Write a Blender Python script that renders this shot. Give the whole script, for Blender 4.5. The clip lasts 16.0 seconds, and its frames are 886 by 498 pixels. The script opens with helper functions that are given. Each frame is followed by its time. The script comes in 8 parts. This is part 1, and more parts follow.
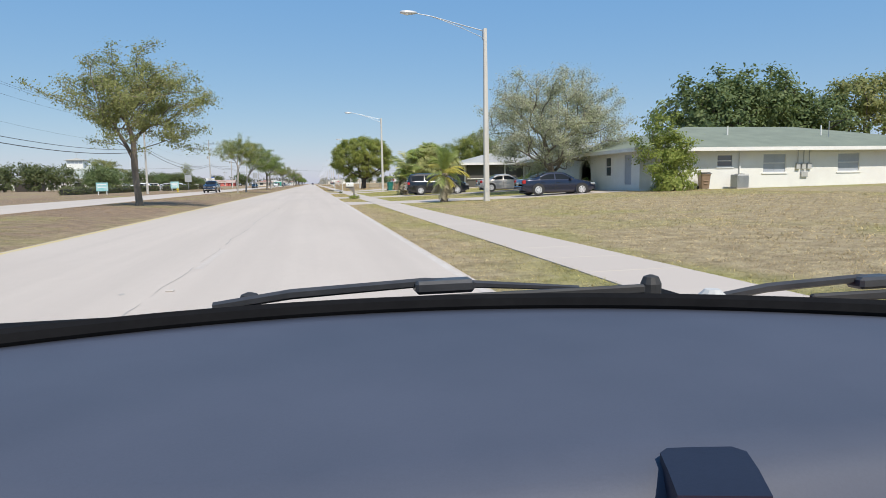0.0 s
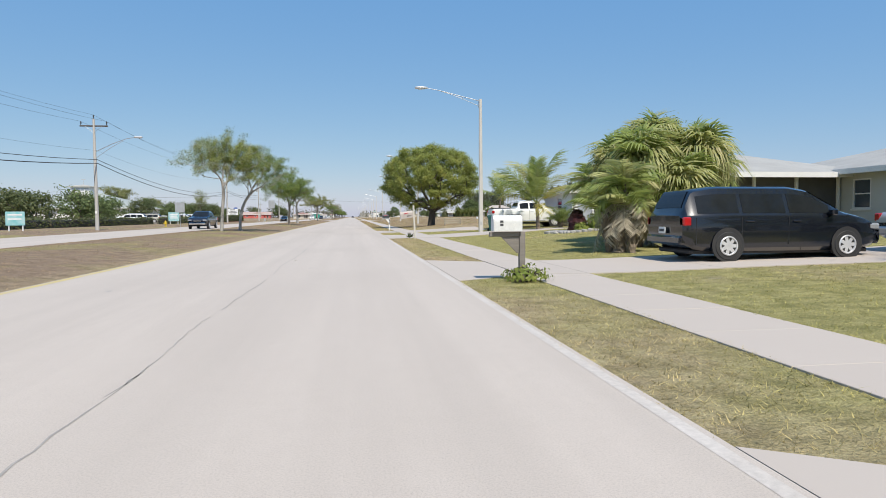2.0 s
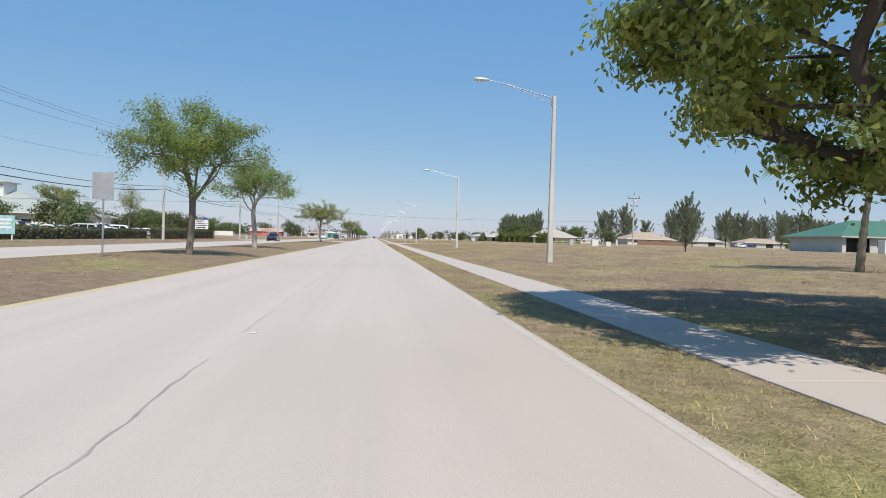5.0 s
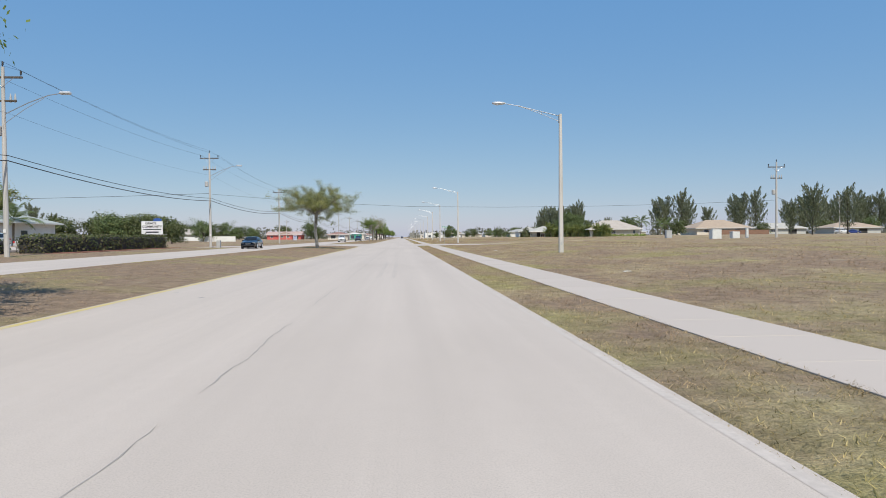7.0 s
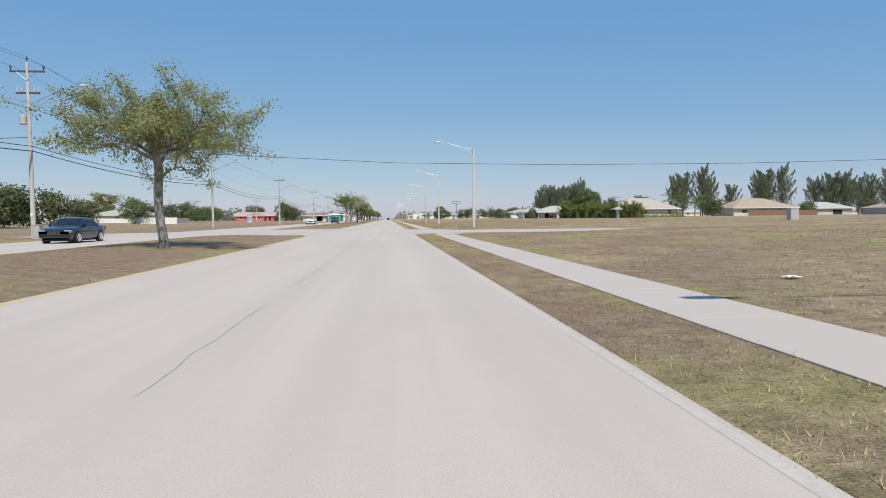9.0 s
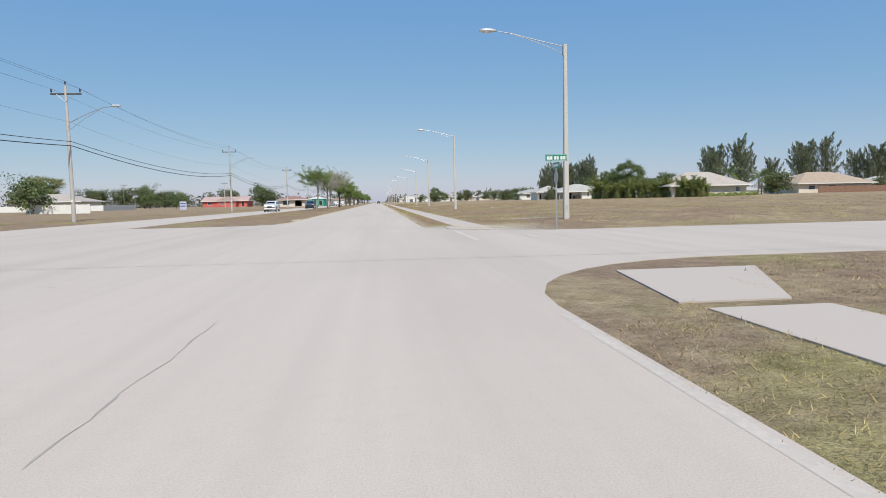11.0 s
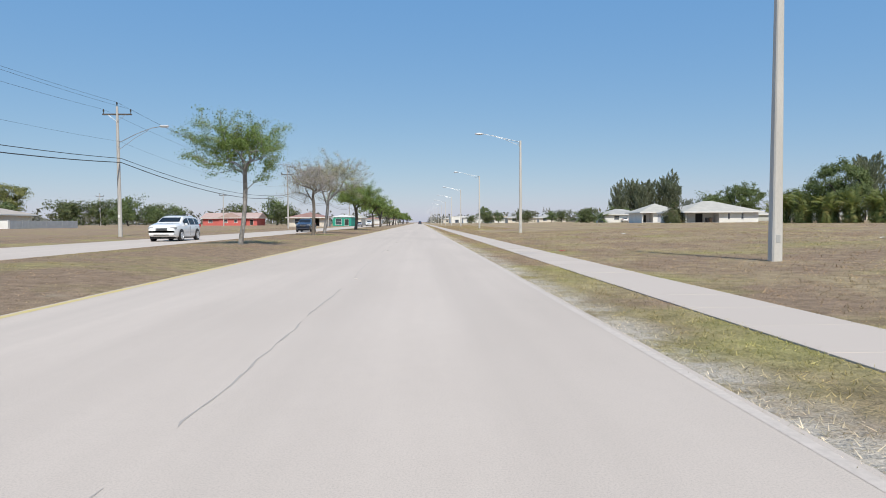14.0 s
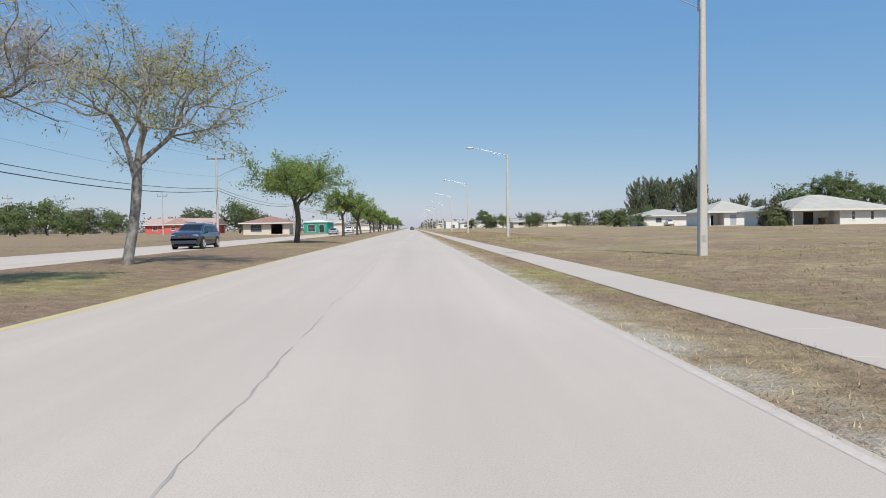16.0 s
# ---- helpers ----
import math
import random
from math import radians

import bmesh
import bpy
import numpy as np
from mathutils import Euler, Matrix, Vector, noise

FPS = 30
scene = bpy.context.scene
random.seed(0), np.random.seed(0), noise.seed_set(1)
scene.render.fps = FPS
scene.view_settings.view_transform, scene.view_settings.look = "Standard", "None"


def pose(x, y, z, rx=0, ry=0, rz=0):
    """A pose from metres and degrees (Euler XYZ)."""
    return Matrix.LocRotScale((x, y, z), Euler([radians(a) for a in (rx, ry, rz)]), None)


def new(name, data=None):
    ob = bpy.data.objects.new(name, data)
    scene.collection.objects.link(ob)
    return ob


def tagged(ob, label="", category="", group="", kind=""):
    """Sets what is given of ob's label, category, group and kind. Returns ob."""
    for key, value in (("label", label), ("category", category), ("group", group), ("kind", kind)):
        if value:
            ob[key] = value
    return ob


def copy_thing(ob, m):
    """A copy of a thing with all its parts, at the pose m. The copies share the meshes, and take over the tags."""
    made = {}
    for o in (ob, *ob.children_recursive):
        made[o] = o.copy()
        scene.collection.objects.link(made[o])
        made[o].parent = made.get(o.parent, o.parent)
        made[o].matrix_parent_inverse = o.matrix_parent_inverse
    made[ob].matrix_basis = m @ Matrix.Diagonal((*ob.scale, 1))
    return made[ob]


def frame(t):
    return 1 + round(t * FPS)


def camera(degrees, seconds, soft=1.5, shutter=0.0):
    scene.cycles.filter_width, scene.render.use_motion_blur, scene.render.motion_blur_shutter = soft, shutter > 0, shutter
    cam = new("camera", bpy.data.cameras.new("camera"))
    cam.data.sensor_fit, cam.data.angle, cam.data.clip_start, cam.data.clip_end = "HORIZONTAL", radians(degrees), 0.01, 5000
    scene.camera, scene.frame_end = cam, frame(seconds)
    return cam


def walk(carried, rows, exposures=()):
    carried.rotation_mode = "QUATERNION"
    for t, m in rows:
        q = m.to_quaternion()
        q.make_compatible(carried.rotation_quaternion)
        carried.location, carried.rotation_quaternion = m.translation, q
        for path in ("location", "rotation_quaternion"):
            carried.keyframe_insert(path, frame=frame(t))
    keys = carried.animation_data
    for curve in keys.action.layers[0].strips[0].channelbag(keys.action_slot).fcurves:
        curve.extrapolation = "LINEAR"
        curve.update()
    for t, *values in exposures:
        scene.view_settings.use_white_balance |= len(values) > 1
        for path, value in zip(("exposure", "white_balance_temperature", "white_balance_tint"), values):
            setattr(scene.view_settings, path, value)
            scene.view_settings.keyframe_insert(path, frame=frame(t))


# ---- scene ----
cam = camera(70.0, 16.0, soft=0.9)
PATH = [
    (0, pose(0.259, -0.000, 1.193, 83.888, 0.991, -11.588)),
    (0.5, pose(0.264, 9.285, 1.198, 83.589, 1.765, -11.248)),
    (1, pose(0.254, 18.589, 1.202, 85.261, 0.778, -9.935)),
    (1.5, pose(0.226, 28.042, 1.192, 87.014, 0.476, -8.223)),
    (2, pose(0.202, 37.502, 1.209, 87.007, 0.390, -8.131)),
    (2.5, pose(0.175, 46.965, 1.203, 86.908, 1.001, -7.469)),
    (3, pose(0.134, 56.510, 1.201, 87.520, 1.850, -8.687)),
    (3.5, pose(0.080, 66.117, 1.187, 88.249, 2.085, -8.180)),
    (4, pose(0.050, 75.762, 1.193, 88.271, 0.241, -8.481)),
    (4.5, pose(0.042, 85.451, 1.199, 89.096, -1.654, -6.718)),
    (7, pose(0.075, 133.823, 1.208, 88.887, 0.514, -3.743)),
    (7.5, pose(0.104, 143.494, 1.199, 87.403, 0.029, -5.043)),
    (8, pose(0.134, 153.206, 1.204, 87.465, -0.896, -4.698)),
    (8.5, pose(0.169, 163.062, 1.204, 87.241, -0.426, -4.595)),
    (9, pose(0.193, 172.926, 1.203, 87.190, 0.524, -4.956)),
    (11.5, pose(0.172, 222.713, 1.200, 85.443, 1.262, -5.812)),
    (12, pose(0.141, 232.803, 1.200, 85.748, 0.499, -5.748)),
    (12.5, pose(0.108, 242.949, 1.190, 86.447, -0.090, -4.602)),
    (13, pose(0.070, 253.177, 1.191, 87.247, 0.473, -2.789)),
    (13.5, pose(0.030, 263.363, 1.180, 86.930, 0.062, -2.727)),
    (14, pose(-0.027, 273.513, 1.197, 87.563, 0.328, -2.128)),
    (14.5, pose(-0.103, 283.657, 1.190, 88.328, -0.004, -2.396)),
    (15, pose(-0.175, 293.815, 1.188, 88.976, 0.281, -2.777)),
    (15.5, pose(-0.224, 303.966, 1.201, 87.826, -0.255, -3.452)),
    (16, pose(-0.248, 314.092, 1.214, 88.033, 0.833, -2.889)),
]
EXPOSURES = [(0.0, 0.1), (4.5, 0.1), (7.0, -0.02), (9.0, -0.02), (11.5, 0.0), (12.0, 0.1), (12.5, 0.12), (13.5, 0.07), (14.5, 0.03), (16.0, 0.0)]
walk(cam, PATH, EXPOSURES)

# ---- world and sun ----
SUN_WAY = Vector((-0.16, 0.72, -1.0)).normalized()
world = bpy.data.worlds.new("world")
scene.world = world
world.use_nodes = True
wn = world.node_tree.nodes
sky = wn.new("ShaderNodeTexSky")
sky.sky_type = "NISHITA"
sky.sun_disc = False
sky.sun_elevation = radians(53.5)
sky.sun_rotation = radians(168)
sky.altitude = 0.0
sky.air_density = 1.0
sky.dust_density = 0.35
sky.ozone_density = 4.0
last = sky.outputs[0]
# humid, lavender-blue air: the clear sky's colours softened and lifted
for blend, colour in (("MULTIPLY", (0.62, 0.44, 0.18, 1.0)), ("ADD", (0.42, 1.76, 4.45, 1.0)), ("LIGHTEN", (0.5, 0.8, 1.2, 1.0))):
    haze = wn.new("ShaderNodeMix")
    haze.data_type, haze.blend_type = "RGBA", blend
    haze.inputs[0].default_value = 1.0
    haze.inputs[7].default_value = colour
    world.node_tree.links.new(last, haze.inputs[6])
    last = haze.outputs[2]
world.node_tree.links.new(last, wn["Background"].inputs[0])
wn["Background"].inputs[1].default_value = 0.12
sun = new("sun", bpy.data.lights.new("sun", "SUN"))
sun.data.energy = 4.7
sun.data.angle = radians(0.53)
sun.data.color = (1.0, 0.93, 0.82)
sun.rotation_euler = SUN_WAY.to_track_quat("-Z", "Y").to_euler()
sun.location = (20, -60, 90)

# ---- materials ----


def nodes_of(name):
    m = bpy.data.materials.new(name)
    m.use_nodes = True
    nt = m.node_tree
    return m, nt, nt.nodes["Principled BSDF"], nt.nodes.new, nt.links.new


def mix_colour(nt, fac, a, b, mode="MIX"):
    """A colour mix; fac, a and b are sockets or values."""
    n = nt.nodes.new("ShaderNodeMix")
    n.data_type, n.blend_type = "RGBA", mode
    for i, v in ((0, fac), (6, a), (7, b)):
        if isinstance(v, bpy.types.NodeSocket):
            nt.links.new(v, n.inputs[i])
        else:
            n.inputs[i].default_value = v if i == 0 else (*v, 1.0)
    return n.outputs[2]


def noise_at(nt, scale, detail=4.0, rough=0.6, stretch=None):
    """A noise over the world's metres."""
    geo = nt.nodes.new("ShaderNodeNewGeometry")
    src = geo.outputs["Position"]
    if stretch:
        mp = nt.nodes.new("ShaderNodeMapping")
        mp.inputs["Scale"].default_value = stretch
        nt.links.new(src, mp.inputs["Vector"])
        src = mp.outputs[0]
    n = nt.nodes.new("ShaderNodeTexNoise")
    n.inputs["Scale"].default_value, n.inputs["Detail"].default_value, n.inputs["Roughness"].default_value = scale, detail, rough
    nt.links.new(src, n.inputs["Vector"])
    return n.outputs["Fac"]


def ramp(nt, src, lo, hi):
    n = nt.nodes.new("ShaderNodeMapRange")
    n.inputs[1].default_value, n.inputs[2].default_value = lo, hi
    nt.links.new(src, n.inputs[0])
    return n.outputs[0]


def surface(name, c, c2=None, rough=0.7, metal=0.0, s1=0.8, s2=30.0, bump=0.2, dist=0.01, vary=0.0, coat=0.0, fine=0.35, spec=0.5, stretch=None):
    """Two-scale surface: broad stains from c to c2, fine grain, bump; vary: lightness that differs from object to object."""
    m, nt, bsdf, node, link = nodes_of(name)
    c2 = c2 or tuple(v * 0.72 for v in c)
    broad = ramp(nt, noise_at(nt, s1, 5, 0.6, stretch), 0.35, 0.68)
    col = mix_colour(nt, broad, c, c2)
    grain = noise_at(nt, s2, 6, 0.7, stretch)
    col = mix_colour(nt, ramp(nt, grain, 0.35, 0.75), col, mix_colour(nt, fine, col, tuple(v * 0.45 for v in c)))
    if vary:
        info = node("ShaderNodeObjectInfo")
        col = mix_colour(nt, ramp(nt, info.outputs["Random"], 1.0 - 1.0 / max(vary, 0.01), 1.0), col, tuple(v * (1 - vary) for v in c2))
    link(col, bsdf.inputs["Base Color"])
    bsdf.inputs["Roughness"].default_value, bsdf.inputs["Metallic"].default_value = rough, metal
    bsdf.inputs["Specular IOR Level"].default_value = spec
    bsdf.inputs["Coat Weight"].default_value = coat
    bsdf.inputs["Coat Roughness"].default_value = 0.04
    if bump:
        b = node("ShaderNodeBump")
        b.inputs["Strength"].default_value, b.inputs["Distance"].default_value = bump, dist
        link(grain, b.inputs["Height"])
        link(b.outputs[0], bsdf.inputs["Normal"])
    return m


def foliage(name, c, c2, c3=None, through_light=0.35, rough=0.6):
    """Leaves: each leaf takes its own colour between c and c2, some c3; part of the light passes through."""
    m, nt, bsdf, node, link = nodes_of(name)
    geo = node("ShaderNodeNewGeometry")
    rnd = geo.outputs["Random Per Island"]
    col = mix_colour(nt, rnd, c, c2)
    if c3:
        col = mix_colour(nt, ramp(nt, noise_at(nt, 1.1, 3), 0.52, 0.72), col, c3)
    link(col, bsdf.inputs["Base Color"])
    bsdf.inputs["Roughness"].default_value = rough
    bsdf.inputs["Specular IOR Level"].default_value = 0.25
    tr = node("ShaderNodeBsdfTranslucent")
    link(mix_colour(nt, 0.4, col, (0.30, 0.36, 0.08)), tr.inputs[0])
    mx = node("ShaderNodeMixShader")
    mx.inputs[0].default_value = through_light
    link(bsdf.outputs[0], mx.inputs[1])
    link(tr.outputs[0], mx.inputs[2])
    link(mx.outputs[0], nt.nodes["Material Output"].inputs[0])
    return m


def turf_colour(nt):
    """Colour of the turf over the plan: dry field, greener lawns before the houses, sandy spots; and a fine noise for relief."""
    node, link = nt.nodes.new, nt.links.new
    geo = node("ShaderNodeNewGeometry")
    sep = node("ShaderNodeSeparateXYZ")
    link(geo.outputs["Position"], sep.inputs[0])
    flat = (1.0, 1.0, 0.0)
    patch = noise_at(nt, 0.16, 6, 0.65, flat)
    small = noise_at(nt, 2.1, 9, 0.8, flat)
    clump = noise_at(nt, 9.0, 4, 0.7, flat)
    blade = noise_at(nt, 42.0, 4, 0.75, flat)
    dry = mix_colour(nt, ramp(nt, small, 0.38, 0.62), (0.60, 0.49, 0.31), (0.33, 0.255, 0.155))
    brown = mix_colour(nt, ramp(nt, small, 0.38, 0.62), (0.43, 0.315, 0.225), (0.255, 0.185, 0.132))
    field = node("ShaderNodeMath")
    field.operation = "MULTIPLY"
    link(ramp(nt, noise_at(nt, 0.3, 7, 0.7, (1.0, 0.6, 0.0)), 0.36, 0.54), field.inputs[0])
    link(ramp(nt, sep.outputs["Y"], 84.0, 104.0), field.inputs[1])
    dry = mix_colour(nt, field.outputs[0], dry, brown)
    dry = mix_colour(nt, ramp(nt, sep.outputs["X"], -4.6, -6.4), dry, brown)
    green = mix_colour(nt, ramp(nt, small, 0.38, 0.62), (0.51, 0.46, 0.205), (0.265, 0.255, 0.095))
    a1, a2 = ramp(nt, sep.outputs["Y"], 28.0, 42.0), ramp(nt, sep.outputs["X"], 6.2, 4.6)
    most = node("ShaderNodeMath")
    most.operation = "MAXIMUM"
    link(a1, most.inputs[0])
    link(a2, most.inputs[1])
    a = most.outputs[0]
    b = ramp(nt, sep.outputs["Y"], 96.0, 82.0)
    c = ramp(nt, sep.outputs["X"], 2.0, 5.0)
    total = None
    for q in (a, b, c, ramp(nt, sep.outputs["X"], 70.0, 45.0)):
        if total is None:
            total = q
            continue
        m = node("ShaderNodeMath")
        m.operation = "MULTIPLY"
        link(total, m.inputs[0])
        link(q, m.inputs[1])
        total = m.outputs[0]
    # a greener strip along the road's near edge
    e = ramp(nt, sep.outputs["X"], 6.4, 4.9)
    e2 = ramp(nt, sep.outputs["X"], 1.5, 2.2)
    m = node("ShaderNodeMath")
    m.operation = "MULTIPLY"
    link(e, m.inputs[0])
    link(e2, m.inputs[1])
    both = node("ShaderNodeMath")
    both.operation = "MAXIMUM"
    link(total, both.inputs[0])
    half = node("ShaderNodeMath")
    half.operation = "MULTIPLY"
    half.inputs[1].default_value = 0.10
    link(m.outputs[0], half.inputs[0])
    link(half.outputs[0], both.inputs[1])
    add = node("ShaderNodeMath")
    add.operation = "MULTIPLY_ADD"
    link(both.outputs[0], add.inputs[0])
    add.inputs[1].default_value = 0.24
    link(patch, add.inputs[2])
    col = mix_colour(nt, ramp(nt, add.outputs[0], 0.5, 0.7), dry, green)
    col = mix_colour(nt, ramp(nt, noise_at(nt, 0.42, 6, 0.65, flat), 0.64, 0.76), col, (0.48, 0.41, 0.31))
    sand = None
    for q in (ramp(nt, sep.outputs["X"], 2.85, 2.3), ramp(nt, sep.outputs["Y"], 236.0, 248.0), ramp(nt, noise_at(nt, 0.8, 6, 0.7, flat), 0.4, 0.56), ramp(nt, sep.outputs["X"], 0.0, 2.0)):
        if sand is None:
            sand = q
            continue
        m = node("ShaderNodeMath")
        m.operation = "MULTIPLY"
        link(sand, m.inputs[0])
        link(q, m.inputs[1])
        sand = m.outputs[0]
    # worn bare ground round the side street's corner
    corner = ramp(nt, sep.outputs["Y"], 233.0, 235.0)
    for q in (ramp(nt, sep.outputs["Y"], 244.0, 240.5), ramp(nt, sep.outputs["X"], 8.0, 5.0), ramp(nt, sep.outputs["X"], 1.0, 2.0), ramp(nt, noise_at(nt, 1.1, 6, 0.7, flat), 0.3, 0.46)):
        m = node("ShaderNodeMath")
        m.operation = "MULTIPLY"
        link(corner, m.inputs[0])
        link(q, m.inputs[1])
        corner = m.outputs[0]
    bare = node("ShaderNodeMath")
    bare.operation = "MAXIMUM"
    link(sand, bare.inputs[0])
    link(corner, bare.inputs[1])
    col = mix_colour(nt, bare.outputs[0], col, (0.62, 0.56, 0.48))
    col = mix_colour(nt, ramp(nt, clump, 0.52, 0.72), col, mix_colour(nt, 0.5, col, (0.12, 0.105, 0.045)))
    return col, blade, clump


def ground_material():
    m, nt, bsdf, node, link = nodes_of("turf")
    col, blade, clump = turf_colour(nt)
    col = mix_colour(nt, ramp(nt, blade, 0.4, 0.66), col, mix_colour(nt, 0.5, col, (0.06, 0.05, 0.025)))
    link(col, bsdf.inputs["Base Color"])
    bsdf.inputs["Roughness"].default_value = 0.95
    bsdf.inputs["Specular IOR Level"].default_value = 0.1
    rough = node("ShaderNodeMath")
    rough.operation = "MULTIPLY_ADD"
    link(clump, rough.inputs[0])
    rough.inputs[1].default_value = 2.5
    link(blade, rough.inputs[2])
    bp = node("ShaderNodeBump")
    bp.inputs["Strength"].default_value, bp.inputs["Distance"].default_value = 0.8, 0.04
    link(rough.outputs[0], bp.inputs["Height"])
    link(bp.outputs[0], bsdf.inputs["Normal"])
    return m


def blade_material(name, gain):
    """Grass blades in the turf's own colours, each a little lighter or darker."""
    m, nt, bsdf, node, link = nodes_of(name)
    col, blade, clump = turf_colour(nt)
    geo = node("ShaderNodeNewGeometry")
    light = mix_colour(nt, geo.outputs["Random Per Island"], (0.6 * gain, 0.61 * gain, 0.56 * gain), (1.5 * gain, 1.44 * gain, 1.28 * gain))
    col = mix_colour(nt, 1.0, col, light, "MULTIPLY")
    link(col, bsdf.inputs["Base Color"])
    bsdf.inputs["Roughness"].default_value = 0.85
    bsdf.inputs["Specular IOR Level"].default_value = 0.15
    tr = node("ShaderNodeBsdfTranslucent")
    link(col, tr.inputs[0])
    mx = node("ShaderNodeMixShader")
    mx.inputs[0].default_value = 0.4
    link(bsdf.outputs[0], mx.inputs[1])
    link(tr.outputs[0], mx.inputs[2])
    link(mx.outputs[0], nt.nodes["Material Output"].inputs[0])
    return m


def road_material(name, c, dark):
    """Bleached asphalt: long wheel-worn streaks, faint mottling, fine stone."""
    m, nt, bsdf, node, link = nodes_of(name)
    streak = noise_at(nt, 1.1, 5, 0.6, (1.0, 0.018, 1.0))
    stain = noise_at(nt, 0.22, 6, 0.6, (1.0, 0.35, 1.0))
    mottle = noise_at(nt, 5.5, 6, 0.75)
    stone = noise_at(nt, 85.0, 3, 0.85)
    col = mix_colour(nt, ramp(nt, streak, 0.35, 0.65), tuple(v * 1.03 for v in c), tuple(v * 0.92 for v in c))
    col = mix_colour(nt, ramp(nt, stain, 0.48, 0.78), col, dark)
    col = mix_colour(nt, ramp(nt, mottle, 0.46, 0.7), col, mix_colour(nt, 0.3, col, dark))
    col = mix_colour(nt, ramp(nt, stone, 0.45, 0.8), col, mix_colour(nt, 0.42, col, (0.13, 0.115, 0.10)))
    link(col, bsdf.inputs["Base Color"])
    bsdf.inputs["Roughness"].default_value = 0.85
    bsdf.inputs["Specular IOR Level"].default_value = 0.3
    bp = node("ShaderNodeBump")
    bp.inputs["Strength"].default_value, bp.inputs["Distance"].default_value = 0.35, 0.006
    link(stone, bp.inputs["Height"])
    link(bp.outputs[0], bsdf.inputs["Normal"])
    return m


M_TURF = ground_material()
M_ROAD = road_material("bleached_asphalt", (0.528, 0.464, 0.408), (0.455, 0.398, 0.348))
M_SIDE = road_material("side_street_asphalt", (0.515, 0.453, 0.398), (0.435, 0.380, 0.333))
M_CONC = surface("concrete", (0.655, 0.58, 0.515), (0.535, 0.47, 0.415), 0.88, s1=0.55, s2=45, bump=0.3, dist=0.005, vary=0.14, fine=0.32, spec=0.3)
M_POLE = surface("pole_concrete", (0.59, 0.565, 0.525), (0.49, 0.47, 0.43), 0.85, s1=1.5, s2=45, bump=0.25, dist=0.004, stretch=(1, 1, 0.25))
M_WOODPOLE = surface("weathered_pole", (0.55, 0.525, 0.49), (0.44, 0.42, 0.39), 0.9, s1=2, s2=40, bump=0.4, dist=0.006, stretch=(1, 1, 0.1))
M_GALV = surface("galvanised_steel", (0.55, 0.56, 0.57), (0.42, 0.43, 0.44), 0.45, 0.85, s1=3, s2=50, bump=0.05)
M_LAMP = surface("lamp_housing", (0.66, 0.67, 0.68), (0.55, 0.56, 0.57), 0.4, 0.3, s1=4, s2=60, bump=0.05)
M_LENS = surface("lamp_lens", (0.72, 0.74, 0.76), (0.62, 0.64, 0.66), 0.15, s1=5, s2=60, bump=0)
M_BLACK = surface("black_rubber", (0.022, 0.022, 0.024), (0.035, 0.034, 0.033), 0.65, s1=4, s2=60, bump=0.1)
M_CABLE = surface("cable_jacket", (0.03, 0.03, 0.033), (0.05, 0.05, 0.05), 0.6, s1=1, s2=20, bump=0)
M_YELLOW = surface("yellow_paint", (0.62, 0.49, 0.16), (0.55, 0.47, 0.31), 0.8, s1=1.3, s2=22, bump=0.1, fine=0.55)
M_WHITELINE = surface("white_road_paint", (0.60, 0.55, 0.50), (0.53, 0.475, 0.425), 0.8, s1=2.2, s2=18, bump=0.1, fine=0.5)
M_WORNLINE = surface("worn_line_paint", (0.555, 0.495, 0.44), (0.50, 0.445, 0.395), 0.8, s1=2.2, s2=14, bump=0.1, fine=0.4)
M_SEAL = surface("crack_sealant", (0.30, 0.28, 0.255), (0.44, 0.405, 0.37), 0.9, s1=1.5, s2=20, bump=0.1)
M_TYREMARK = surface("tyre_mark", (0.40, 0.358, 0.32), (0.485, 0.43, 0.38), 0.9, s1=1.2, s2=9, bump=0, fine=0.2)
M_WHITEWALL = surface("white_stucco", (0.80, 0.795, 0.765), (0.71, 0.70, 0.67), 0.9, s1=0.6, s2=45, bump=0.3, dist=0.006)
M_CREAMWALL = surface("cream_stucco", (0.74, 0.68, 0.58), (0.66, 0.60, 0.52), 0.9, s1=0.6, s2=45, bump=0.3, dist=0.006)
M_GREYWALL = surface("grey_stucco", (0.52, 0.53, 0.50), (0.46, 0.47, 0.44), 0.9, s1=0.6, s2=45, bump=0.3, dist=0.006)
M_REDWALL = surface("coral_red_stucco", (0.62, 0.15, 0.13), (0.54, 0.13, 0.115), 0.85, s1=0.6, s2=45, bump=0.3, dist=0.006)
M_TEALWALL = surface("teal_green_stucco", (0.03, 0.36, 0.26), (0.03, 0.30, 0.22), 0.85, s1=0.6, s2=45, bump=0.3)
M_GREENROOF = surface("grey_green_shingle", (0.215, 0.245, 0.19), (0.165, 0.19, 0.15), 0.9, s1=0.7, s2=14, bump=0.6, dist=0.02, stretch=(1, 1, 3))
M_WHITEROOF = surface("white_tile_roof", (0.41, 0.405, 0.385), (0.34, 0.335, 0.32), 0.85, s1=0.7, s2=12, bump=0.6, dist=0.02, stretch=(1, 1, 3))
M_GREYROOF = surface("pale_grey_shingle", (0.47, 0.455, 0.41), (0.385, 0.375, 0.34), 0.9, s1=0.7, s2=12, bump=0.6, dist=0.02, stretch=(1, 1, 3))
M_TANROOF = surface("tan_shingle", (0.44, 0.345, 0.255), (0.36, 0.28, 0.21), 0.9, s1=0.7, s2=12, bump=0.6, dist=0.02, stretch=(1, 1, 3))
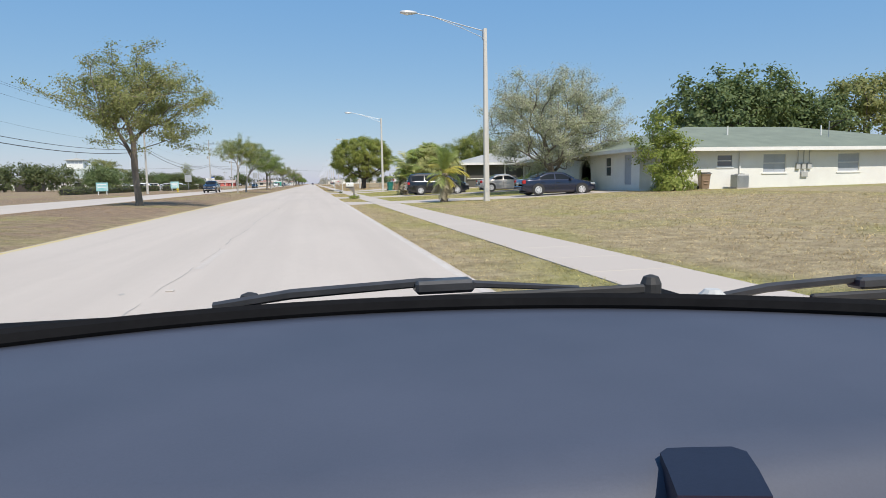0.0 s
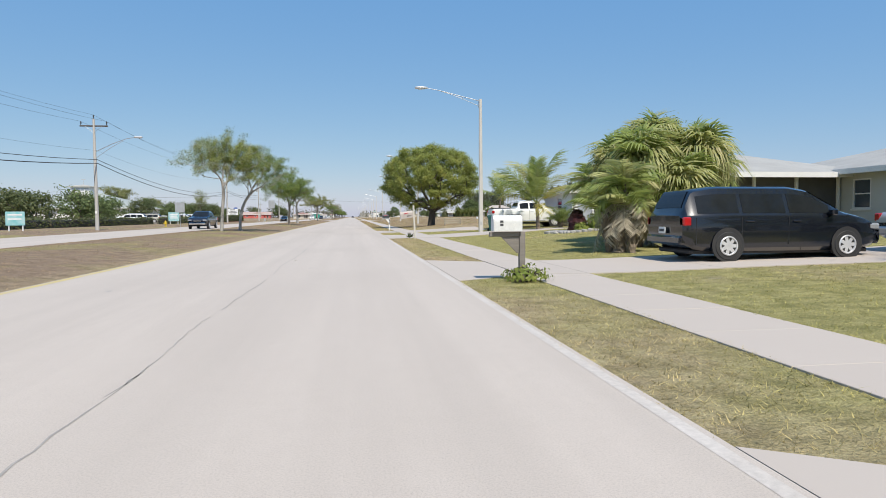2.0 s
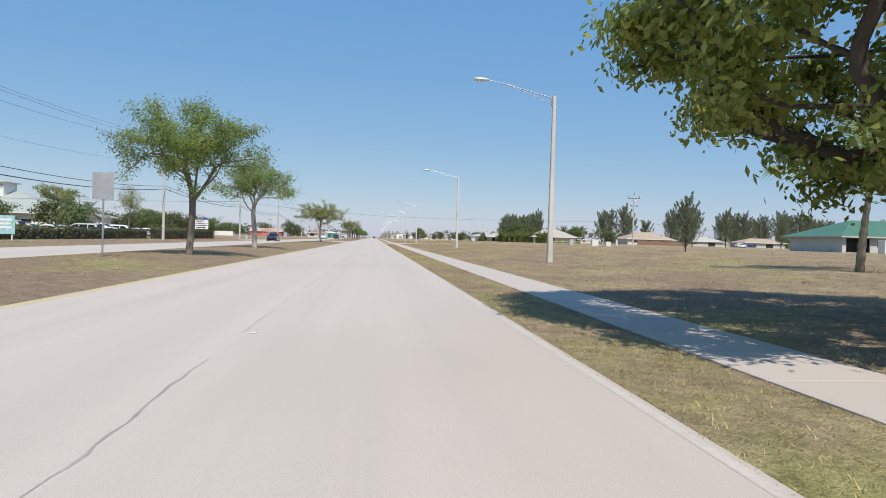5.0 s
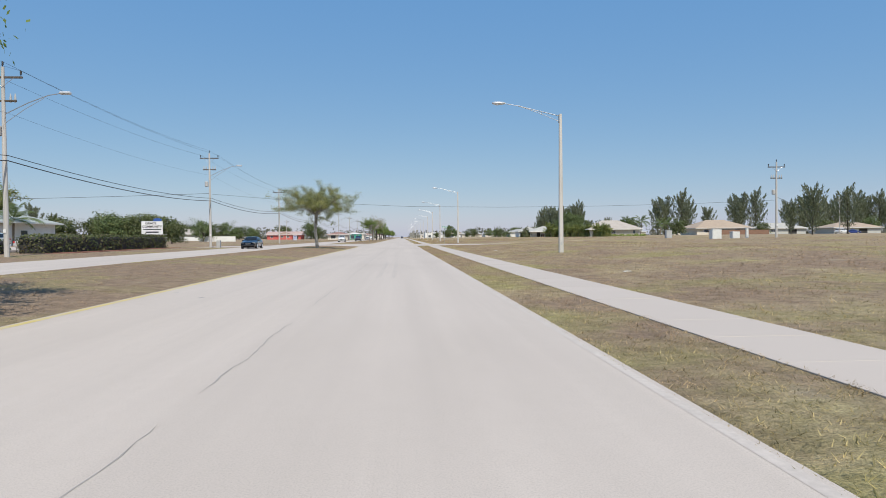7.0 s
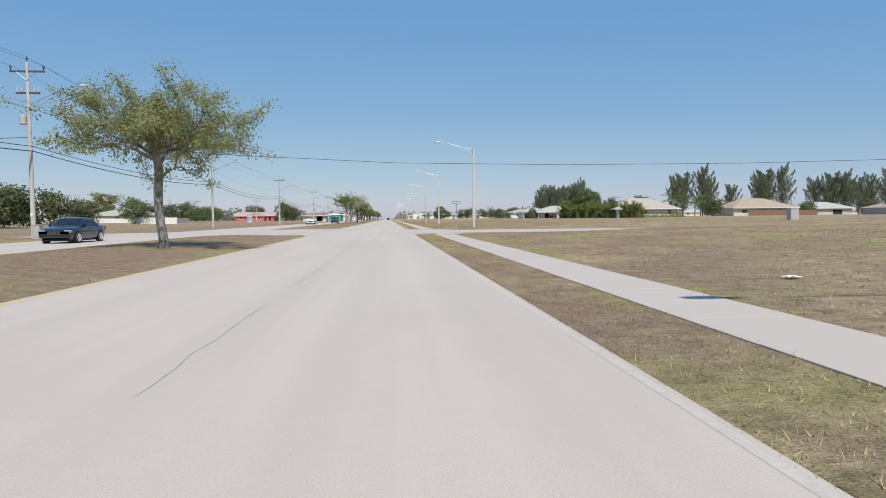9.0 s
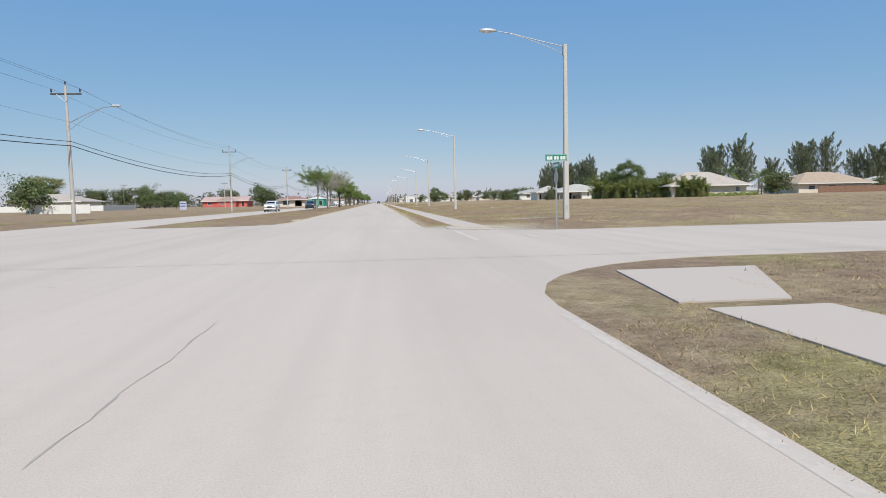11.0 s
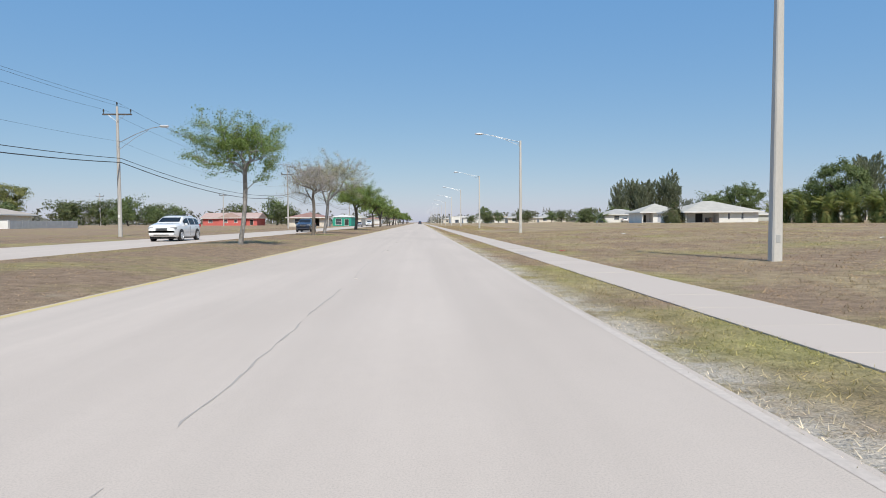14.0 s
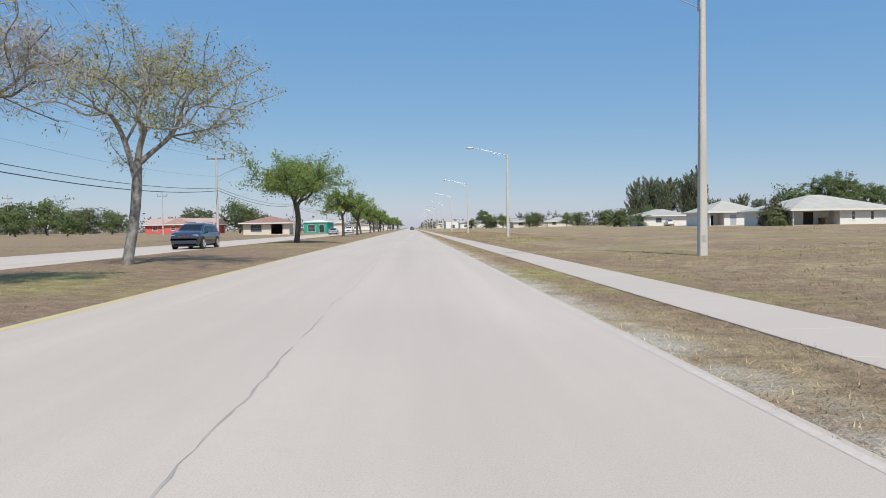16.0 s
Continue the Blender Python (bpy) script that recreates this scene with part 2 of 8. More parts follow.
M_METALGREEN = surface("green_metal_roof", (0.085, 0.20, 0.125), (0.07, 0.16, 0.10), 0.5, 0.0, s1=0.5, s2=10, bump=0.3, dist=0.02, stretch=(1, 0.1, 1))
M_CHURCHROOF = surface("pale_grey_green_shingle", (0.40, 0.43, 0.40), (0.33, 0.36, 0.33), 0.9, s1=0.7, s2=12, bump=0.6, dist=0.02, stretch=(1, 1, 3))
M_TAUPEROOF = surface("tan_grey_shingle", (0.46, 0.41, 0.36), (0.39, 0.345, 0.30), 0.9, s1=0.7, s2=12, bump=0.6, dist=0.02, stretch=(1, 1, 3))
M_PINKROOF = surface("faded_pink_shingle", (0.50, 0.37, 0.33), (0.42, 0.305, 0.27), 0.9, s1=0.7, s2=12, bump=0.6, dist=0.02, stretch=(1, 1, 3))
M_REDROOF = surface("terracotta_roof", (0.34, 0.20, 0.165), (0.27, 0.155, 0.125), 0.85, s1=0.7, s2=12, bump=0.5, dist=0.02)
M_TRIM = surface("white_trim", (0.80, 0.79, 0.76), (0.72, 0.71, 0.68), 0.6, s1=1.5, s2=40, bump=0.05)
M_GREYTRIM = surface("grey_trim", (0.48, 0.48, 0.47), (0.40, 0.40, 0.39), 0.7, s1=1.5, s2=40, bump=0.05)
# near-black for shade inside hedges and rooms; also colours the carport cabinet
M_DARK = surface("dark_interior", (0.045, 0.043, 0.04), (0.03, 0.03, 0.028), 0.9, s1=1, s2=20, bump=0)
M_SCREEN = surface("insect_screen", (0.11, 0.105, 0.095), (0.085, 0.08, 0.075), 0.85, s1=1, s2=80, bump=0.1)
M_PANE = surface("window_pane", (0.09, 0.105, 0.12), (0.06, 0.07, 0.085), 0.06, s1=0.8, s2=10, bump=0, spec=0.9)
M_PANELGREY = surface("shutter_panel", (0.42, 0.45, 0.50), (0.36, 0.39, 0.44), 0.6, s1=1.2, s2=30, bump=0.1)
M_BARK = surface("grey_bark", (0.215, 0.185, 0.155), (0.13, 0.11, 0.09), 0.95, s1=3.5, s2=30, bump=0.8, dist=0.02, stretch=(1, 1, 0.3))
M_PALEBARK = surface("pale_lichen_bark", (0.44, 0.42, 0.385), (0.25, 0.225, 0.20), 0.95, s1=4.5, s2=30, bump=0.8, dist=0.02, stretch=(1, 1, 0.5))
M_MOTTLEBARK = surface("mottled_grey_bark", (0.37, 0.355, 0.335), (0.12, 0.108, 0.095), 0.95, s1=6.5, s2=30, bump=0.9, dist=0.025, stretch=(1, 1, 0.6))
M_DARKBARK = surface("dark_bark", (0.115, 0.095, 0.08), (0.07, 0.06, 0.05), 0.95, s1=3.5, s2=30, bump=0.8, dist=0.02, stretch=(1, 1, 0.3))
M_PALMBARK = surface("palm_boots", (0.27, 0.22, 0.165), (0.15, 0.12, 0.09), 0.95, s1=5, s2=25, bump=0.9, dist=0.03)
L_OAK = foliage("olive_leaves", (0.175, 0.205, 0.075), (0.340, 0.335, 0.135), (0.37, 0.32, 0.15), 0.45)
L_YELLOW = foliage("yellow_green_leaves", (0.150, 0.205, 0.052), (0.330, 0.345, 0.105), (0.38, 0.34, 0.09), 0.42)
L_FRESH = foliage("fresh_green_leaves", (0.110, 0.185, 0.052), (0.240, 0.310, 0.095), (0.29, 0.30, 0.085), 0.42)
L_ROUND = foliage("glossy_green_leaves", (0.205, 0.250, 0.062), (0.395, 0.420, 0.118), (0.49, 0.455, 0.12), 0.5, 0.38)
L_DARK = foliage("dark_green_leaves", (0.054, 0.09, 0.033), (0.132, 0.17, 0.055), None, 0.3)
L_FICUS = foliage("ficus_leaves", (0.078, 0.118, 0.048), (0.175, 0.215, 0.085), None, 0.3)
L_GREYGREEN = foliage("grey_green_leaves", (0.33, 0.345, 0.23), (0.58, 0.57, 0.43), (0.34, 0.38, 0.16), 0.48)
L_BUSH = foliage("bush_leaves", (0.165, 0.225, 0.045), (0.36, 0.39, 0.10), None, 0.42)
L_SPARSE = foliage("dry_sparse_leaves", (0.25, 0.25, 0.09), (0.40, 0.37, 0.12), (0.22, 0.26, 0.08), 0.4)
L_TWIG = foliage("bare_twigs", (0.27, 0.245, 0.235), (0.42, 0.385, 0.375), None, 0.0)
L_PINE = foliage("casuarina_needles", (0.115, 0.135, 0.092), (0.225, 0.240, 0.165), None, 0.35)
L_PALM = foliage("palm_frond_green", (0.23, 0.30, 0.085), (0.44, 0.49, 0.17), None, 0.48, 0.38)
L_PALMYEL = foliage("palm_frond_yellow", (0.40, 0.36, 0.06), (0.56, 0.46, 0.12), None, 0.35, 0.5)
L_PALMDEAD = foliage("palm_frond_dead", (0.36, 0.31, 0.225), (0.55, 0.48, 0.37), None, 0.3, 0.8)
L_WOODS = foliage("dull_green_leaves", (0.055, 0.082, 0.036), (0.150, 0.168, 0.070), (0.14, 0.13, 0.075), 0.3)
L_HEDGE = foliage("hedge_leaves", (0.050, 0.070, 0.030), (0.125, 0.135, 0.055), (0.135, 0.10, 0.065), 0.2)
B_TURF = blade_material("turf_blades", 1.18)
L_FAN = foliage("fan_palm_blades", (0.36, 0.39, 0.15), (0.62, 0.60, 0.30), (0.58, 0.50, 0.27), 0.5, 0.4)
L_ARECA = foliage("areca_fronds", (0.10, 0.140, 0.042), (0.27, 0.295, 0.10), (0.34, 0.29, 0.10), 0.4, 0.42)
L_TI = foliage("red_ti_leaves", (0.045, 0.018, 0.022), (0.105, 0.035, 0.040), None, 0.3, 0.45)
# greyed and paled: the distance haze is mixed into this leaf colour
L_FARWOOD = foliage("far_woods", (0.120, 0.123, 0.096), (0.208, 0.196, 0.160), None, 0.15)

# ---- mesh helpers ----


class Shape:
    """Gathers corners and faces of one mesh."""

    def __init__(self):
        self.v, self.f = [], []

    def add(self, verts, faces):
        n = len(self.v)
        self.v += [tuple(p) for p in verts]
        self.f += [tuple(i + n for i in q) for q in faces]
        return self

    def box(self, x0, x1, y0, y1, z0, z1, bev=0.0):
        """A box, its edges chamfered by bev."""
        if bev <= 0:
            c = [(x, y, z) for z in (z0, z1) for y in (y0, y1) for x in (x0, x1)]
            return self.add(c, [(0, 2, 3, 1), (4, 5, 7, 6), (0, 1, 5, 4), (2, 6, 7, 3), (0, 4, 6, 2), (1, 3, 7, 5)])
        bev = min(bev, (x1 - x0) * 0.45, (y1 - y0) * 0.45, (z1 - z0) * 0.45)
        bm = bmesh.new()
        bmesh.ops.create_cube(bm, size=1.0)
        for p in bm.verts:
            p.co = ((x0 + x1) / 2 + p.co.x * (x1 - x0), (y0 + y1) / 2 + p.co.y * (y1 - y0), (z0 + z1) / 2 + p.co.z * (z1 - z0))
        bmesh.ops.bevel(bm, geom=bm.edges[:], offset=bev, segments=1, affect="EDGES", clamp_overlap=True)
        bm.verts.index_update()
        self.add([p.co[:] for p in bm.verts], [[p.index for p in q.verts] for q in bm.faces])
        bm.free()
        return self

    def tube(self, pts, radii, n=8, cap=True):
        """A round tube along pts."""
        pts = [Vector(p) for p in pts]
        if not isinstance(radii, (list, tuple)):
            radii = [radii] * len(pts)
        base, rings = len(self.v), []
        ref = Vector((0.31, 0.95, 0.05)).normalized()
        for i, p in enumerate(pts):
            d = (pts[min(i + 1, len(pts) - 1)] - pts[max(i - 1, 0)]).normalized()
            if abs(d.dot(ref)) > 0.95:
                ref = Vector((0.95, 0.1, 0.3)).normalized()
            a = d.cross(ref).normalized()
            b = d.cross(a)
            for k in range(n):
                w = 2 * math.pi * k / n
                self.v.append(tuple(p + (a * math.cos(w) + b * math.sin(w)) * radii[i]))
        for i in range(len(pts) - 1):
            for k in range(n):
                q, r = base + i * n + k, base + i * n + (k + 1) % n
                self.f.append((q, r, r + n, q + n))
        if cap:
            self.f.append(tuple(base + k for k in reversed(range(n))))
            self.f.append(tuple(base + (len(pts) - 1) * n + k for k in range(n)))
        return self

    def lathe(self, profile, n=20, axis="z", at=(0, 0, 0)):
        """Turned shape: profile of (radius, height) round an axis."""
        base = len(self.v)
        for r, h in profile:
            for k in range(n):
                w = 2 * math.pi * k / n
                c, s = r * math.cos(w), r * math.sin(w)
                p = {"z": (c, s, h), "y": (c, h, s), "x": (h, c, s)}[axis]
                self.v.append((p[0] + at[0], p[1] + at[1], p[2] + at[2]))
        m = len(profile)
        for i in range(m - 1):
            for k in range(n):
                q, r = base + i * n + k, base + i * n + (k + 1) % n
                self.f.append((q, r, r + n, q + n))
        self.f.append(tuple(base + k for k in reversed(range(n))))
        self.f.append(tuple(base + (m - 1) * n + k for k in range(n)))
        return self

    def prism(self, outline, axis, a, b):
        """An outline of pairs pushed from a to b along an axis."""
        n = len(outline)
        put = {"x": lambda p, d: (d, p[0], p[1]), "y": lambda p, d: (p[0], d, p[1]), "z": lambda p, d: (p[0], p[1], d)}[axis]
        verts = [put(p, d) for d in (a, b) for p in outline]
        faces = [tuple(range(n)), tuple(reversed(range(n, 2 * n)))]
        faces += [(i, i + n, (i + 1) % n + n, (i + 1) % n) for i in range(n)]
        return self.add(verts, faces)

    def mesh(self, name, smooth=False, fix=True):
        me = bpy.data.meshes.new(name)
        me.from_pydata(self.v, [], self.f)
        if fix:
            bm = bmesh.new()
            bm.from_mesh(me)
            bmesh.ops.recalc_face_normals(bm, faces=bm.faces[:])
            bm.to_mesh(me)
            bm.free()
        if smooth:
            me.shade_smooth()
        return me


def part(name, shape, material, parent=None, label="", smooth=False):
    """One mesh object under a thing or a part."""
    me = shape if isinstance(shape, bpy.types.Mesh) else shape.mesh(name, smooth)
    if material and not me.materials:
        me.materials.append(material)
    ob = new(name, me)
    ob.parent = parent
    if label:
        ob["label"] = label
    return ob


def thing(name, m, label, category, group="", kind=""):
    """An empty at a thing's base, to carry its parts."""
    ob = new(name)
    ob.empty_display_size = 0.2
    ob.matrix_basis = m
    return tagged(ob, label, category, group, kind)


def step(a, b, x):
    u = min(1.0, max(0.0, (x - a) / (b - a)))
    return u * u * (3 - 2 * u)


def height(x, y):
    """The ground's height."""
    street = step(14.0, 8.0, abs(y - 230.5)) * step(60.0, 25.0, abs(x))
    z = -0.012
    if x > 5:
        z += (0.10 * step(5, 10, x) + 0.32 * step(9, 22, x) + 0.35 * step(22, 60, x) + 0.30 * step(60, 120, x)) * (1 - street)
        z += 0.28 * math.exp(-((x - 14.5) ** 2 / 20.0 + (y - 69.5) ** 2 / 90.0))
        z += 0.45 * math.exp(-((x - 13.5) ** 2 + (y - 96.5) ** 2) / 46.0)
    elif x < -21.5:
        z += (0.14 * step(-21.5, -27, x) + 0.25 * step(-27, -60, x) + 0.3 * step(-60, -120, x)) * (1 - street)
    elif -14 < x < -5.6:
        u = (x + 9.8) / 4.2
        z += 0.22 * max(0.0, 1 - u * u) * (1 - step(215, 222, y) * step(254, 249, y))
    return z


# ---- ground, roads, pavement ----


def ground_sheet():
    xs = [-3000, -1500, -700, -350, -200, -120, -90, -60, -45, -34, -27, -24, -21.6, -18, -14.0, -13, -11.5, -10, -8.5, -7, -6, -5.6, -2, 2.1, 3.5, 4.9, 6, 7.5, 9, 10.5, 11.7, 13, 14.5, 16, 17.5, 19, 20.5, 22, 25, 28, 35, 45, 60, 80, 100, 120, 200, 350, 700, 1500, 3000]
    ys = [-400, -150, -60] + list(range(-30, 78, 6)) + list(range(78, 120, 2)) + list(range(120, 216, 6)) + [216, 219, 222, 225, 228, 231, 234, 237, 240, 243, 246, 249, 252] + list(range(256, 440, 8)) + [450, 480, 520, 600, 800, 1200, 1800, 2600, 4200]
    s = Shape()
    s.v = [(x, y, height(x, y)) for y in ys for x in xs]
    n = len(xs)
    s.f = [(j * n + i, j * n + i + 1, (j + 1) * n + i + 1, (j + 1) * n + i) for j in range(len(ys) - 1) for i in range(n - 1)]
    ob = part("ground", s.mesh("ground", True, False), M_TURF)
    return tagged(ob, "dry tan and olive roadside turf, mown short", "ground", kind="structure")


ground_sheet()
X_EDGE, X_YELLOW, X_LANE = 2.15, -5.55, -1.4


def rounded_corner(cx, cy, r, a0, a1, n=8):
    return [(cx + r * math.cos(radians(a0 + (a1 - a0) * i / n)), cy + r * math.sin(radians(a0 + (a1 - a0) * i / n))) for i in range(n + 1)]


S0, S1 = 224.5, 236.3
road = Shape()
road.prism([(X_YELLOW, -60), (X_EDGE, -60), (X_EDGE, 3000), (X_YELLOW, 3000)], "z", -0.25, 0.0)
tagged(part("road", road, M_ROAD), "sun-bleached grey two-lane carriageway with patched cracks", "road", kind="structure")
far_road = Shape().prism([(-21.4, -60), (-14.0, -60), (-14.0, 3000), (-21.4, 3000)], "z", -0.25, 0.0)
tagged(part("road_opposite", far_road, M_ROAD), "sun-bleached carriageway beyond the grass median", "road", kind="structure")
cross = Shape()
right_side = [(X_EDGE, S0 - 5)] + rounded_corner(X_EDGE + 5, S0 - 5, 5, 180, 90) + [(95, S0), (95, S1)] + rounded_corner(X_EDGE + 5, S1 + 5, 5, 270, 180)
cross.prism(right_side, "z", -0.25, -0.002)
left_side = [(-21.4, S1 + 5)] + rounded_corner(-26.4, S1 + 5, 5, 0, -90) + [(-95, S1), (-95, S0)] + rounded_corner(-26.4, S0 - 5, 5, 90, 0)
cross.prism(left_side, "z", -0.25, -0.002)
nose_a = rounded_corner(-9.78, 217.6, 4.22, 0, 180, 12)
nose_b = rounded_corner(-9.78, 253.6, 4.22, 180, 360, 12)
cross.prism([(X_YELLOW, 217.6)] + nose_a[1:] + [(-14.0, 253.6)] + nose_b[1:], "z", -0.25, -0.002)
tagged(part("road_cross", cross, M_SIDE), "grey side street crossing through a gap in the median", "road", kind="structure")

PAVE0, PAVE1 = 3.62, 5.02
pavement = tagged(new("pavement"), "pale concrete pavement slabs beside the road", "pavement", kind="structure")


def draped(outline_rows, thick, lift):
    """A slab of rows of points, lying on the ground."""
    s = Shape()
    n = len(outline_rows[0])
    for dz in (lift, lift - thick):
        for row in outline_rows:
            s.v += [(x, y, max(height(x, y), -0.012) + dz) for x, y in row]
    m = len(outline_rows)
    o = m * n
    for j in range(m - 1):
        for i in range(n - 1):
            q = j * n + i
            s.f += [(q, q + 1, q + n + 1, q + n), (q + o, q + n + o, q + n + 1 + o, q + 1 + o)]
    rim = [i for i in range(n)] + [j * n + n - 1 for j in range(1, m)] + [(m - 1) * n + i for i in range(n - 2, -1, -1)] + [j * n for j in range(m - 2, 0, -1)]
    for k in range(len(rim)):
        a, b = rim[k], rim[(k + 1) % len(rim)]
        s.f.append((a, a + o, b + o, b))
    return s


def drive(y0, y1, x_end, flare, skew=0.0, label="pale concrete driveway with control joints"):
    """A driveway from the road's edge over the pavement's line and up the lawn, in slabs."""
    ob = tagged(new("driveway"), label, "driveway", kind="structure")
    cuts = [(X_EDGE + 0.01, PAVE0 - 0.012), (PAVE0, PAVE1 - 0.012)]
    x = PAVE1
    while x < x_end - 0.5:
        cuts.append((x, min(x + 3.0, x_end) - 0.014))
        x += 3.0
    for a, b in cuts:
        rows = []
        for i in range(5):
            u = a + (b - a) * i / 4
            fl = flare * max(0.0, 1 - (u - X_EDGE) / (PAVE0 - X_EDGE)) if u < PAVE0 else 0.0
            sk = skew * max(0.0, u - PAVE1)
            rows.append([(u, y0 - fl + sk + (y1 - y0 + 2 * fl) * k / 6) for k in range(7)])
        part("slab", draped(rows, 0.12, 0.022 if a > X_EDGE + 0.1 else 0.012), M_CONC, ob)
    return ob


DRIVES = [(35.6, 39.6), (50.0, 53.8), (72.6, 78.0), (84.8, 90.0)]

# ---- road marks ----


def strip_mark(name, x, w, y0, y1, material, label, wander=0.0, seed=0, z=0.0018, steps=None, parent=None):
    """A thin strip of paint or sealant along the road."""
    rng = random.Random(seed)
    n = steps or max(2, int((y1 - y0) / (0.9 if wander else 6)))
    s, off = Shape(), 0.0
    for i in range(n + 1):
        y = y0 + (y1 - y0) * i / n
        off = off * 0.8 + rng.uniform(-wander, wander)
        half = w / 2 * (rng.uniform(0.45, 1.3) if wander else rng.uniform(0.93, 1.07))
        s.v += [(x + off - half, y, z), (x + off + half, y, z)]
    s.f = [(2 * i, 2 * i + 1, 2 * i + 3, 2 * i + 2) for i in range(n)]
    return tagged(part(name, s.mesh(name, False, False), material), label, "road marking", kind="structure")


strip_mark("yellow_line", X_YELLOW + 0.12, 0.15, -30, 217, M_YELLOW, "worn yellow edge line along the median")
strip_mark("yellow_line", X_YELLOW + 0.12, 0.15, 253, 900, M_YELLOW, "worn yellow edge line along the median")
strip_mark("edge_line", X_EDGE - 0.10, 0.10, -30, 70, M_WHITELINE, "faded white edge line of the road")
strip_mark("edge_line", X_EDGE - 0.10, 0.09, 70, 219, M_WORNLINE, "faded white edge line of the road")
strip_mark("edge_line", X_EDGE - 0.10, 0.09, 242, 900, M_WORNLINE, "faded white edge line of the road")
for k, (y0, y1) in enumerate([(9.5, 12.3), (235.0, 238.5), (248.8, 251.0), (262.5, 265.0)]):
    tagged(strip_mark("lane_dash", X_LANE, 0.11, y0, y1, M_WORNLINE, "almost worn-off white lane dash on the asphalt"), group="lane dashes")


def crack_line(y0, y1, seed):
    """A broken, wandering crack along the lane joint: short splinters of uneven width with gaps."""
    rg = random.Random(seed)
    s, y, off = Shape(), y0, 0.0
    while y < y1:
        n = rg.randint(8, 30)
        w = rg.uniform(0.006, 0.016)
        base = len(s.v)
        for i in range(n + 1):
            off = off * 0.93 + rg.uniform(-0.022, 0.022)
            half = w * rg.uniform(0.25, 1.0) * (0.2 if i in (0, n) else 1.0)
            s.v += [(X_LANE - 0.1 + off - half, y, 0.0025), (X_LANE - 0.1 + off + half, y, 0.0025)]
            y += rg.uniform(0.1, 0.3)
        s.f += [(base + 2 * i, base + 2 * i + 1, base + 2 * i + 3, base + 2 * i + 2) for i in range(n)]
        y += rg.choice((0.1, 0.2, 0.6, 2.0)) * rg.uniform(0.5, 1.5)
    return tagged(part("crack", s.mesh("crack", False, False), M_SEAL), "thin broken crack along the lane joint", "road crack", "road cracks", "structure")


for k, (y0, y1) in enumerate([(2, 40), (42, 84), (88, 150), (152, 216), (238, 300), (303, 400)]):
    crack_line(y0, y1, 40 + k)


def tar_spot(x, y, r, seed):
    """A small irregular dark spot on the asphalt."""
    rg = random.Random(seed)
    n = 11
    s = Shape().add([(x + r * rg.uniform(0.5, 1.2) * math.cos(6.283 * i / n), y + 1.6 * r * rg.uniform(0.5, 1.2) * math.sin(6.283 * i / n), 0.002) for i in range(n)], [tuple(range(n))])
    return tagged(part("tar_spot", s.mesh("tar_spot", False, False), M_SEAL), "small dark tar spot on the asphalt", "tar spot", "tar spots", "structure")


SPOT = random.Random(77)
for k in range(34):
    tar_spot(SPOT.uniform(-5.0, 1.9), SPOT.choice((0.0, 140.0, 240.0)) + SPOT.uniform(6, 90), SPOT.uniform(0.02, 0.07), k)
for k, (x, y, l) in enumerate([(-0.62, 152.5, 13.0), (-0.17, 152, 14.0)]):
    for q, dx in enumerate((-0.055, -0.02, 0.02, 0.055)):
        tagged(strip_mark("tyre_mark", x + dx, 0.022, y + 0.3 * q, y + l - 0.5 * q, M_TYREMARK, "faint dark tyre mark on the asphalt", 0.004, 60 + 9 * k + q, 0.0018), group="tyre marks")


def reflector(x, y):
    s = Shape().box(x - 0.045, x + 0.045, y - 0.04, y + 0.04, 0.0, 0.014, 0.006)
    ob = part("road_reflector", s, M_WHITELINE)
    return tagged(ob, "small worn white reflector stud on the lane joint", "road reflector", "reflector studs")


for y in (7.6, 31.6, 55.4, 79.0, 103.0, 127.0, 161.5, 185.0, 249.0, 263.0, 287.0, 300.4, 311.0, 335.0):
    reflector(X_LANE + 0.02, y)

# ---- plants ----


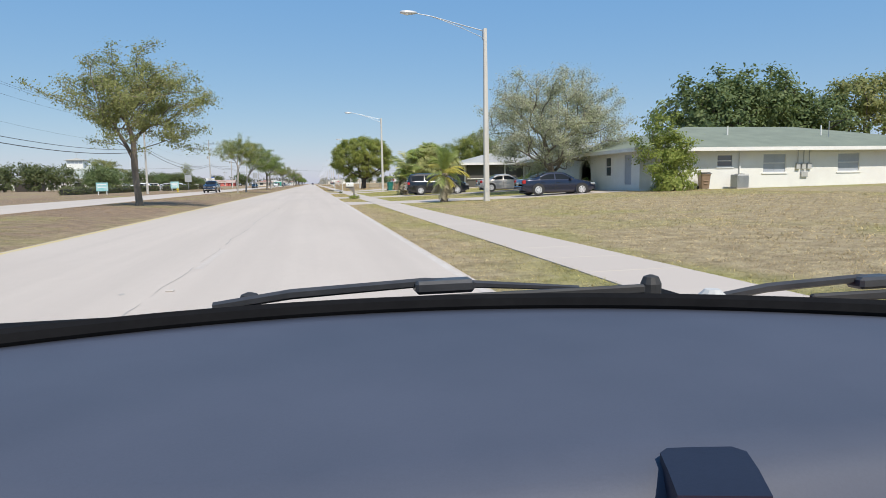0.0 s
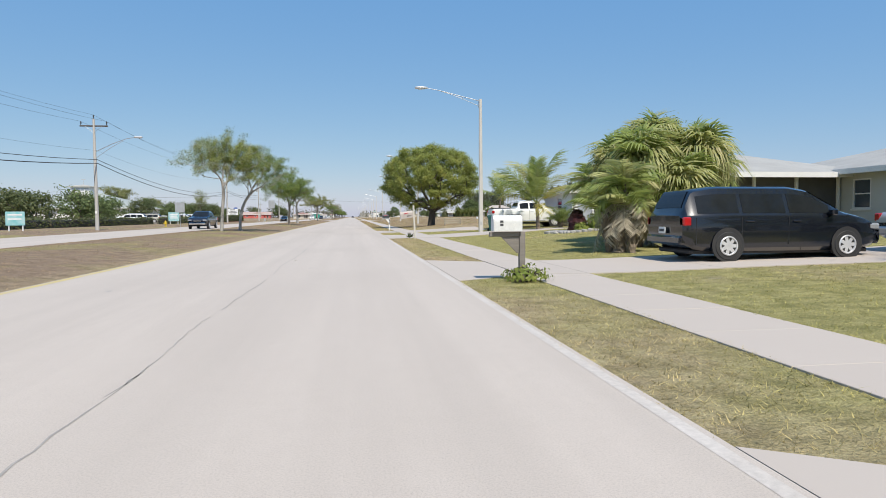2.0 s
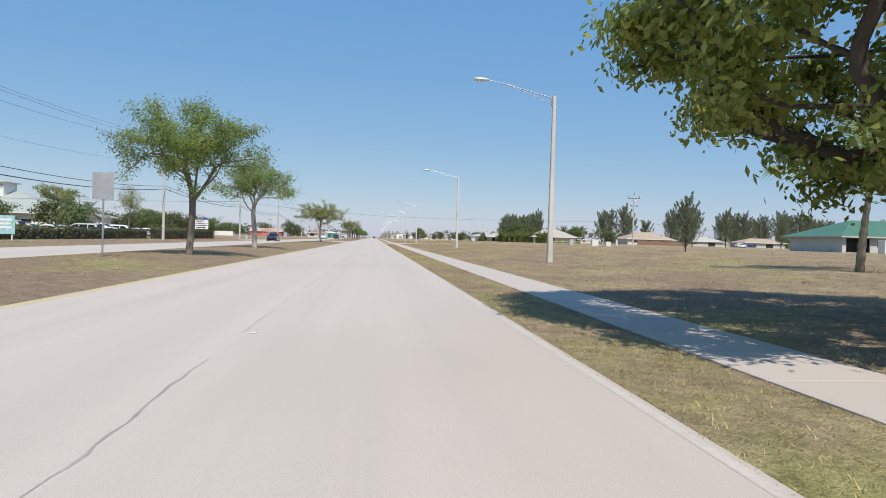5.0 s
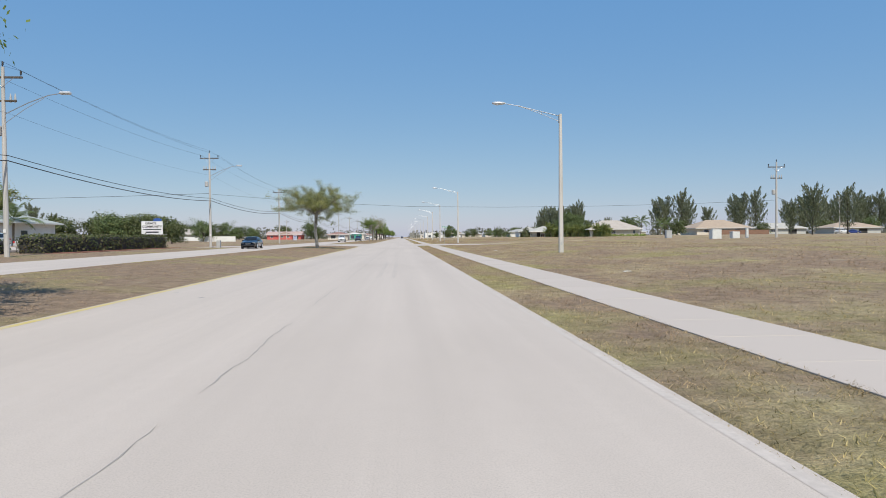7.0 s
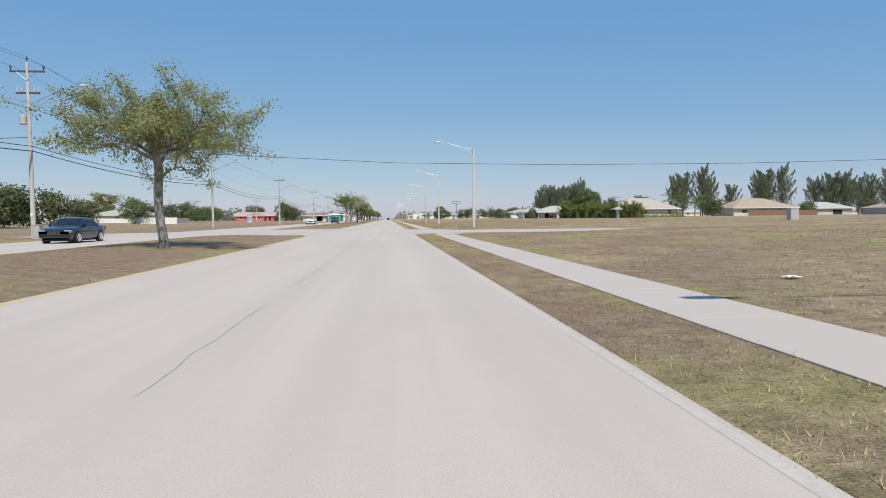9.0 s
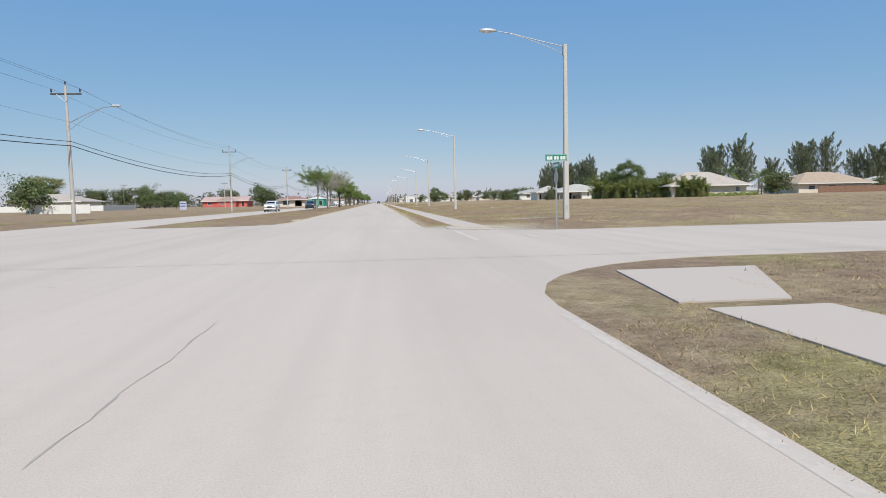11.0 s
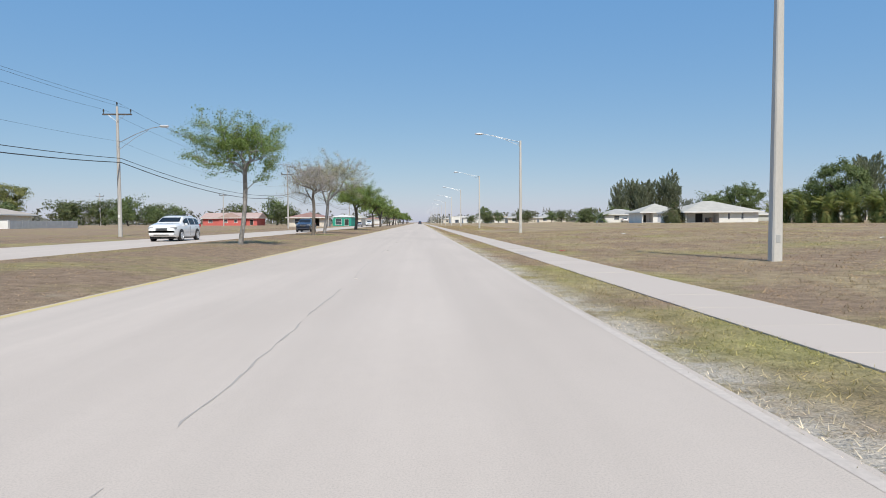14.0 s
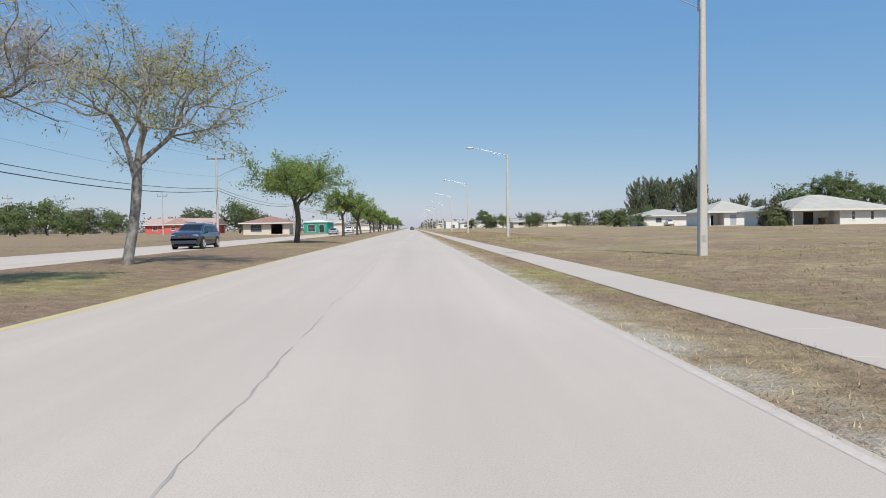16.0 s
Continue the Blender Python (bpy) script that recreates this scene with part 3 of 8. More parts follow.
def leaf_mesh(name, places, size, seed, material, slim=0.55, up=0.25, droop=0.0, hubs=None):
    """A crown of many small pointed leaves, one rhomb each, about the given places. Leaves turn their faces up and
    out of the crown, and out of the clumps round hubs; with a large up they stand upright as needles."""
    rng = np.random.default_rng(seed)
    p = np.asarray(places, float)
    n = len(p)
    if up < 0.6:
        mid = p.mean(0) - np.array([0, 0, 0.2 * (p[:, 2].max() - p[:, 2].min())])
        out = (p - mid) / (p.std(0) + 1e-6)
        out /= np.linalg.norm(out, axis=1, keepdims=True) + 1e-9
        face = 0.75 * out + 0.62 * rng.normal(size=(n, 3)) + np.array([0, 0, 0.35])
        if hubs is not None:
            off = p - hubs
            face += 0.6 * off / (np.linalg.norm(off, axis=1, keepdims=True) + 1e-9)
        face /= np.linalg.norm(face, axis=1, keepdims=True) + 1e-9
        a = rng.normal(size=(n, 3)) + np.array([0, 0, -0.35 - droop])
        a -= face * (a * face).sum(1, keepdims=True)
        a /= np.linalg.norm(a, axis=1, keepdims=True) + 1e-9
        b = np.cross(a, face)
    else:
        a = rng.normal(size=(n, 3))
        a[:, 2] = a[:, 2] * 0.6 + up - droop
        a /= np.linalg.norm(a, axis=1, keepdims=True)
        b = np.cross(a, rng.normal(size=(n, 3)))
        b /= np.linalg.norm(b, axis=1, keepdims=True) + 1e-9
    s = size * rng.uniform(0.6, 1.35, (n, 1))
    v = np.stack([p - a * s / 2, p + b * s * slim / 2, p + a * s / 2, p - b * s * slim / 2], 1).reshape(-1, 3)
    me = bpy.data.meshes.new(name)
    me.vertices.add(4 * n)
    me.vertices.foreach_set("co", v.ravel())
    me.loops.add(4 * n)
    me.loops.foreach_set("vertex_index", np.arange(4 * n, dtype=np.int32))
    me.polygons.add(n)
    me.polygons.foreach_set("loop_start", np.arange(0, 4 * n, 4, dtype=np.int32))
    me.update(calc_edges=True)
    me.materials.append(material)
    return me


def skeleton_of(rng, fork, targets, trunk):
    """Limbs that grow from the trunk out to the target points: nodes with parents and widths."""
    nodes, parent = [Vector(p) for p in trunk], [i - 1 for i in range(len(trunk))]
    first = len(trunk) - 2
    for t in sorted(targets, key=lambda q: (Vector(q) - fork).length):
        t = Vector(t)
        best = min(range(first, len(nodes)), key=lambda i: (nodes[i] - t).length + 0.45 * (nodes[i] - fork).length)
        a = nodes[best]
        d = (t - a).length
        last = best
        k = max(2, int(d / 0.6))
        for i in range(1, k + 1):
            u = i / k
            q = a.lerp(t, u) + Vector((rng.gauss(0, 1), rng.gauss(0, 1), rng.gauss(0, 0.7) + 0.8 * math.sin(u * math.pi))) * (0.07 * d * (0 if i == k else 1))
            nodes.append(q)
            parent.append(last)
            last = len(nodes) - 1
    load = [0.0] * len(nodes)
    kids = [0] * len(nodes)
    for i in range(len(nodes) - 1, 0, -1):
        if kids[i] == 0:
            load[i] = 1.0
        load[parent[i]] += load[i]
        kids[parent[i]] += 1
    heavy = {}
    for i in range(1, len(nodes)):
        if load[i] > load[heavy.get(parent[i], i)] or parent[i] not in heavy:
            heavy[parent[i]] = i
    for _ in range(4):
        nodes = [p if i < 2 or i not in heavy else p * 0.4 + nodes[parent[i]] * 0.3 + nodes[heavy[i]] * 0.3 for i, p in enumerate(nodes)]
    return nodes, parent, load


def tree_model(seed, base_h, centre, radii, tips, leaves, leaf, spread, bark, leaf_mat, trunk_r=0.2, lean=(0, 0), shell=0.45, flat=0.0, twigs=0, slim=0.55, droop=0.0, bend=0.25, rough=0.62):
    """Meshes of a tree, its foot at the origin: trunk with limbs, and crown."""
    rng = random.Random(seed)
    nrng = np.random.default_rng(seed)
    c, r = Vector(centre), Vector(radii)
    fork = Vector((lean[0], lean[1], base_h))
    bx, by = rng.uniform(-bend, bend), rng.uniform(-bend, bend)
    trunk = [(0, 0, -0.15), (0.02, 0, 0.25), (lean[0] * 0.25 + bx, lean[1] * 0.25 + by, base_h * 0.45), (lean[0] * 0.65 + bx * 0.7, lean[1] * 0.65 + by, base_h * 0.75), tuple(fork)]
    targets = []
    while len(targets) < tips:
        d = Vector((rng.gauss(0, 1), rng.gauss(0, 1), rng.gauss(0, 1))).normalized()
        rad = (shell + (1 - shell) * rng.random()) if rng.random() < 0.75 else rng.random() * 0.8
        lump = 0.9 + rough * noise.noise(d * 2.1 + Vector((seed * 3.1, 0, 0)))
        q = Vector((c.x + d.x * r.x * rad * lump, c.y + d.y * r.y * rad * lump, c.z + d.z * r.z * rad * lump))
        if q.z < base_h + flat * (q - c).length / max(r):
            q.z = base_h + 0.2 + rng.random() * 0.8
        targets.append(tuple(q))
    nodes, parent, load = skeleton_of(rng, fork, targets, trunk)
    top = max(load)
    wide = [max(0.009, trunk_r * (l / top) ** 0.5) for l in load]
    wide[0] = trunk_r * 1.35
    wide[1] = trunk_r * 1.08
    s = Shape()
    kids = {}
    for i in range(1, len(nodes)):
        kids.setdefault(parent[i], []).append(i)
    done = set()

    def run(i):
        chain = [parent[i], i]
        while chain[-1] in kids:
            nxt = max(kids[chain[-1]], key=lambda k: load[k])
            done.add(nxt)
            chain.append(nxt)
        return chain

    for i in range(1, len(nodes)):
        if i in done:
            continue
        ch = run(i)
        w = [wide[k] for k in ch]
        if parent[ch[1]] != 0:
            w[0] = min(w[0], w[1] * 1.15)
        s.tube([nodes[k] for k in ch], w, 8 if max(w) > 0.06 else 5 if max(w) > 0.025 else 3, cap=False)
    trunk_me = s.mesh("trunk", True, False)
    trunk_me.materials.append(bark)
    ends = np.array([tuple(nodes[i]) for i in range(len(trunk), len(nodes)) if i not in kids or load[i] <= 2])
    pick = nrng.integers(0, len(ends), leaves)
    places = ends[pick] + nrng.normal(size=(leaves, 3)) * np.array([spread, spread, spread * 0.7])
    crown_me = leaf_mesh("crown", places, leaf, seed, leaf_mat, slim, 0.25, droop, ends[pick])
    twig_me = None
    if twigs:
        pick = nrng.integers(0, len(ends), twigs)
        places = ends[pick] + nrng.normal(size=(twigs, 3)) * spread * 0.8
        twig_me = leaf_mesh("twig_mass", places, 0.46, seed + 1, L_TWIG, 0.026, 0.7)
    return trunk_me, crown_me, twig_me


def place_tree(model, x, y, turn, label, scale=1.0, group="", name="tree", category="tree"):
    ob = thing(name, Matrix.Translation((x, y, height(x, y) - 0.03)) @ pose(0, 0, 0, 0, 0, turn), label, category, group)
    ob.scale = (scale, scale, scale)
    part("trunk", model[0], None, ob)
    part("crown", model[1], None, ob)
    if model[2]:
        tagged(part("twig_mass", model[2], None, ob), kind="stuff")
    return ob


# median trees
ROW = "trees on the median"
place_tree(tree_model(11, 2.6, (0, 0, 5.45), (4.7, 4.4, 3.0), 330, 34000, 0.115, 0.22, M_BARK, L_OAK, 0.17, (-0.25, 0.1), 0.4, twigs=1400), -8.75, 36.0, 0, "spreading oak with sparse olive crown on the median", group=ROW)
place_tree(tree_model(12, 1.7, (0.6, 0, 5.2), (3.5, 3.6, 2.1), 280, 28000, 0.09, 0.18, M_PALEBARK, L_YELLOW, 0.115, (0.1, 0), 0.4, twigs=500, bend=0.08), -9.25, 85.4, 0, "flat-crowned young oak with pale trunk on the median", group=ROW)
place_tree(tree_model(13, 1.7, (1.8, 0, 4.8), (3.1, 3.1, 1.8), 170, 12500, 0.09, 0.16, M_PALEBARK, L_FRESH, 0.11, (0.1, 0), 0.5, twigs=500, bend=0.08), -8.5, 88.6, 0, "leaning open-crowned oak with pale trunk on the median", group=ROW)
TREE_A = tree_model(14, 2.6, (0, 0, 5.0), (4.0, 4.0, 2.1), 230, 26000, 0.11, 0.26, M_BARK, L_FRESH, 0.15, (0.4, 0), 0.35)
place_tree(TREE_A, -8.3, 125.0, 0, "dense umbrella-crowned green oak on the median", group=ROW)
TREE_B = tree_model(15, 1.9, (0, 0, 4.9), (3.5, 3.5, 2.0), 150, 13000, 0.13, 0.26, M_PALEBARK, L_FRESH, 0.17, (0.1, 0), 0.4, twigs=500, bend=0.08)
place_tree(TREE_B, -8.7, 143.0, 40, "open-crowned green oak on the median", group=ROW)
TREE_M = tree_model(16, 2.4, (0.15, 0, 4.55), (4.5, 4.4, 2.1), 340, 32000, 0.10, 0.20, M_MOTTLEBARK, L_OAK, 0.165, (-0.2, 0), 0.3, twigs=900, bend=0.6)
place_tree(TREE_M, -8.4, 198.0, 0, "wide flat olive-leaved oak with crooked grey trunk", group=ROW)
TREE_N = tree_model(17, 2.7, (0.0, 0, 4.75), (3.1, 2.8, 1.9), 210, 24000, 0.08, 0.16, M_MOTTLEBARK, L_FRESH, 0.105, (0.35, 0), 0.25, twigs=120, bend=0.6)
place_tree(TREE_N, -8.55, 304.0, 0, "slim green tree with mottled trunk on the median", group=ROW)
TREE_BARE1 = tree_model(18, 2.3, (-0.2, 0, 4.5), (2.6, 2.8, 1.8), 240, 3600, 0.07, 0.24, M_BARK, L_SPARSE, 0.13, (0.3, 0), 0.3, twigs=7500, bend=0.22)
place_tree(TREE_BARE1, -8.8, 326.0, 0, "crooked half-bare tree with thin grey twigs", group=ROW)
TREE_BARE2 = tree_model(19, 2.5, (1.0, 0, 5.5), (4.3, 4.2, 2.4), 330, 9000, 0.09, 0.2, M_MOTTLEBARK, L_SPARSE, 0.15, (0.3, 0), 0.35, twigs=5500, bend=0.45)
place_tree(TREE_BARE2, -9.1, 334.3, 0, "spreading half-bare tree with yellowing leaf tufts", group=ROW)
TREE_P = tree_model(20, 2.2, (0.0, 0, 4.9), (4.4, 4.2, 2.3), 200, 18000, 0.155, 0.30, M_DARKBARK, L_FRESH, 0.2, (0.2, 0), 0.35)
place_tree(TREE_P, -9.0, 363.0, 20, "broad dense green oak on the median", group=ROW)
rng = random.Random(5)
FAR_OAK = [tree_model(60 + q, 2.2, (0, 0, 4.7), (4.0, 4.0, 2.2), 60, 2800, 0.34, 0.35, M_DARKBARK, L_FRESH, 0.18, (0.2, 0), 0.35) for q in (0, 1, 2)]
for k, y in enumerate([398, 415, 436, 452, 470, 489, 508, 530, 552, 575, 600, 628, 660, 700, 745, 800, 860]):
    place_tree(FAR_OAK[k % 3], -9.3 + rng.uniform(-0.6, 0.6), y, rng.uniform(0, 360), "rounded green oak farther along the median", rng.uniform(0.8, 1.0), ROW)

# big round tree, the oak by the first house, trees behind houses
place_tree(tree_model(31, 1.5, (-0.1, 0, 4.9), (5.5, 5.4, 3.85), 900, 105000, 0.14, 0.22, M_DARKBARK, L_ROUND, 0.36, (0.2, 0), 0.8, bend=0.1, rough=0.1), 8.2, 102.0, 0, "large dome-shaped tree with dense glossy yellow-green leaves")
place_tree(tree_model(32, 1.3, (0.2, 0, 4.9), (6.1, 5.6, 4.2), 560, 70000, 0.12, 0.28, M_BARK, L_GREYGREEN, 0.28, (0.2, 0), 0.5, twigs=7000, slim=0.45, droop=0.35, rough=0.4), 17.0, 43.6, 0, "sprawling grey-green tree with drooping mossy twigs by the house")
FICUS = tree_model(33, 2.5, (0, 0, 6.6), (6.6, 6.0, 4.6), 240, 13000, 0.42, 0.45, M_DARKBARK, L_FICUS, 0.4, (0, 0), 0.7)
place_tree(FICUS, 40.5, 58.0, 0, "tall dark green ficus behind the house")
place_tree(FICUS, 47.5, 62.0, 80, "tall dark green ficus behind the house", 1.08)
place_tree(FICUS, 52.0, 59.5, 150, "tall dark green ficus behind the house", 0.85)
OAK_R = tree_model(34, 3.0, (0, 0, 7.0), (6.0, 6.0, 4.6), 190, 9500, 0.35, 0.42, M_DARKBARK, L_OAK, 0.3, (0.3, 0), 0.45)
place_tree(FICUS, 85.0, 438.0, 30, "broad dark green tree behind the open-garage house", 0.92)
place_tree(FICUS, 127.0, 482.0, 200, "broad dark green tree beyond the field houses", 0.95)
place_tree(OAK_R, 60.5, 60.0, 0, "tall loose-crowned oak behind the house", 1.1)
place_tree(tree_model(39, 2.0, (0.0, 0, 4.35), (4.2, 3.8, 2.8), 300, 38000, 0.15, 0.26, M_DARKBARK, L_YELLOW, 0.17, (0.6, 0), 0.5, twigs=400), 20.9, 78.6, 0, "broad green tree leaning over the carport fence")
place_tree(tree_model(35, 0.5, (0, 0, 2.2), (1.9, 1.6, 2.5), 130, 9500, 0.15, 0.2, M_BARK, L_BUSH, 0.06, (0, 0), 0.3, rough=0.9), 20.6, 33.9, 0, "tall bright green shrub against the house corner", name="shrub", category="shrub")


def bush(name, x, y, rx, ry, h, n, leaf, material, label, seed, group="", category="shrub", slim=0.6):
    """A low bush: short stems and a lumpy mass of leaves down to the ground."""
    nrng = np.random.default_rng(seed)
    d = nrng.normal(size=(n, 3))
    d /= np.linalg.norm(d, axis=1, keepdims=True)
    d[:, 2] = np.abs(d[:, 2])
    lump = np.array([0.8 + 0.4 * noise.noise(Vector(q) * 2.3 + Vector((seed, 0, 0))) for q in d])
    rad = (lump * (0.45 + 0.55 * nrng.random(n) ** 0.4))[:, None]
    places = d * rad * np.array([rx, ry, h]) + np.array([0, 0, 0.05])
    ob = thing(name, Matrix.Translation((x, y, height(x, y))), label, category, group)
    s = Shape()
    rg = random.Random(seed)
    for k in range(7):
        a = rg.uniform(0, 6.28)
        s.tube([(0.1 * math.cos(a), 0.1 * math.sin(a), -0.1), (rx * 0.3 * math.cos(a), ry * 0.3 * math.sin(a), h * 0.4), (rx * 0.6 * math.cos(a), ry * 0.6 * math.sin(a), h * 0.75)], [0.03, 0.02, 0.01], 5)
    part("stems", s, M_DARKBARK, ob)
    part("leaves", leaf_mesh("leaves", places, leaf, seed, material, slim, 0.35), None, ob)
    return ob


def pine_model(seed, h, w, tuft=1.8, n=2200):
    """A casuarina: a straight trunk and upswept feathery plumes of fine needles, from near the ground to the tip."""
    rg = random.Random(seed)
    nrng = np.random.default_rng(seed)
    s = Shape()
    s.tube([(0, 0, -0.3), (0.1, 0, h * 0.5), (0, 0.1, h * 0.96)], [h * 0.014, h * 0.009, 0.03], 6)
    limbs = 26
    spots, ways = [], []
    for k in range(limbs):
        u = 0.04 + 0.86 * (k + rg.random()) / limbs
        a = k * 2.4 + rg.uniform(-0.5, 0.5)
        reach = w * (1.0 - 0.62 * u) * rg.uniform(0.5, 1.15)
        root = np.array((0.0, 0.0, h * u * 0.85))
        tip = np.array((reach * math.cos(a), reach * math.sin(a), min(h * 1.02, h * u * 0.85 + reach * rg.uniform(0.9, 1.7) + h * 0.1)))
        s.tube([tuple(root), tuple(root * 0.5 + tip * 0.5 - np.array((0, 0, 0.06 * reach))), tuple(tip)], [0.07, 0.045, 0.015], 4, False)
        m = int(n / limbs)
        f = nrng.random((m, 1)) ** 0.75 * 0.98 + 0.06
        way = (tip - root) / np.linalg.norm(tip - root)
        girth = (0.075 * w + 0.05 * reach) * np.sin(np.clip(f, 0, 1) * math.pi * 0.86 + 0.25)
        spots.append(root + (tip - root) * f + nrng.normal(size=(m, 3)) * girth)
        ways.append(np.repeat(way[None], m, 0))
    p = np.concatenate(spots)
    a = np.concatenate(ways) * 1.1 + nrng.normal(size=(len(p), 3)) * 0.5 + np.array((0, 0, 0.25))
    a /= np.linalg.norm(a, axis=1, keepdims=True)
    b = np.cross(a, nrng.normal(size=(len(p), 3)))
    b /= np.linalg.norm(b, axis=1, keepdims=True)
    l = tuft * nrng.uniform(0.5, 1.2, (len(p), 1))
    v = np.stack([p - a * l / 2, p + b * l * 0.08, p + a * l / 2, p - b * l * 0.08], 1).reshape(-1, 3)
    crown = bpy.data.meshes.new("crown")
    crown.from_pydata(v.tolist(), [], np.arange(len(v)).reshape(-1, 4).tolist())
    crown.materials.append(L_PINE)
    me = s.mesh("trunk", True, False)
    me.materials.append(M_DARKBARK)
    return me, crown, None


PINES = [pine_model(50 + k, h, w) for k, (h, w) in enumerate([(20, 7.4), (18, 6.2), (22, 6.6)])]


def pine_group(spots, label, group):
    for k, (x, y, sc) in enumerate(spots):
        place_tree(PINES[k % 3], x, y, (k * 77) % 360, label, sc, group, "pine_tree", "pine tree")


rng = random.Random(9)
pine_group([(136, 462, 0.92), (143, 470, 1.12), (150, 464, 1.08), (157, 472, 0.95), (163, 462, 0.8)], "feathery grey-green pine behind the tan-roofed house", "pines behind the hedge house")
pine_group([(186, 476, 0.98), (192, 482, 1.25), (199, 478, 1.15)], "tall feathery pine beyond the houses", "pair of pines beyond the houses")
pine_group([(238 + 5.2 * k, 498 + rng.uniform(0, 24), rng.uniform(0.85, 1.3)) for k in range(16)], "tall pine in a dense row on the horizon", "row of pines past the field")
pine_group([(104 + 2.9 * k, 600 + rng.uniform(0, 22), rng.uniform(0.98, 1.22) * (0.62 if k < 2 else 1.0)) for k in range(12)] + [(142 + 4.6 * k, 600 + rng.uniform(0, 8), rng.uniform(0.5, 0.68)) for k in range(6)], "dark feathery pine in a stand behind white houses", "pine stand behind white houses")
pine_group([(92 + 9 * k, 262 + rng.uniform(0, 30), rng.uniform(0.42, 0.55)) for k in range(14)], "feathery pine in a long row behind the green-roofed building", "pines behind the green roof")
pine_group([(-118, 345, 0.6), (-114, 350, 0.5), (36, 165, 0.3)], "thin feathery pine standing alone", "single pines")

ROUND_DARK = tree_model(36, 1.5, (0, 0, 5.2), (4.3, 4.2, 3.9), 200, 20000, 0.26, 0.42, M_DARKBARK, L_FICUS, 0.25, (0, 0), 0.75, rough=0.25)
place_tree(ROUND_DARK, 61.5, 364.5, 0, "round dark green tree beside the hedge", 1.0)
SMALL = tree_model(37, 0.6, (0, 0, 2.9), (3.0, 3.0, 2.7), 90, 2300, 0.37, 0.42, M_DARKBARK, L_FICUS, 0.14, (0.2, 0), 0.5)
SMALL_D = tree_model(38, 0.5, (0, 0, 2.7), (3.2, 3.2, 2.8), 90, 2300, 0.40, 0.42, M_DARKBARK, L_WOODS, 0.14, (0.1, 0), 0.6)
rng = random.Random(21)
THIN = tree_model(41, 2.2, (0, 0, 5.0), (1.9, 1.9, 2.6), 110, 3600, 0.13, 0.3, M_BARK, L_YELLOW, 0.09, (0.1, 0), 0.3, twigs=900)
place_tree(THIN, -33.9, 187.5, 0, "thin half-bare yellow-green tree behind the hedge")
# trees on the far side of the opposite road, by the parking lot and past it
for k, (x, y, sc, m) in enumerate([(-44, 148, 1.15, SMALL), (-55, 158, 1.15, SMALL_D), (-61, 161, 1.25, SMALL_D), (-67, 158, 1.2, SMALL_D), (-73, 162, 1.3, SMALL_D), (-80, 160, 1.25, SMALL_D), (-50, 179, 1.05, SMALL), (-54, 183, 1.1, SMALL), (-75, 254, 1.05, OAK_R), (-48, 166, 1.1, SMALL), (-40, 186, 0.9, SMALL), (-52, 205, 1.2, SMALL_D), (-58, 190, 1.1, SMALL), (-80, 178, 1.6, SMALL_D), (-88, 182, 1.9, SMALL_D), (-96, 190, 1.9, SMALL_D), (-106, 196, 1.9, SMALL_D), (-116, 204, 1.9, SMALL_D), (-72, 186, 1.5, SMALL_D), (-124, 214, 1.9, SMALL_D), (-66, 262, 1.1, SMALL_D), (-61, 266, 1.2, SMALL_D), (-47, 267, 1.1, SMALL_D), (-52, 264, 1.2, SMALL_D), (-57, 270, 1.2, SMALL_D),
                                   (-66, 214, 1.2, SMALL), (-56, 260, 1.2, SMALL), (-62, 272, 1.1, SMALL_D), (-70, 290, 1.2, SMALL_D), (-58, 300, 1.0, SMALL_D), (-60, 330, 1.3, SMALL), (-80, 320, 1.2, SMALL_D),
                                   (-102, 480, 1.7, SMALL_D), (-96, 486, 1.9, SMALL), (-90, 492, 1.5, SMALL_D), (-110, 478, 1.6, SMALL_D), (-84, 496, 1.4, SMALL), (-118, 490, 1.7, SMALL_D), (-126, 470, 1.5, SMALL), (-73, 452, 1.1, SMALL), (-80, 446, 1.2, SMALL), (-54, 516, 2.0, SMALL), (-49, 511, 1.5, SMALL_D), (-74, 540, 1.8, SMALL_D), (-140, 480, 1.8, SMALL_D), (-150, 500, 1.7, SMALL), (-131, 480, 1.3, OAK_R)]):
    place_tree(m, x, y, rng.uniform(0, 360), "bushy green tree beyond the opposite road", sc, "trees beyond the opposite road")
for k, (x, y, sc, m) in enumerate([(43, 690, 1.15, ROUND_DARK), (64, 480, 1.0, SMALL), (24, 566, 0.8, SMALL_D), (30, 552, 0.95, SMALL_D), (37, 570, 1.1, SMALL), (43, 544, 0.9, SMALL_D), (49, 560, 1.2, SMALL_D), (34, 598, 1.2, SMALL_D), (56, 540, 1.0, SMALL), (62, 548, 1.1, SMALL_D), (75, 556, 1.3, SMALL_D), (88, 540, 1.2, SMALL), (52, 470, 0.9, SMALL_D), (78, 440, 1.5, SMALL), (84, 446, 1.3, SMALL_D), (90, 420, 1.3, SMALL), (98, 426, 1.2, SMALL_D), (106, 372, 1.2, SMALL_D), (110, 380, 1.0, SMALL), (150, 388, 1.0, SMALL_D), (200, 420, 1.4, SMALL_D), (230, 430, 1.6, SMALL), (215, 440, 1.3, SMALL_D)]):
    place_tree(m, x, y, rng.uniform(0, 360), "bushy green tree among the distant houses", sc, "trees among the distant houses")
bush("shrub", 53.9, 406.0, 3.1, 2.6, 4.7, 3200, 0.35, L_HEDGE, "rounded bronze-green shrub in front of a white house", 71)
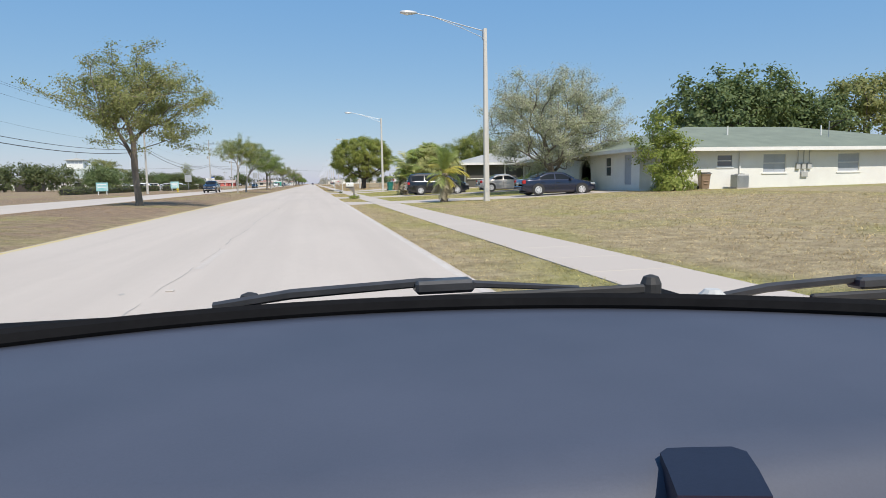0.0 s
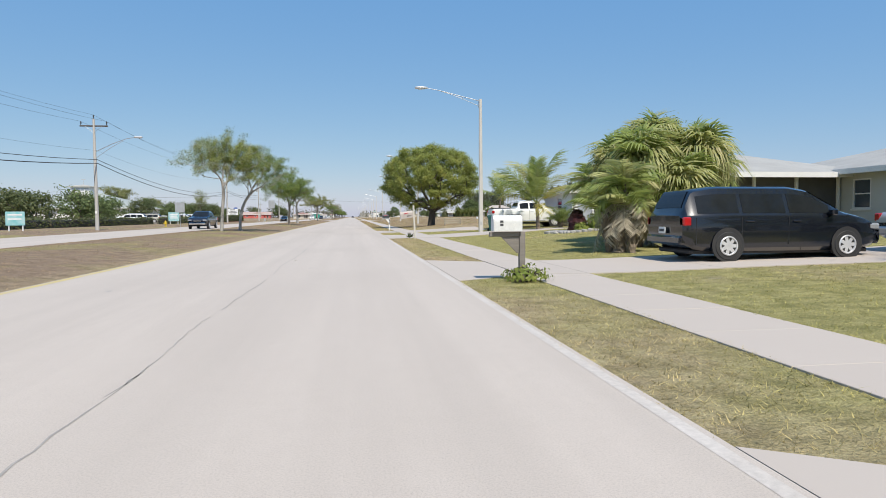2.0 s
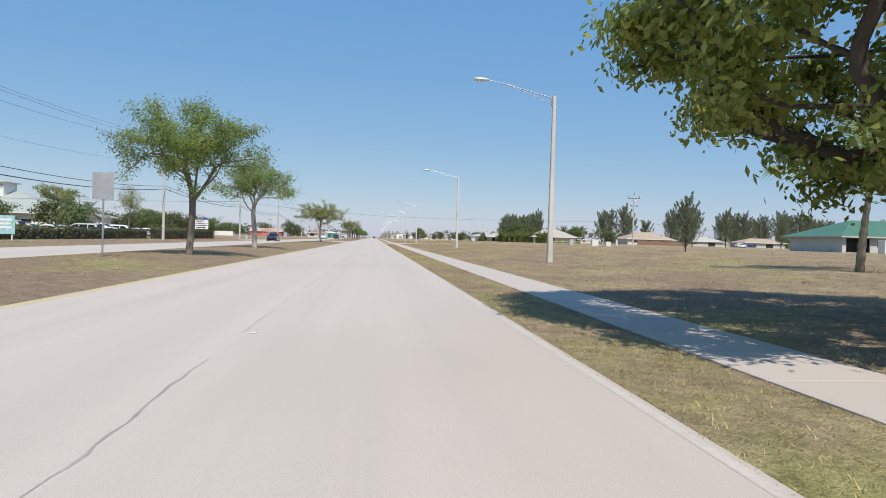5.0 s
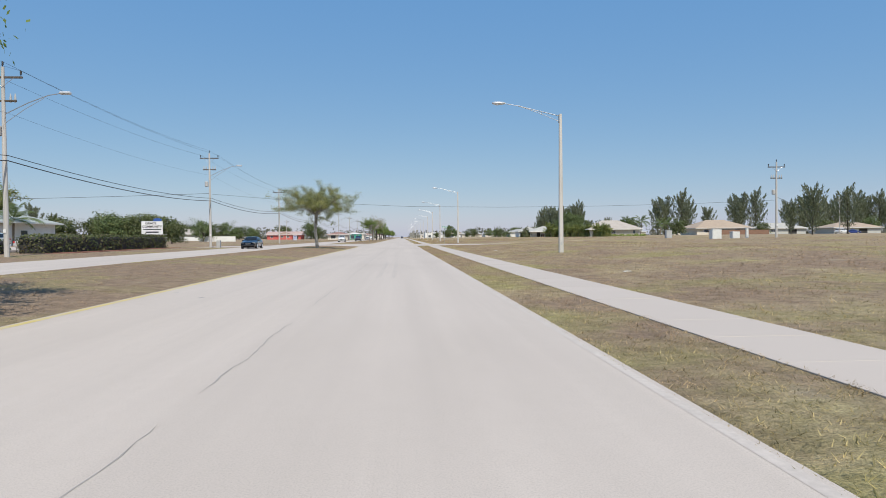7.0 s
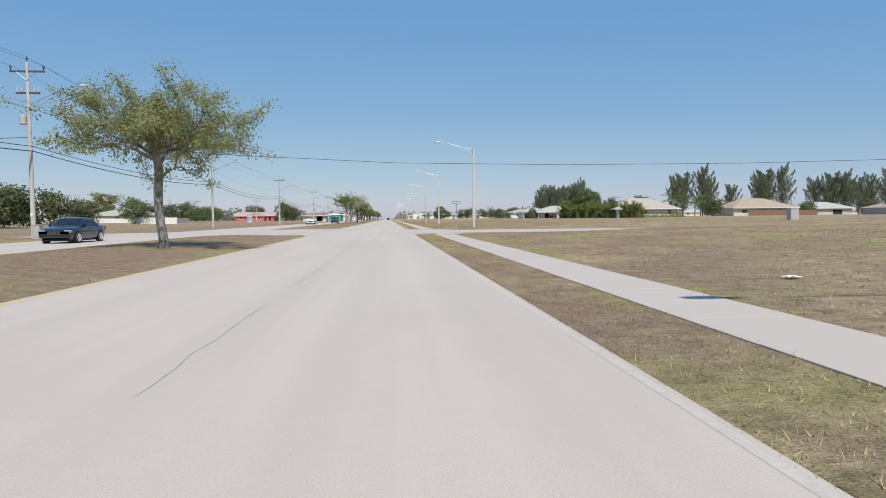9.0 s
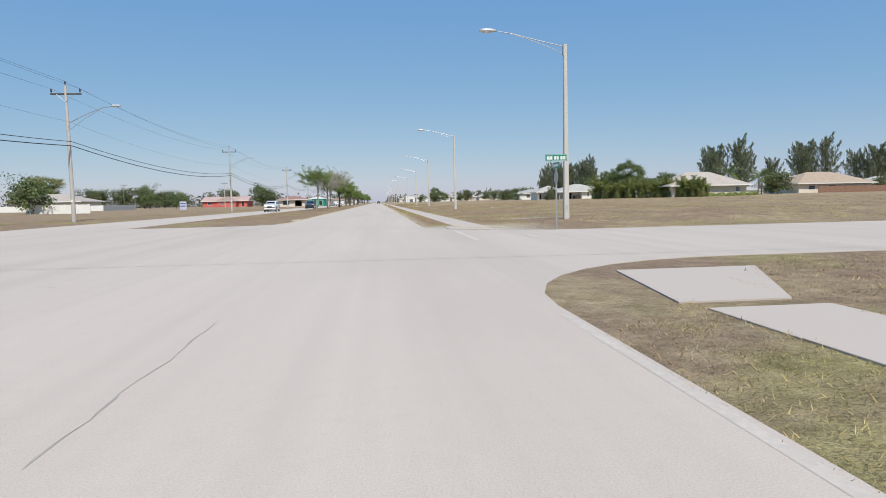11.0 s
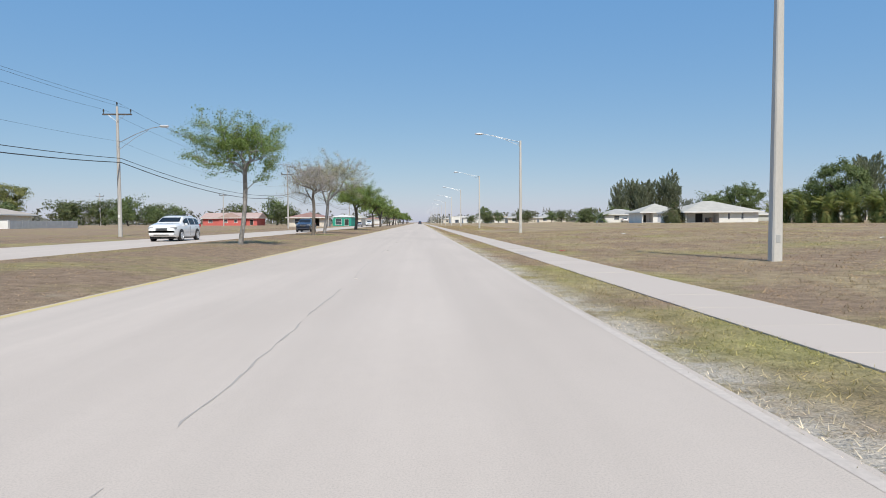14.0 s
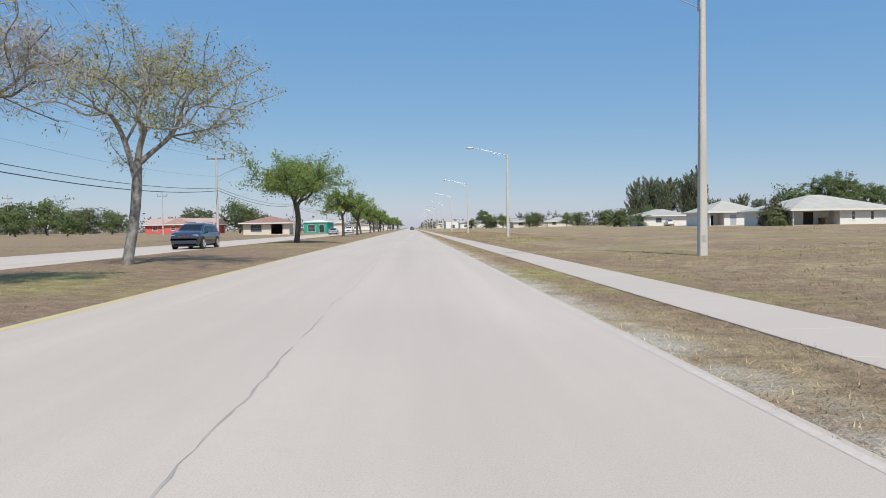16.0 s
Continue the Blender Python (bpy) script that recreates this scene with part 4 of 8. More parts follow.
for k, x in enumerate((72.6, 75.0, 77.5, 80.0, 82.3)):
    bush("low_hedge", x, 345.2, 1.8, 0.9, 1.0, 900, 0.2, L_PALM, "low clipped yellow-green hedge along a wall", 95 + k, "low hedge along the cream wall")
bush("shrub", 20.7, 33.6, 1.7, 1.2, 1.5, 1800, 0.17, L_BUSH, "bright green undergrowth at the house corner", 119)
bush("shrub", 28.5, 60.5, 1.3, 1.0, 1.3, 1100, 0.2, L_BUSH, "rounded bright shrub below the windows", 110)
bush("shrub", 20.4, 57.5, 1.7, 1.3, 1.5, 1500, 0.2, L_BUSH, "rounded bright green shrub by the porch", 111)
bush("shrub", 20.0, 53.8, 1.5, 1.4, 2.6, 1800, 0.2, L_DARK, "dark tall shrub beside the driveway", 112)
bush("shrub", 13.0, 69.5, 0.8, 0.6, 0.95, 900, 0.15, L_BUSH, "airy green hibiscus shrub in the stone-edged bed", 113)
bush("ti_plant", 12.15, 70.2, 0.6, 0.5, 1.3, 420, 0.42, L_TI, "dark red-leaved ti plant in the stone-edged bed", 117)
bush("shrub", 12.2, 69.6, 0.5, 0.45, 0.5, 450, 0.17, L_BUSH, "leafy green shrub in the stone-edged bed", 118)
bush("shrub", 19.2, 42.0, 0.8, 0.6, 0.9, 700, 0.18, L_DARK, "dark low shrub by the arched entry", 114)
bush("shrub", 3.35, 48.8, 0.55, 0.5, 0.3, 500, 0.08, L_BUSH, "low weeds round the mailbox post", 116)


def hedge(name, x0, x1, y0, y1, h, label, seed, per=70, leaf=0.17):
    """A clipped hedge: a near-black box for the shade inside it, and leaves over its faces."""
    nrng = np.random.default_rng(seed)
    lx, ly = x1 - x0, y1 - y0
    n = int(per * (2 * h * (lx + ly) + lx * ly))
    f = nrng.random((n, 3))
    side = nrng.random(n)
    top = side < (lx * ly) / (lx * ly + 2 * h * (lx + ly))
    yy = side > 1 - (2 * h * lx) / (lx * ly + 2 * h * (lx + ly))
    f[top, 2] = 1
    rest = ~top
    f[rest & ~yy, 0] = np.round(f[rest & ~yy, 0])
    f[rest & yy, 1] = np.round(f[rest & yy, 1])
    p = np.stack([x0 + f[:, 0] * lx, y0 + f[:, 1] * ly, f[:, 2] * h], 1) + nrng.normal(size=(n, 3)) * 0.07
    p[:, 2] += np.array([height(q[0], q[1]) for q in p]) + 0.06 * np.sin(p[:, 1] * 0.7)
    ob = tagged(new(name), label, "hedge")
    s = Shape()
    y = y0 + 0.15
    zb = height((x0 + x1) / 2, (y0 + y1) / 2)
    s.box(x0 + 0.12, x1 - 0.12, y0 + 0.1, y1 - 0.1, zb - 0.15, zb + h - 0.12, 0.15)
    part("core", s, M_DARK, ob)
    part("leaves", leaf_mesh("leaves", p, leaf, seed, L_HEDGE, 0.6, 0.2), None, ob)
    return ob


hedge("hedge", -32.4, -30.8, 150, 186, 1.15, "long clipped dark green hedge edging the parking lot", 121, 36, 0.22)
hedge("hedge", -31.0, -28.8, 187, 214, 1.45, "long clipped dark green hedge edging the parking lot", 122, 36, 0.22)
hedge("hedge", -34.0, -32.6, 96, 149, 1.0, "low uneven dark hedge before the parked cars", 123, 30, 0.24)

# ---- palms ----


def pinnate(seed, length, leaflet, n=22, droop=0.5, wide=1.0):
    """One feather frond along +x, rising and arching over."""
    rg = random.Random(seed)
    s = Shape()
    pts = []
    for i in range(9):
        u = i / 8
        pts.append(Vector((length * (u - 0.18 * u * u * droop), rg.uniform(-0.02, 0.02), length * (0.42 * u - droop * 0.95 * u * u))))
    s.tube(pts, [0.028 * (1 - 0.8 * i / 8) for i in range(9)], 4, False)
    for k in range(n):
        u = 0.14 + 0.86 * k / n
        i = min(7, int(u * 8))
        p = pts[i].lerp(pts[i + 1], u * 8 - i)
        d = (pts[i + 1] - pts[i]).normalized()
        l = leaflet * (0.55 + 0.9 * math.sin(min(1, u * 1.02) * math.pi * 0.82))
        for sd in (-1, 1):
            tip = p + d * l * 0.55 + Vector((0, sd * l * 0.75, -l * rg.uniform(0.15, 0.6)))
            mid = p.lerp(tip, 0.45) + Vector((0, 0, 0.06 * l))
            w = d * (0.014 + 0.012 * leaflet) * wide
            s.add([p - w * 0.5, p + w * 0.5, mid + w, tip, mid - w], [(0, 1, 2, 4), (4, 2, 3)])
    return s.mesh("frond", False, False)


def fan(seed, reach, blade, n=34, limp=0.5):
    """One fan frond along +x: a stalk and a pleated disc of pointed leaflets whose split ends bend over and hang."""
    rg = random.Random(seed)
    s = Shape()
    s.tube([(0, 0, 0), (reach * 0.5, 0, reach * 0.16), (reach, 0, reach * 0.12)], [0.025, 0.018, 0.014], 4, False)
    c = Vector((reach, 0, reach * 0.12))
    for k in range(n):
        a = radians(-135 + 270 * (k + 0.5) / n + rg.uniform(-3, 3))
        d = Vector((math.cos(a), math.sin(a), -0.04))
        side = Vector((-math.sin(a), math.cos(a), 0)) * blade * 0.05
        fold = Vector((0, 0, (0.05 if k % 2 else -0.02) * blade))
        l = blade * rg.uniform(0.85, 1.1) * (0.8 + 0.2 * math.cos(a))
        mid = c + d * l * 0.55 + Vector((0, 0, 0.03)) + fold
        bent = c + d * l * 0.82 + Vector((0, 0, -l * limp * rg.uniform(0.1, 0.35)))
        tip = c + d * l * 0.95 + Vector((0, 0, -l * limp * rg.uniform(0.5, 1.2)))
        s.add([c, mid - side, mid + side, bent + side * 0.7, bent - side * 0.7, tip], [(0, 1, 2), (1, 4, 3, 2), (4, 5, 3)])
    return s.mesh("frond", False, False)


def with_material(me, m):
    me.materials.append(m)
    return me


def palm(name, x, y, trunk_h, trunk_r, fronds, seed, label, lean=(0.0, 0.0), skirt=(), steep=(75, -25), group="", boots=True, drop=0.25):
    """A palm: ringed trunk and separate fronds round its head; skirt: sets of (meshes, count, steepest, flattest, label) of lower fronds."""
    rg = random.Random(seed)
    ob = thing(name, Matrix.Translation((x, y, height(x, y) - 0.03)), label, "palm tree", group)
    s = Shape()
    n = 14
    pts = [(lean[0] * (i / n) ** 1.6, lean[1] * (i / n) ** 1.6, trunk_h * i / n - 0.1) for i in range(n + 1)]
    rad = [trunk_r * ((1.25 - 0.3 * i / n) if boots else (1.3 - 0.5 * i / n)) * (1.12 if i % 2 else 0.92) for i in range(n + 1)]
    s.tube(pts, rad, 9)
    if boots:
        for k in range(40):
            a, u = rg.uniform(0, 6.28), rg.random()
            r = trunk_r * 1.1
            o = Vector((lean[0] * u ** 1.6 + r * math.cos(a), lean[1] * u ** 1.6 + r * math.sin(a), trunk_h * u))
            s.tube([o, o + Vector((0.1 * math.cos(a), 0.1 * math.sin(a), 0.2))], [0.035, 0.012], 4)
    part("trunk", s, M_PALMBARK, ob)
    head = Vector((lean[0], lean[1], trunk_h - 0.1))
    sets = [(fronds[0], fronds[1], steep[0], steep[1], "")] + list(skirt)
    for meshes, count, hi, lo, words in sets:
        for k in range(count):
            u = k / max(1, count - 1)
            ob2 = part("dead_frond" if words else "frond", meshes[rg.randrange(len(meshes))], None, ob, words)
            tilt = hi + (lo - hi) * u + rg.uniform(-7, 7)
            ob2.matrix_basis = Matrix.Translation(head + Vector((0, 0, -drop * rg.random() if words else 0.0))) @ pose(0, 0, 0, 0, 0, k * 137.5 + rg.uniform(-15, 15)) @ pose(0, 0, 0, rg.uniform(-12, 12), -tilt, 0)
            sc = rg.uniform(0.82, 1.1) * (0.85 + 0.15 * math.sin(u * math.pi))
            ob2.scale = (sc, sc, sc)
    return ob


F_SMALL = [with_material(pinnate(s, 1.45, 0.38, 34, 0.4, 0.7), L_PALM) for s in (1, 2)]
F_YELLOW = [with_material(pinnate(3, 1.3, 0.40, 30, 0.6), L_PALMYEL), with_material(pinnate(4, 1.3, 0.36, 28, 0.5), L_PALMYEL), with_material(pinnate(24, 1.3, 0.36, 28, 0.7), L_PALM)]
F_DEADSM = [with_material(pinnate(5, 1.4, 0.3, 26, 0.2), L_PALMDEAD), with_material(pinnate(25, 1.2, 0.3, 24, 0.1), L_PALMDEAD)]
F_MID = [with_material(pinnate(s, 1.15, 0.40, 34, 0.6), m) for s, m in ((21, L_PALM), (22, L_PALM), (23, L_FAN))]
F_BROAD = [with_material(pinnate(s, 1.75, 0.62, 30, 0.8, 1.7), m) for s, m in ((41, L_PALM), (42, L_FAN), (43, L_PALM))]
F_COCO = [with_material(pinnate(s, 3.9, 0.85, 66, 0.32), L_PALM) for s in (6, 7)] + [with_material(pinnate(8, 3.9, 0.85, 60, 0.6), L_FAN)]
F_YELLOW_COCO = [with_material(pinnate(9, 3.6, 0.8, 58, 0.6), L_PALMYEL)]
F_FARPALM = [with_material(pinnate(q, 4.1, 0.9, 40, d, 1.6), L_FICUS) for q, d in ((91, 0.5), (92, 0.7))]
F_FAN = [with_material(fan(s, 0.55, 0.9, 34, 0.55 + 0.2 * (s - 10)), L_FAN) for s in (10, 11, 12)] + [with_material(fan(15, 0.75, 0.9), L_PALM)]
F_FANDEAD = [with_material(fan(13, 0.95, 1.0, 24, 0.25), L_PALMDEAD), with_material(fan(14, 1.05, 0.95, 22, 0.2), L_PALMDEAD), with_material(fan(16, 0.9, 1.05, 26, 0.35), L_PALMDEAD)]
DEAD = "brown hanging dead frond"
palm("palm_tree", 7.4, 34.6, 1.75, 0.15, (F_SMALL, 13), 1, "small stocky palm with yellow lower fronds on the lawn", (0.05, 0), [(F_YELLOW, 11, 35, -25, "yellowing drooping frond"), (F_DEADSM, 12, -62, -82, DEAD)], (86, 52))
palm("palm_tree", 8.2, 55.7, 2.0, 0.16, (F_MID, 22), 2, "bushy palm with arching fronds and a clump of stems", (0.2, 0.2), [(F_YELLOW, 7, 5, -35, "yellowing drooping frond"), (F_DEADSM, 26, -50, -86, DEAD)], (86, 8), "palms beside the van")
for k, (x, y) in enumerate([(8.0, 55.95), (8.45, 55.4), (8.4, 56.1)]):
    palm("palm_tree", x, y, 1.3 + 0.1 * k, 0.10, (F_MID, 7), 60 + k, "slim stem of a clumping palm beside the bushy one", (0.15 * (k - 1), 0.1), [(F_DEADSM, 2, -72, -84, DEAD)], (76, 5), "palms beside the van")
for k, (x, y, h) in enumerate([(9.7, 57.7, 2.9), (10.7, 58.8, 3.55), (11.7, 57.7, 3.0), (12.8, 59.1, 2.5), (10.2, 60.9, 2.9), (11.5, 61.0, 3.6), (10.7, 57.0, 2.0)]):
    palm("fan_palm", x, y, h, 0.15, (F_FAN, 26), 10 + k, "fan palm with drooping tips and brown dead skirt", (0.1, -0.1), [(F_FAN, 15, 4, -52, ""), (F_FANDEAD, 22, -58, -88, DEAD)], (89, 8), "palms beside the van", drop=1.25)
palm("coconut_palm", 13.15, 80.7, 1.9, 0.12, (F_COCO, 18), 30, "coconut palm with long arching yellow-green fronds", (-0.1, 0.1), [(F_YELLOW_COCO, 3, 35, 5, "yellowing frond")], (90, 18), "", False)
palm("palm_tree", 15.2, 82.0, 0.5, 0.12, (F_SMALL, 18), 31, "small dark palm in front of the garage", (0, 0), [(F_DEADSM, 3, -30, -60, DEAD)], (75, 10))
palm("bed_palm", 13.3, 70.4, 2.35, 0.10, (F_BROAD, 34), 33, "broad-leaved palm with drooping fronds in a stone-edged bed", (0.05, 0), [], (89, -18), "", False)
palm("palm_tree", 19.0, 118.0, 3.3, 0.13, (F_COCO, 12), 32, "slender palm on the open lot", (0.3, 0), [], (75, 0), "", False)
for k, (x, y, h, c) in enumerate([(92, 372, 5.5, 12), (104, 376, 4.5, 12), (98, 368, 4.0, 10), (-60, 236, 4.2, 12), (50.5, 470, 1.2, 14), (53.5, 474, 1.6, 14), (56.0, 470, 1.0, 14)]):
    palm("palm_tree", x, y, h, 0.16, (F_FARPALM, c), 40 + k, "distant feather palm among houses", (0.2, 0), [], (70, -20), "distant palms", False)


F_ARECA = [with_material(pinnate(q, 3.1, 0.75, 20, d, 2.6), L_ARECA) for q, d in ((81, 0.3), (82, 0.45), (83, 0.62))]


def areca_clump(x, y, h, seed):
    """A clump of areca palm grown into a hedge: leafy undergrowth and tall arching fronds."""
    ob = bush("areca_hedge", x, y, 1.8, 1.9, h * 0.85, 1700, 0.5, L_ARECA, "tall feathery palm-leaved hedge clump", seed, "tall hedge by the tan-roofed house", "hedge", 0.3)
    rg = random.Random(seed)
    for k in range(34):
        o = part("frond", F_ARECA[k % 3], None, ob)
        o.matrix_basis = Matrix.Translation((rg.uniform(-0.9, 0.9), rg.uniform(-1.0, 1.0), h * rg.uniform(0.1, 0.5))) @ pose(0, 0, 0, 0, 0, k * 137.5) @ pose(0, 0, 0, rg.uniform(-15, 15), -rg.uniform(25, 82), 0)
        z = h / 6.6 * rg.uniform(0.75, 1.15)
        o.scale = (z, z, z)


for k, x in enumerate((55.4, 57.0, 58.6, 60.2, 61.9, 63.5, 65.2, 66.8, 68.2, 64.3, 66.0, 67.5, 69.1)):
    areca_clump(x, 370.0 - (x - 54.7) * 1.92, (6.0, 5.6, 5.0, 5.0, 5.3, 4.9, 5.1, 4.8, 5.0, 4.6, 4.7, 4.5, 4.4)[k], 80 + k)


def agave(x, y, seed, label):
    rg = random.Random(seed)
    ob = thing("agave", Matrix.Translation((x, y, height(x, y))), label, "agave plant")
    for k in range(22):
        l, w = rg.uniform(0.22, 0.36), 0.03
        s = Shape().add([(0, -w * 0.6, 0), (0, w * 0.6, 0), (l * 0.5, w, 0.03), (l * 0.5, -w, 0.03), (l * 0.5, 0, -0.02), (l, 0, 0.0)], [(0, 3, 4), (0, 4, 1), (1, 4, 2), (3, 5, 4), (4, 5, 2)])
        o = part("leaf", s.mesh("leaf", False, False), L_DARK if k % 3 else L_PALMDEAD, ob)
        o.matrix_basis = pose(0, 0, 0.04, 0, 0, k * 137.5) @ pose(0, 0, 0, 0, -rg.uniform(15, 80), 0)
    return ob


agave(3.3, 72.15, 3, "spiky agave rosette at the foot of the mailbox post")

# ---- street lamps, utility poles, wires ----


def street_lamp(x, y, label="tall square concrete street lamp with a long steel arm"):
    ob = thing("street_lamp", Matrix.Translation((x, y, height(x, y))), label, "street lamp", "street lamps along the pavement")
    s = Shape()
    h = 9.05
    rows = [(-0.3, 0.145), (0.0, 0.145), (h, 0.085)]
    for z, r in rows:
        c = r * 0.28
        s.v += [(r, -r + c, z), (r, r - c, z), (r - c, r, z), (-r + c, r, z), (-r, r - c, z), (-r, -r + c, z), (-r + c, -r, z), (r - c, -r, z)]
    for i in range(2):
        for k in range(8):
            s.f.append((i * 8 + k, i * 8 + (k + 1) % 8, (i + 1) * 8 + (k + 1) % 8, (i + 1) * 8 + k))
    s.f.append(tuple(16 + k for k in range(8)))
    part("pole", s, M_POLE, ob)
    part("cover_plate", Shape().box(-0.06, 0.06, -0.152, -0.138, 0.5, 0.72, 0.004), M_GREYTRIM, ob, "small grey access plate")
    arm = Shape()
    top = [(-0.08, 0, h - 0.12), (-1.4, 0, h + 0.18), (-2.8, 0, h + 0.52), (-3.7, 0, h + 0.66)]
    low = [(-0.08, 0, h - 0.48), (-1.2, 0, h - 0.02), (-2.3, 0, h + 0.36), (-2.8, 0, h + 0.5)]
    arm.tube(top, [0.026, 0.024, 0.022, 0.02], 7)
    arm.tube(low, 0.016, 7)
    arm.tube([(-1.25, 0, h + 0.13), (-1.25, 0, h - 0.04)], 0.016, 6)
    arm.box(-0.13, -0.08, -0.1, 0.1, h - 0.56, h - 0.04, 0.01)
    part("arm", arm, M_GALV, ob)
    head = Shape()
    prof = [(-3.62, 0.05, 0.05), (-3.8, 0.12, 0.09), (-4.05, 0.17, 0.11), (-4.3, 0.16, 0.10), (-4.48, 0.09, 0.06)]
    for px, w, t in prof:
        for k in range(10):
            a = 2 * math.pi * k / 10
            head.v.append((px, w * math.cos(a), h + 0.68 + t * math.sin(a)))
    for i in range(len(prof) - 1):
        for k in range(10):
            head.f.append((i * 10 + k, i * 10 + (k + 1) % 10, (i + 1) * 10 + (k + 1) % 10, (i + 1) * 10 + k))
    head.f += [tuple(range(10)), tuple(40 + k for k in range(10))]
    lum = part("luminaire", head, M_LAMP, ob, "pale cobra-head luminaire", True)
    part("lens", Shape().lathe([(0.02, 0), (0.11, 0.01), (0.13, 0.05), (0.13, 0.06)], 12, at=(-4.14, 0, h + 0.55)), M_LENS, lum)
    return ob


LAMP_Y = [33.15, 80.3, 128.8, 174.7, 245.4, 290.3, 335.8, 383.4, 430, 476, 523, 570, 618, 665, 712, 760, 808, 856]
LAMP_X = [9.45, 8.95, 9.6, 10.5, 10.05, 9.6, 9.95, 10.4] + [10.2] * 10
lamp = street_lamp(LAMP_X[0], LAMP_Y[0])
for x, y in zip(LAMP_X[1:], LAMP_Y[1:]):
    copy_thing(lamp, Matrix.Translation((x, y, height(x, y))))

POLES = [(-25.0, 30, 11.0), (-24.0, 102.2, 10.6), (-26.2, 177.8, 12.6), (-26.0, 222.3, 12.9), (-25.7, 269.6, 11.4), (-26.0, 329.5, 11.2), (-26.0, 400, 11.3), (-26, 455, 11.3), (-26, 510, 11.3), (-26, 570, 11.3), (-26, 640, 11.3)]


def utility_pole(x, y, h, lit=True, busy=False, label="tall concrete utility pole with crossarm and street light"):
    ob = thing("utility_pole", Matrix.Translation((x, y, height(x, y))), label, "utility pole", "utility poles along the opposite road")
    part("pole", Shape().tube([(0, 0, -0.4), (0, 0, h * 0.5), (0, 0, h)], [0.175, 0.145, 0.10], 10), M_WOODPOLE, ob)
    arm = part("crossarm", Shape().box(-1.25, 1.25, -0.06, 0.06, h - 0.75, h - 0.62, 0.015), M_DARKBARK, ob)
    for px in (-1.15, 0.0, 1.15):
        z0 = h - 0.62 if px else h
        ins = Shape().lathe([(0.03, z0), (0.03, z0 + 0.12), (0.075, z0 + 0.15), (0.05, z0 + 0.21), (0.075, z0 + 0.24), (0.05, z0 + 0.36), (0.02, z0 + 0.38)], 8, at=(px, 0, 0))
        part("insulator", ins, M_BLACK, arm)
    for sd in (-1, 1):
        part("brace", Shape().tube([(sd * 0.75, -0.07, h - 0.72), (0, -0.12, h - 1.35)], 0.018, 5), M_GALV, ob)
    if lit:
        lamp_arm = Shape()
        lamp_arm.tube([(0.1, 0, h - 3.1), (1.6, 0, h - 2.35), (2.9, 0, h - 1.85), (3.7, 0, h - 1.72)], 0.035, 6)
        lamp_arm.tube([(0.1, 0, h - 3.7), (1.4, 0, h - 2.75), (2.6, 0, h - 2.05)], 0.022, 6)
        part("arm", lamp_arm, M_GALV, ob)
        part("luminaire", Shape().box(3.6, 4.35, -0.15, 0.15, h - 1.8, h - 1.6, 0.07), M_LAMP, ob, "pale street light head")
    if busy:
        part("second_crossarm", Shape().box(-0.85, 0.85, -0.06, 0.06, h - 2.3, h - 2.18, 0.015), M_DARKBARK, ob)
        for px in (-0.75, -0.45, 0.45, 0.75):
            sw = Shape().lathe([(0.05, h - 2.35), (0.07, h - 2.1), (0.05, h - 1.9), (0.03, h - 1.75)], 8, at=(px, 0.02, 0))
            part("cutout_switch", sw, M_GREYTRIM, ob)
        part("transformer", Shape().lathe([(0.2, h - 4.55), (0.24, h - 4.5), (0.24, h - 3.95), (0.2, h - 3.88), (0.06, h - 3.85)], 14, at=(-0.42, 0, 0)), M_GREYTRIM, ob)
    part("marker", Shape().box(-0.09, 0.09, -0.2, -0.175, 1.6, 1.85, 0.004), M_TRIM, ob)
    return ob


for k, (x, y, h) in enumerate(POLES):
    utility_pole(x, y, h, True, k in (2, 3))
utility_pole(52.8, 219.8, 10.6, False, True, "tall weathered utility pole with transformer in the dry field")
for k, (x, y) in enumerate([(120, 300), (-60, 470), (-101, 478), (111, 470)]):
    utility_pole(x, y, 10.0, False, False, "distant bare utility pole")


def wire(a, b, sag, r, name="wire", label="black overhead wire strung between poles"):
    a, b = Vector(a), Vector(b)
    pts = [a.lerp(b, i / 16) - Vector((0, 0, 4 * sag * (i / 16) * (1 - i / 16))) for i in range(17)]
    ob = part(name, Shape().tube(pts, r, 5), M_CABLE)
    return tagged(ob, label, "overhead wire", "overhead wires")


for (xa, ya, ha), (xb, yb, hb) in zip(POLES, POLES[1:]):
    za, zb = height(xa, ya), height(xb, yb)
    sag = 0.9 * ((yb - ya) / 60) ** 2
    far = ya > 380
    for dx, dz in ((-1.15, -0.25), (0, 0.36), (1.15, -0.25)):
        wire((xa + dx, ya, ha + dz + za), (xb + dx, yb, hb + dz + zb), sag, 0.009)
    if not far:
        wire((xa + 0.16, ya, ha - 3.0 + za), (xb + 0.16, yb, hb - 3.0 + zb), sag, 0.007)
    wire((xa + 0.2, ya, 6.75 + za), (xb + 0.2, yb, 6.75 + zb), sag * 1.1, 0.026, label="thick black communication cable between poles")
    wire((xa + 0.2, ya, 6.4 + za), (xb + 0.2, yb, 6.4 + zb), sag * 1.25, 0.036, label="thick black communication cable between poles")
cable = Shape().tube([(-25.7, 222.3, 7.3), (-12, 222.0, 6.1), (0.8, 221.8, 5.45), (14, 221.4, 5.25), (28, 220.8, 5.3), (41, 220.2, 5.55), (52.7, 219.8, 5.95)], 0.017, 5)
tagged(part("wire", cable, M_CABLE), "single black cable crossing high over the road", "overhead wire", "overhead wires")
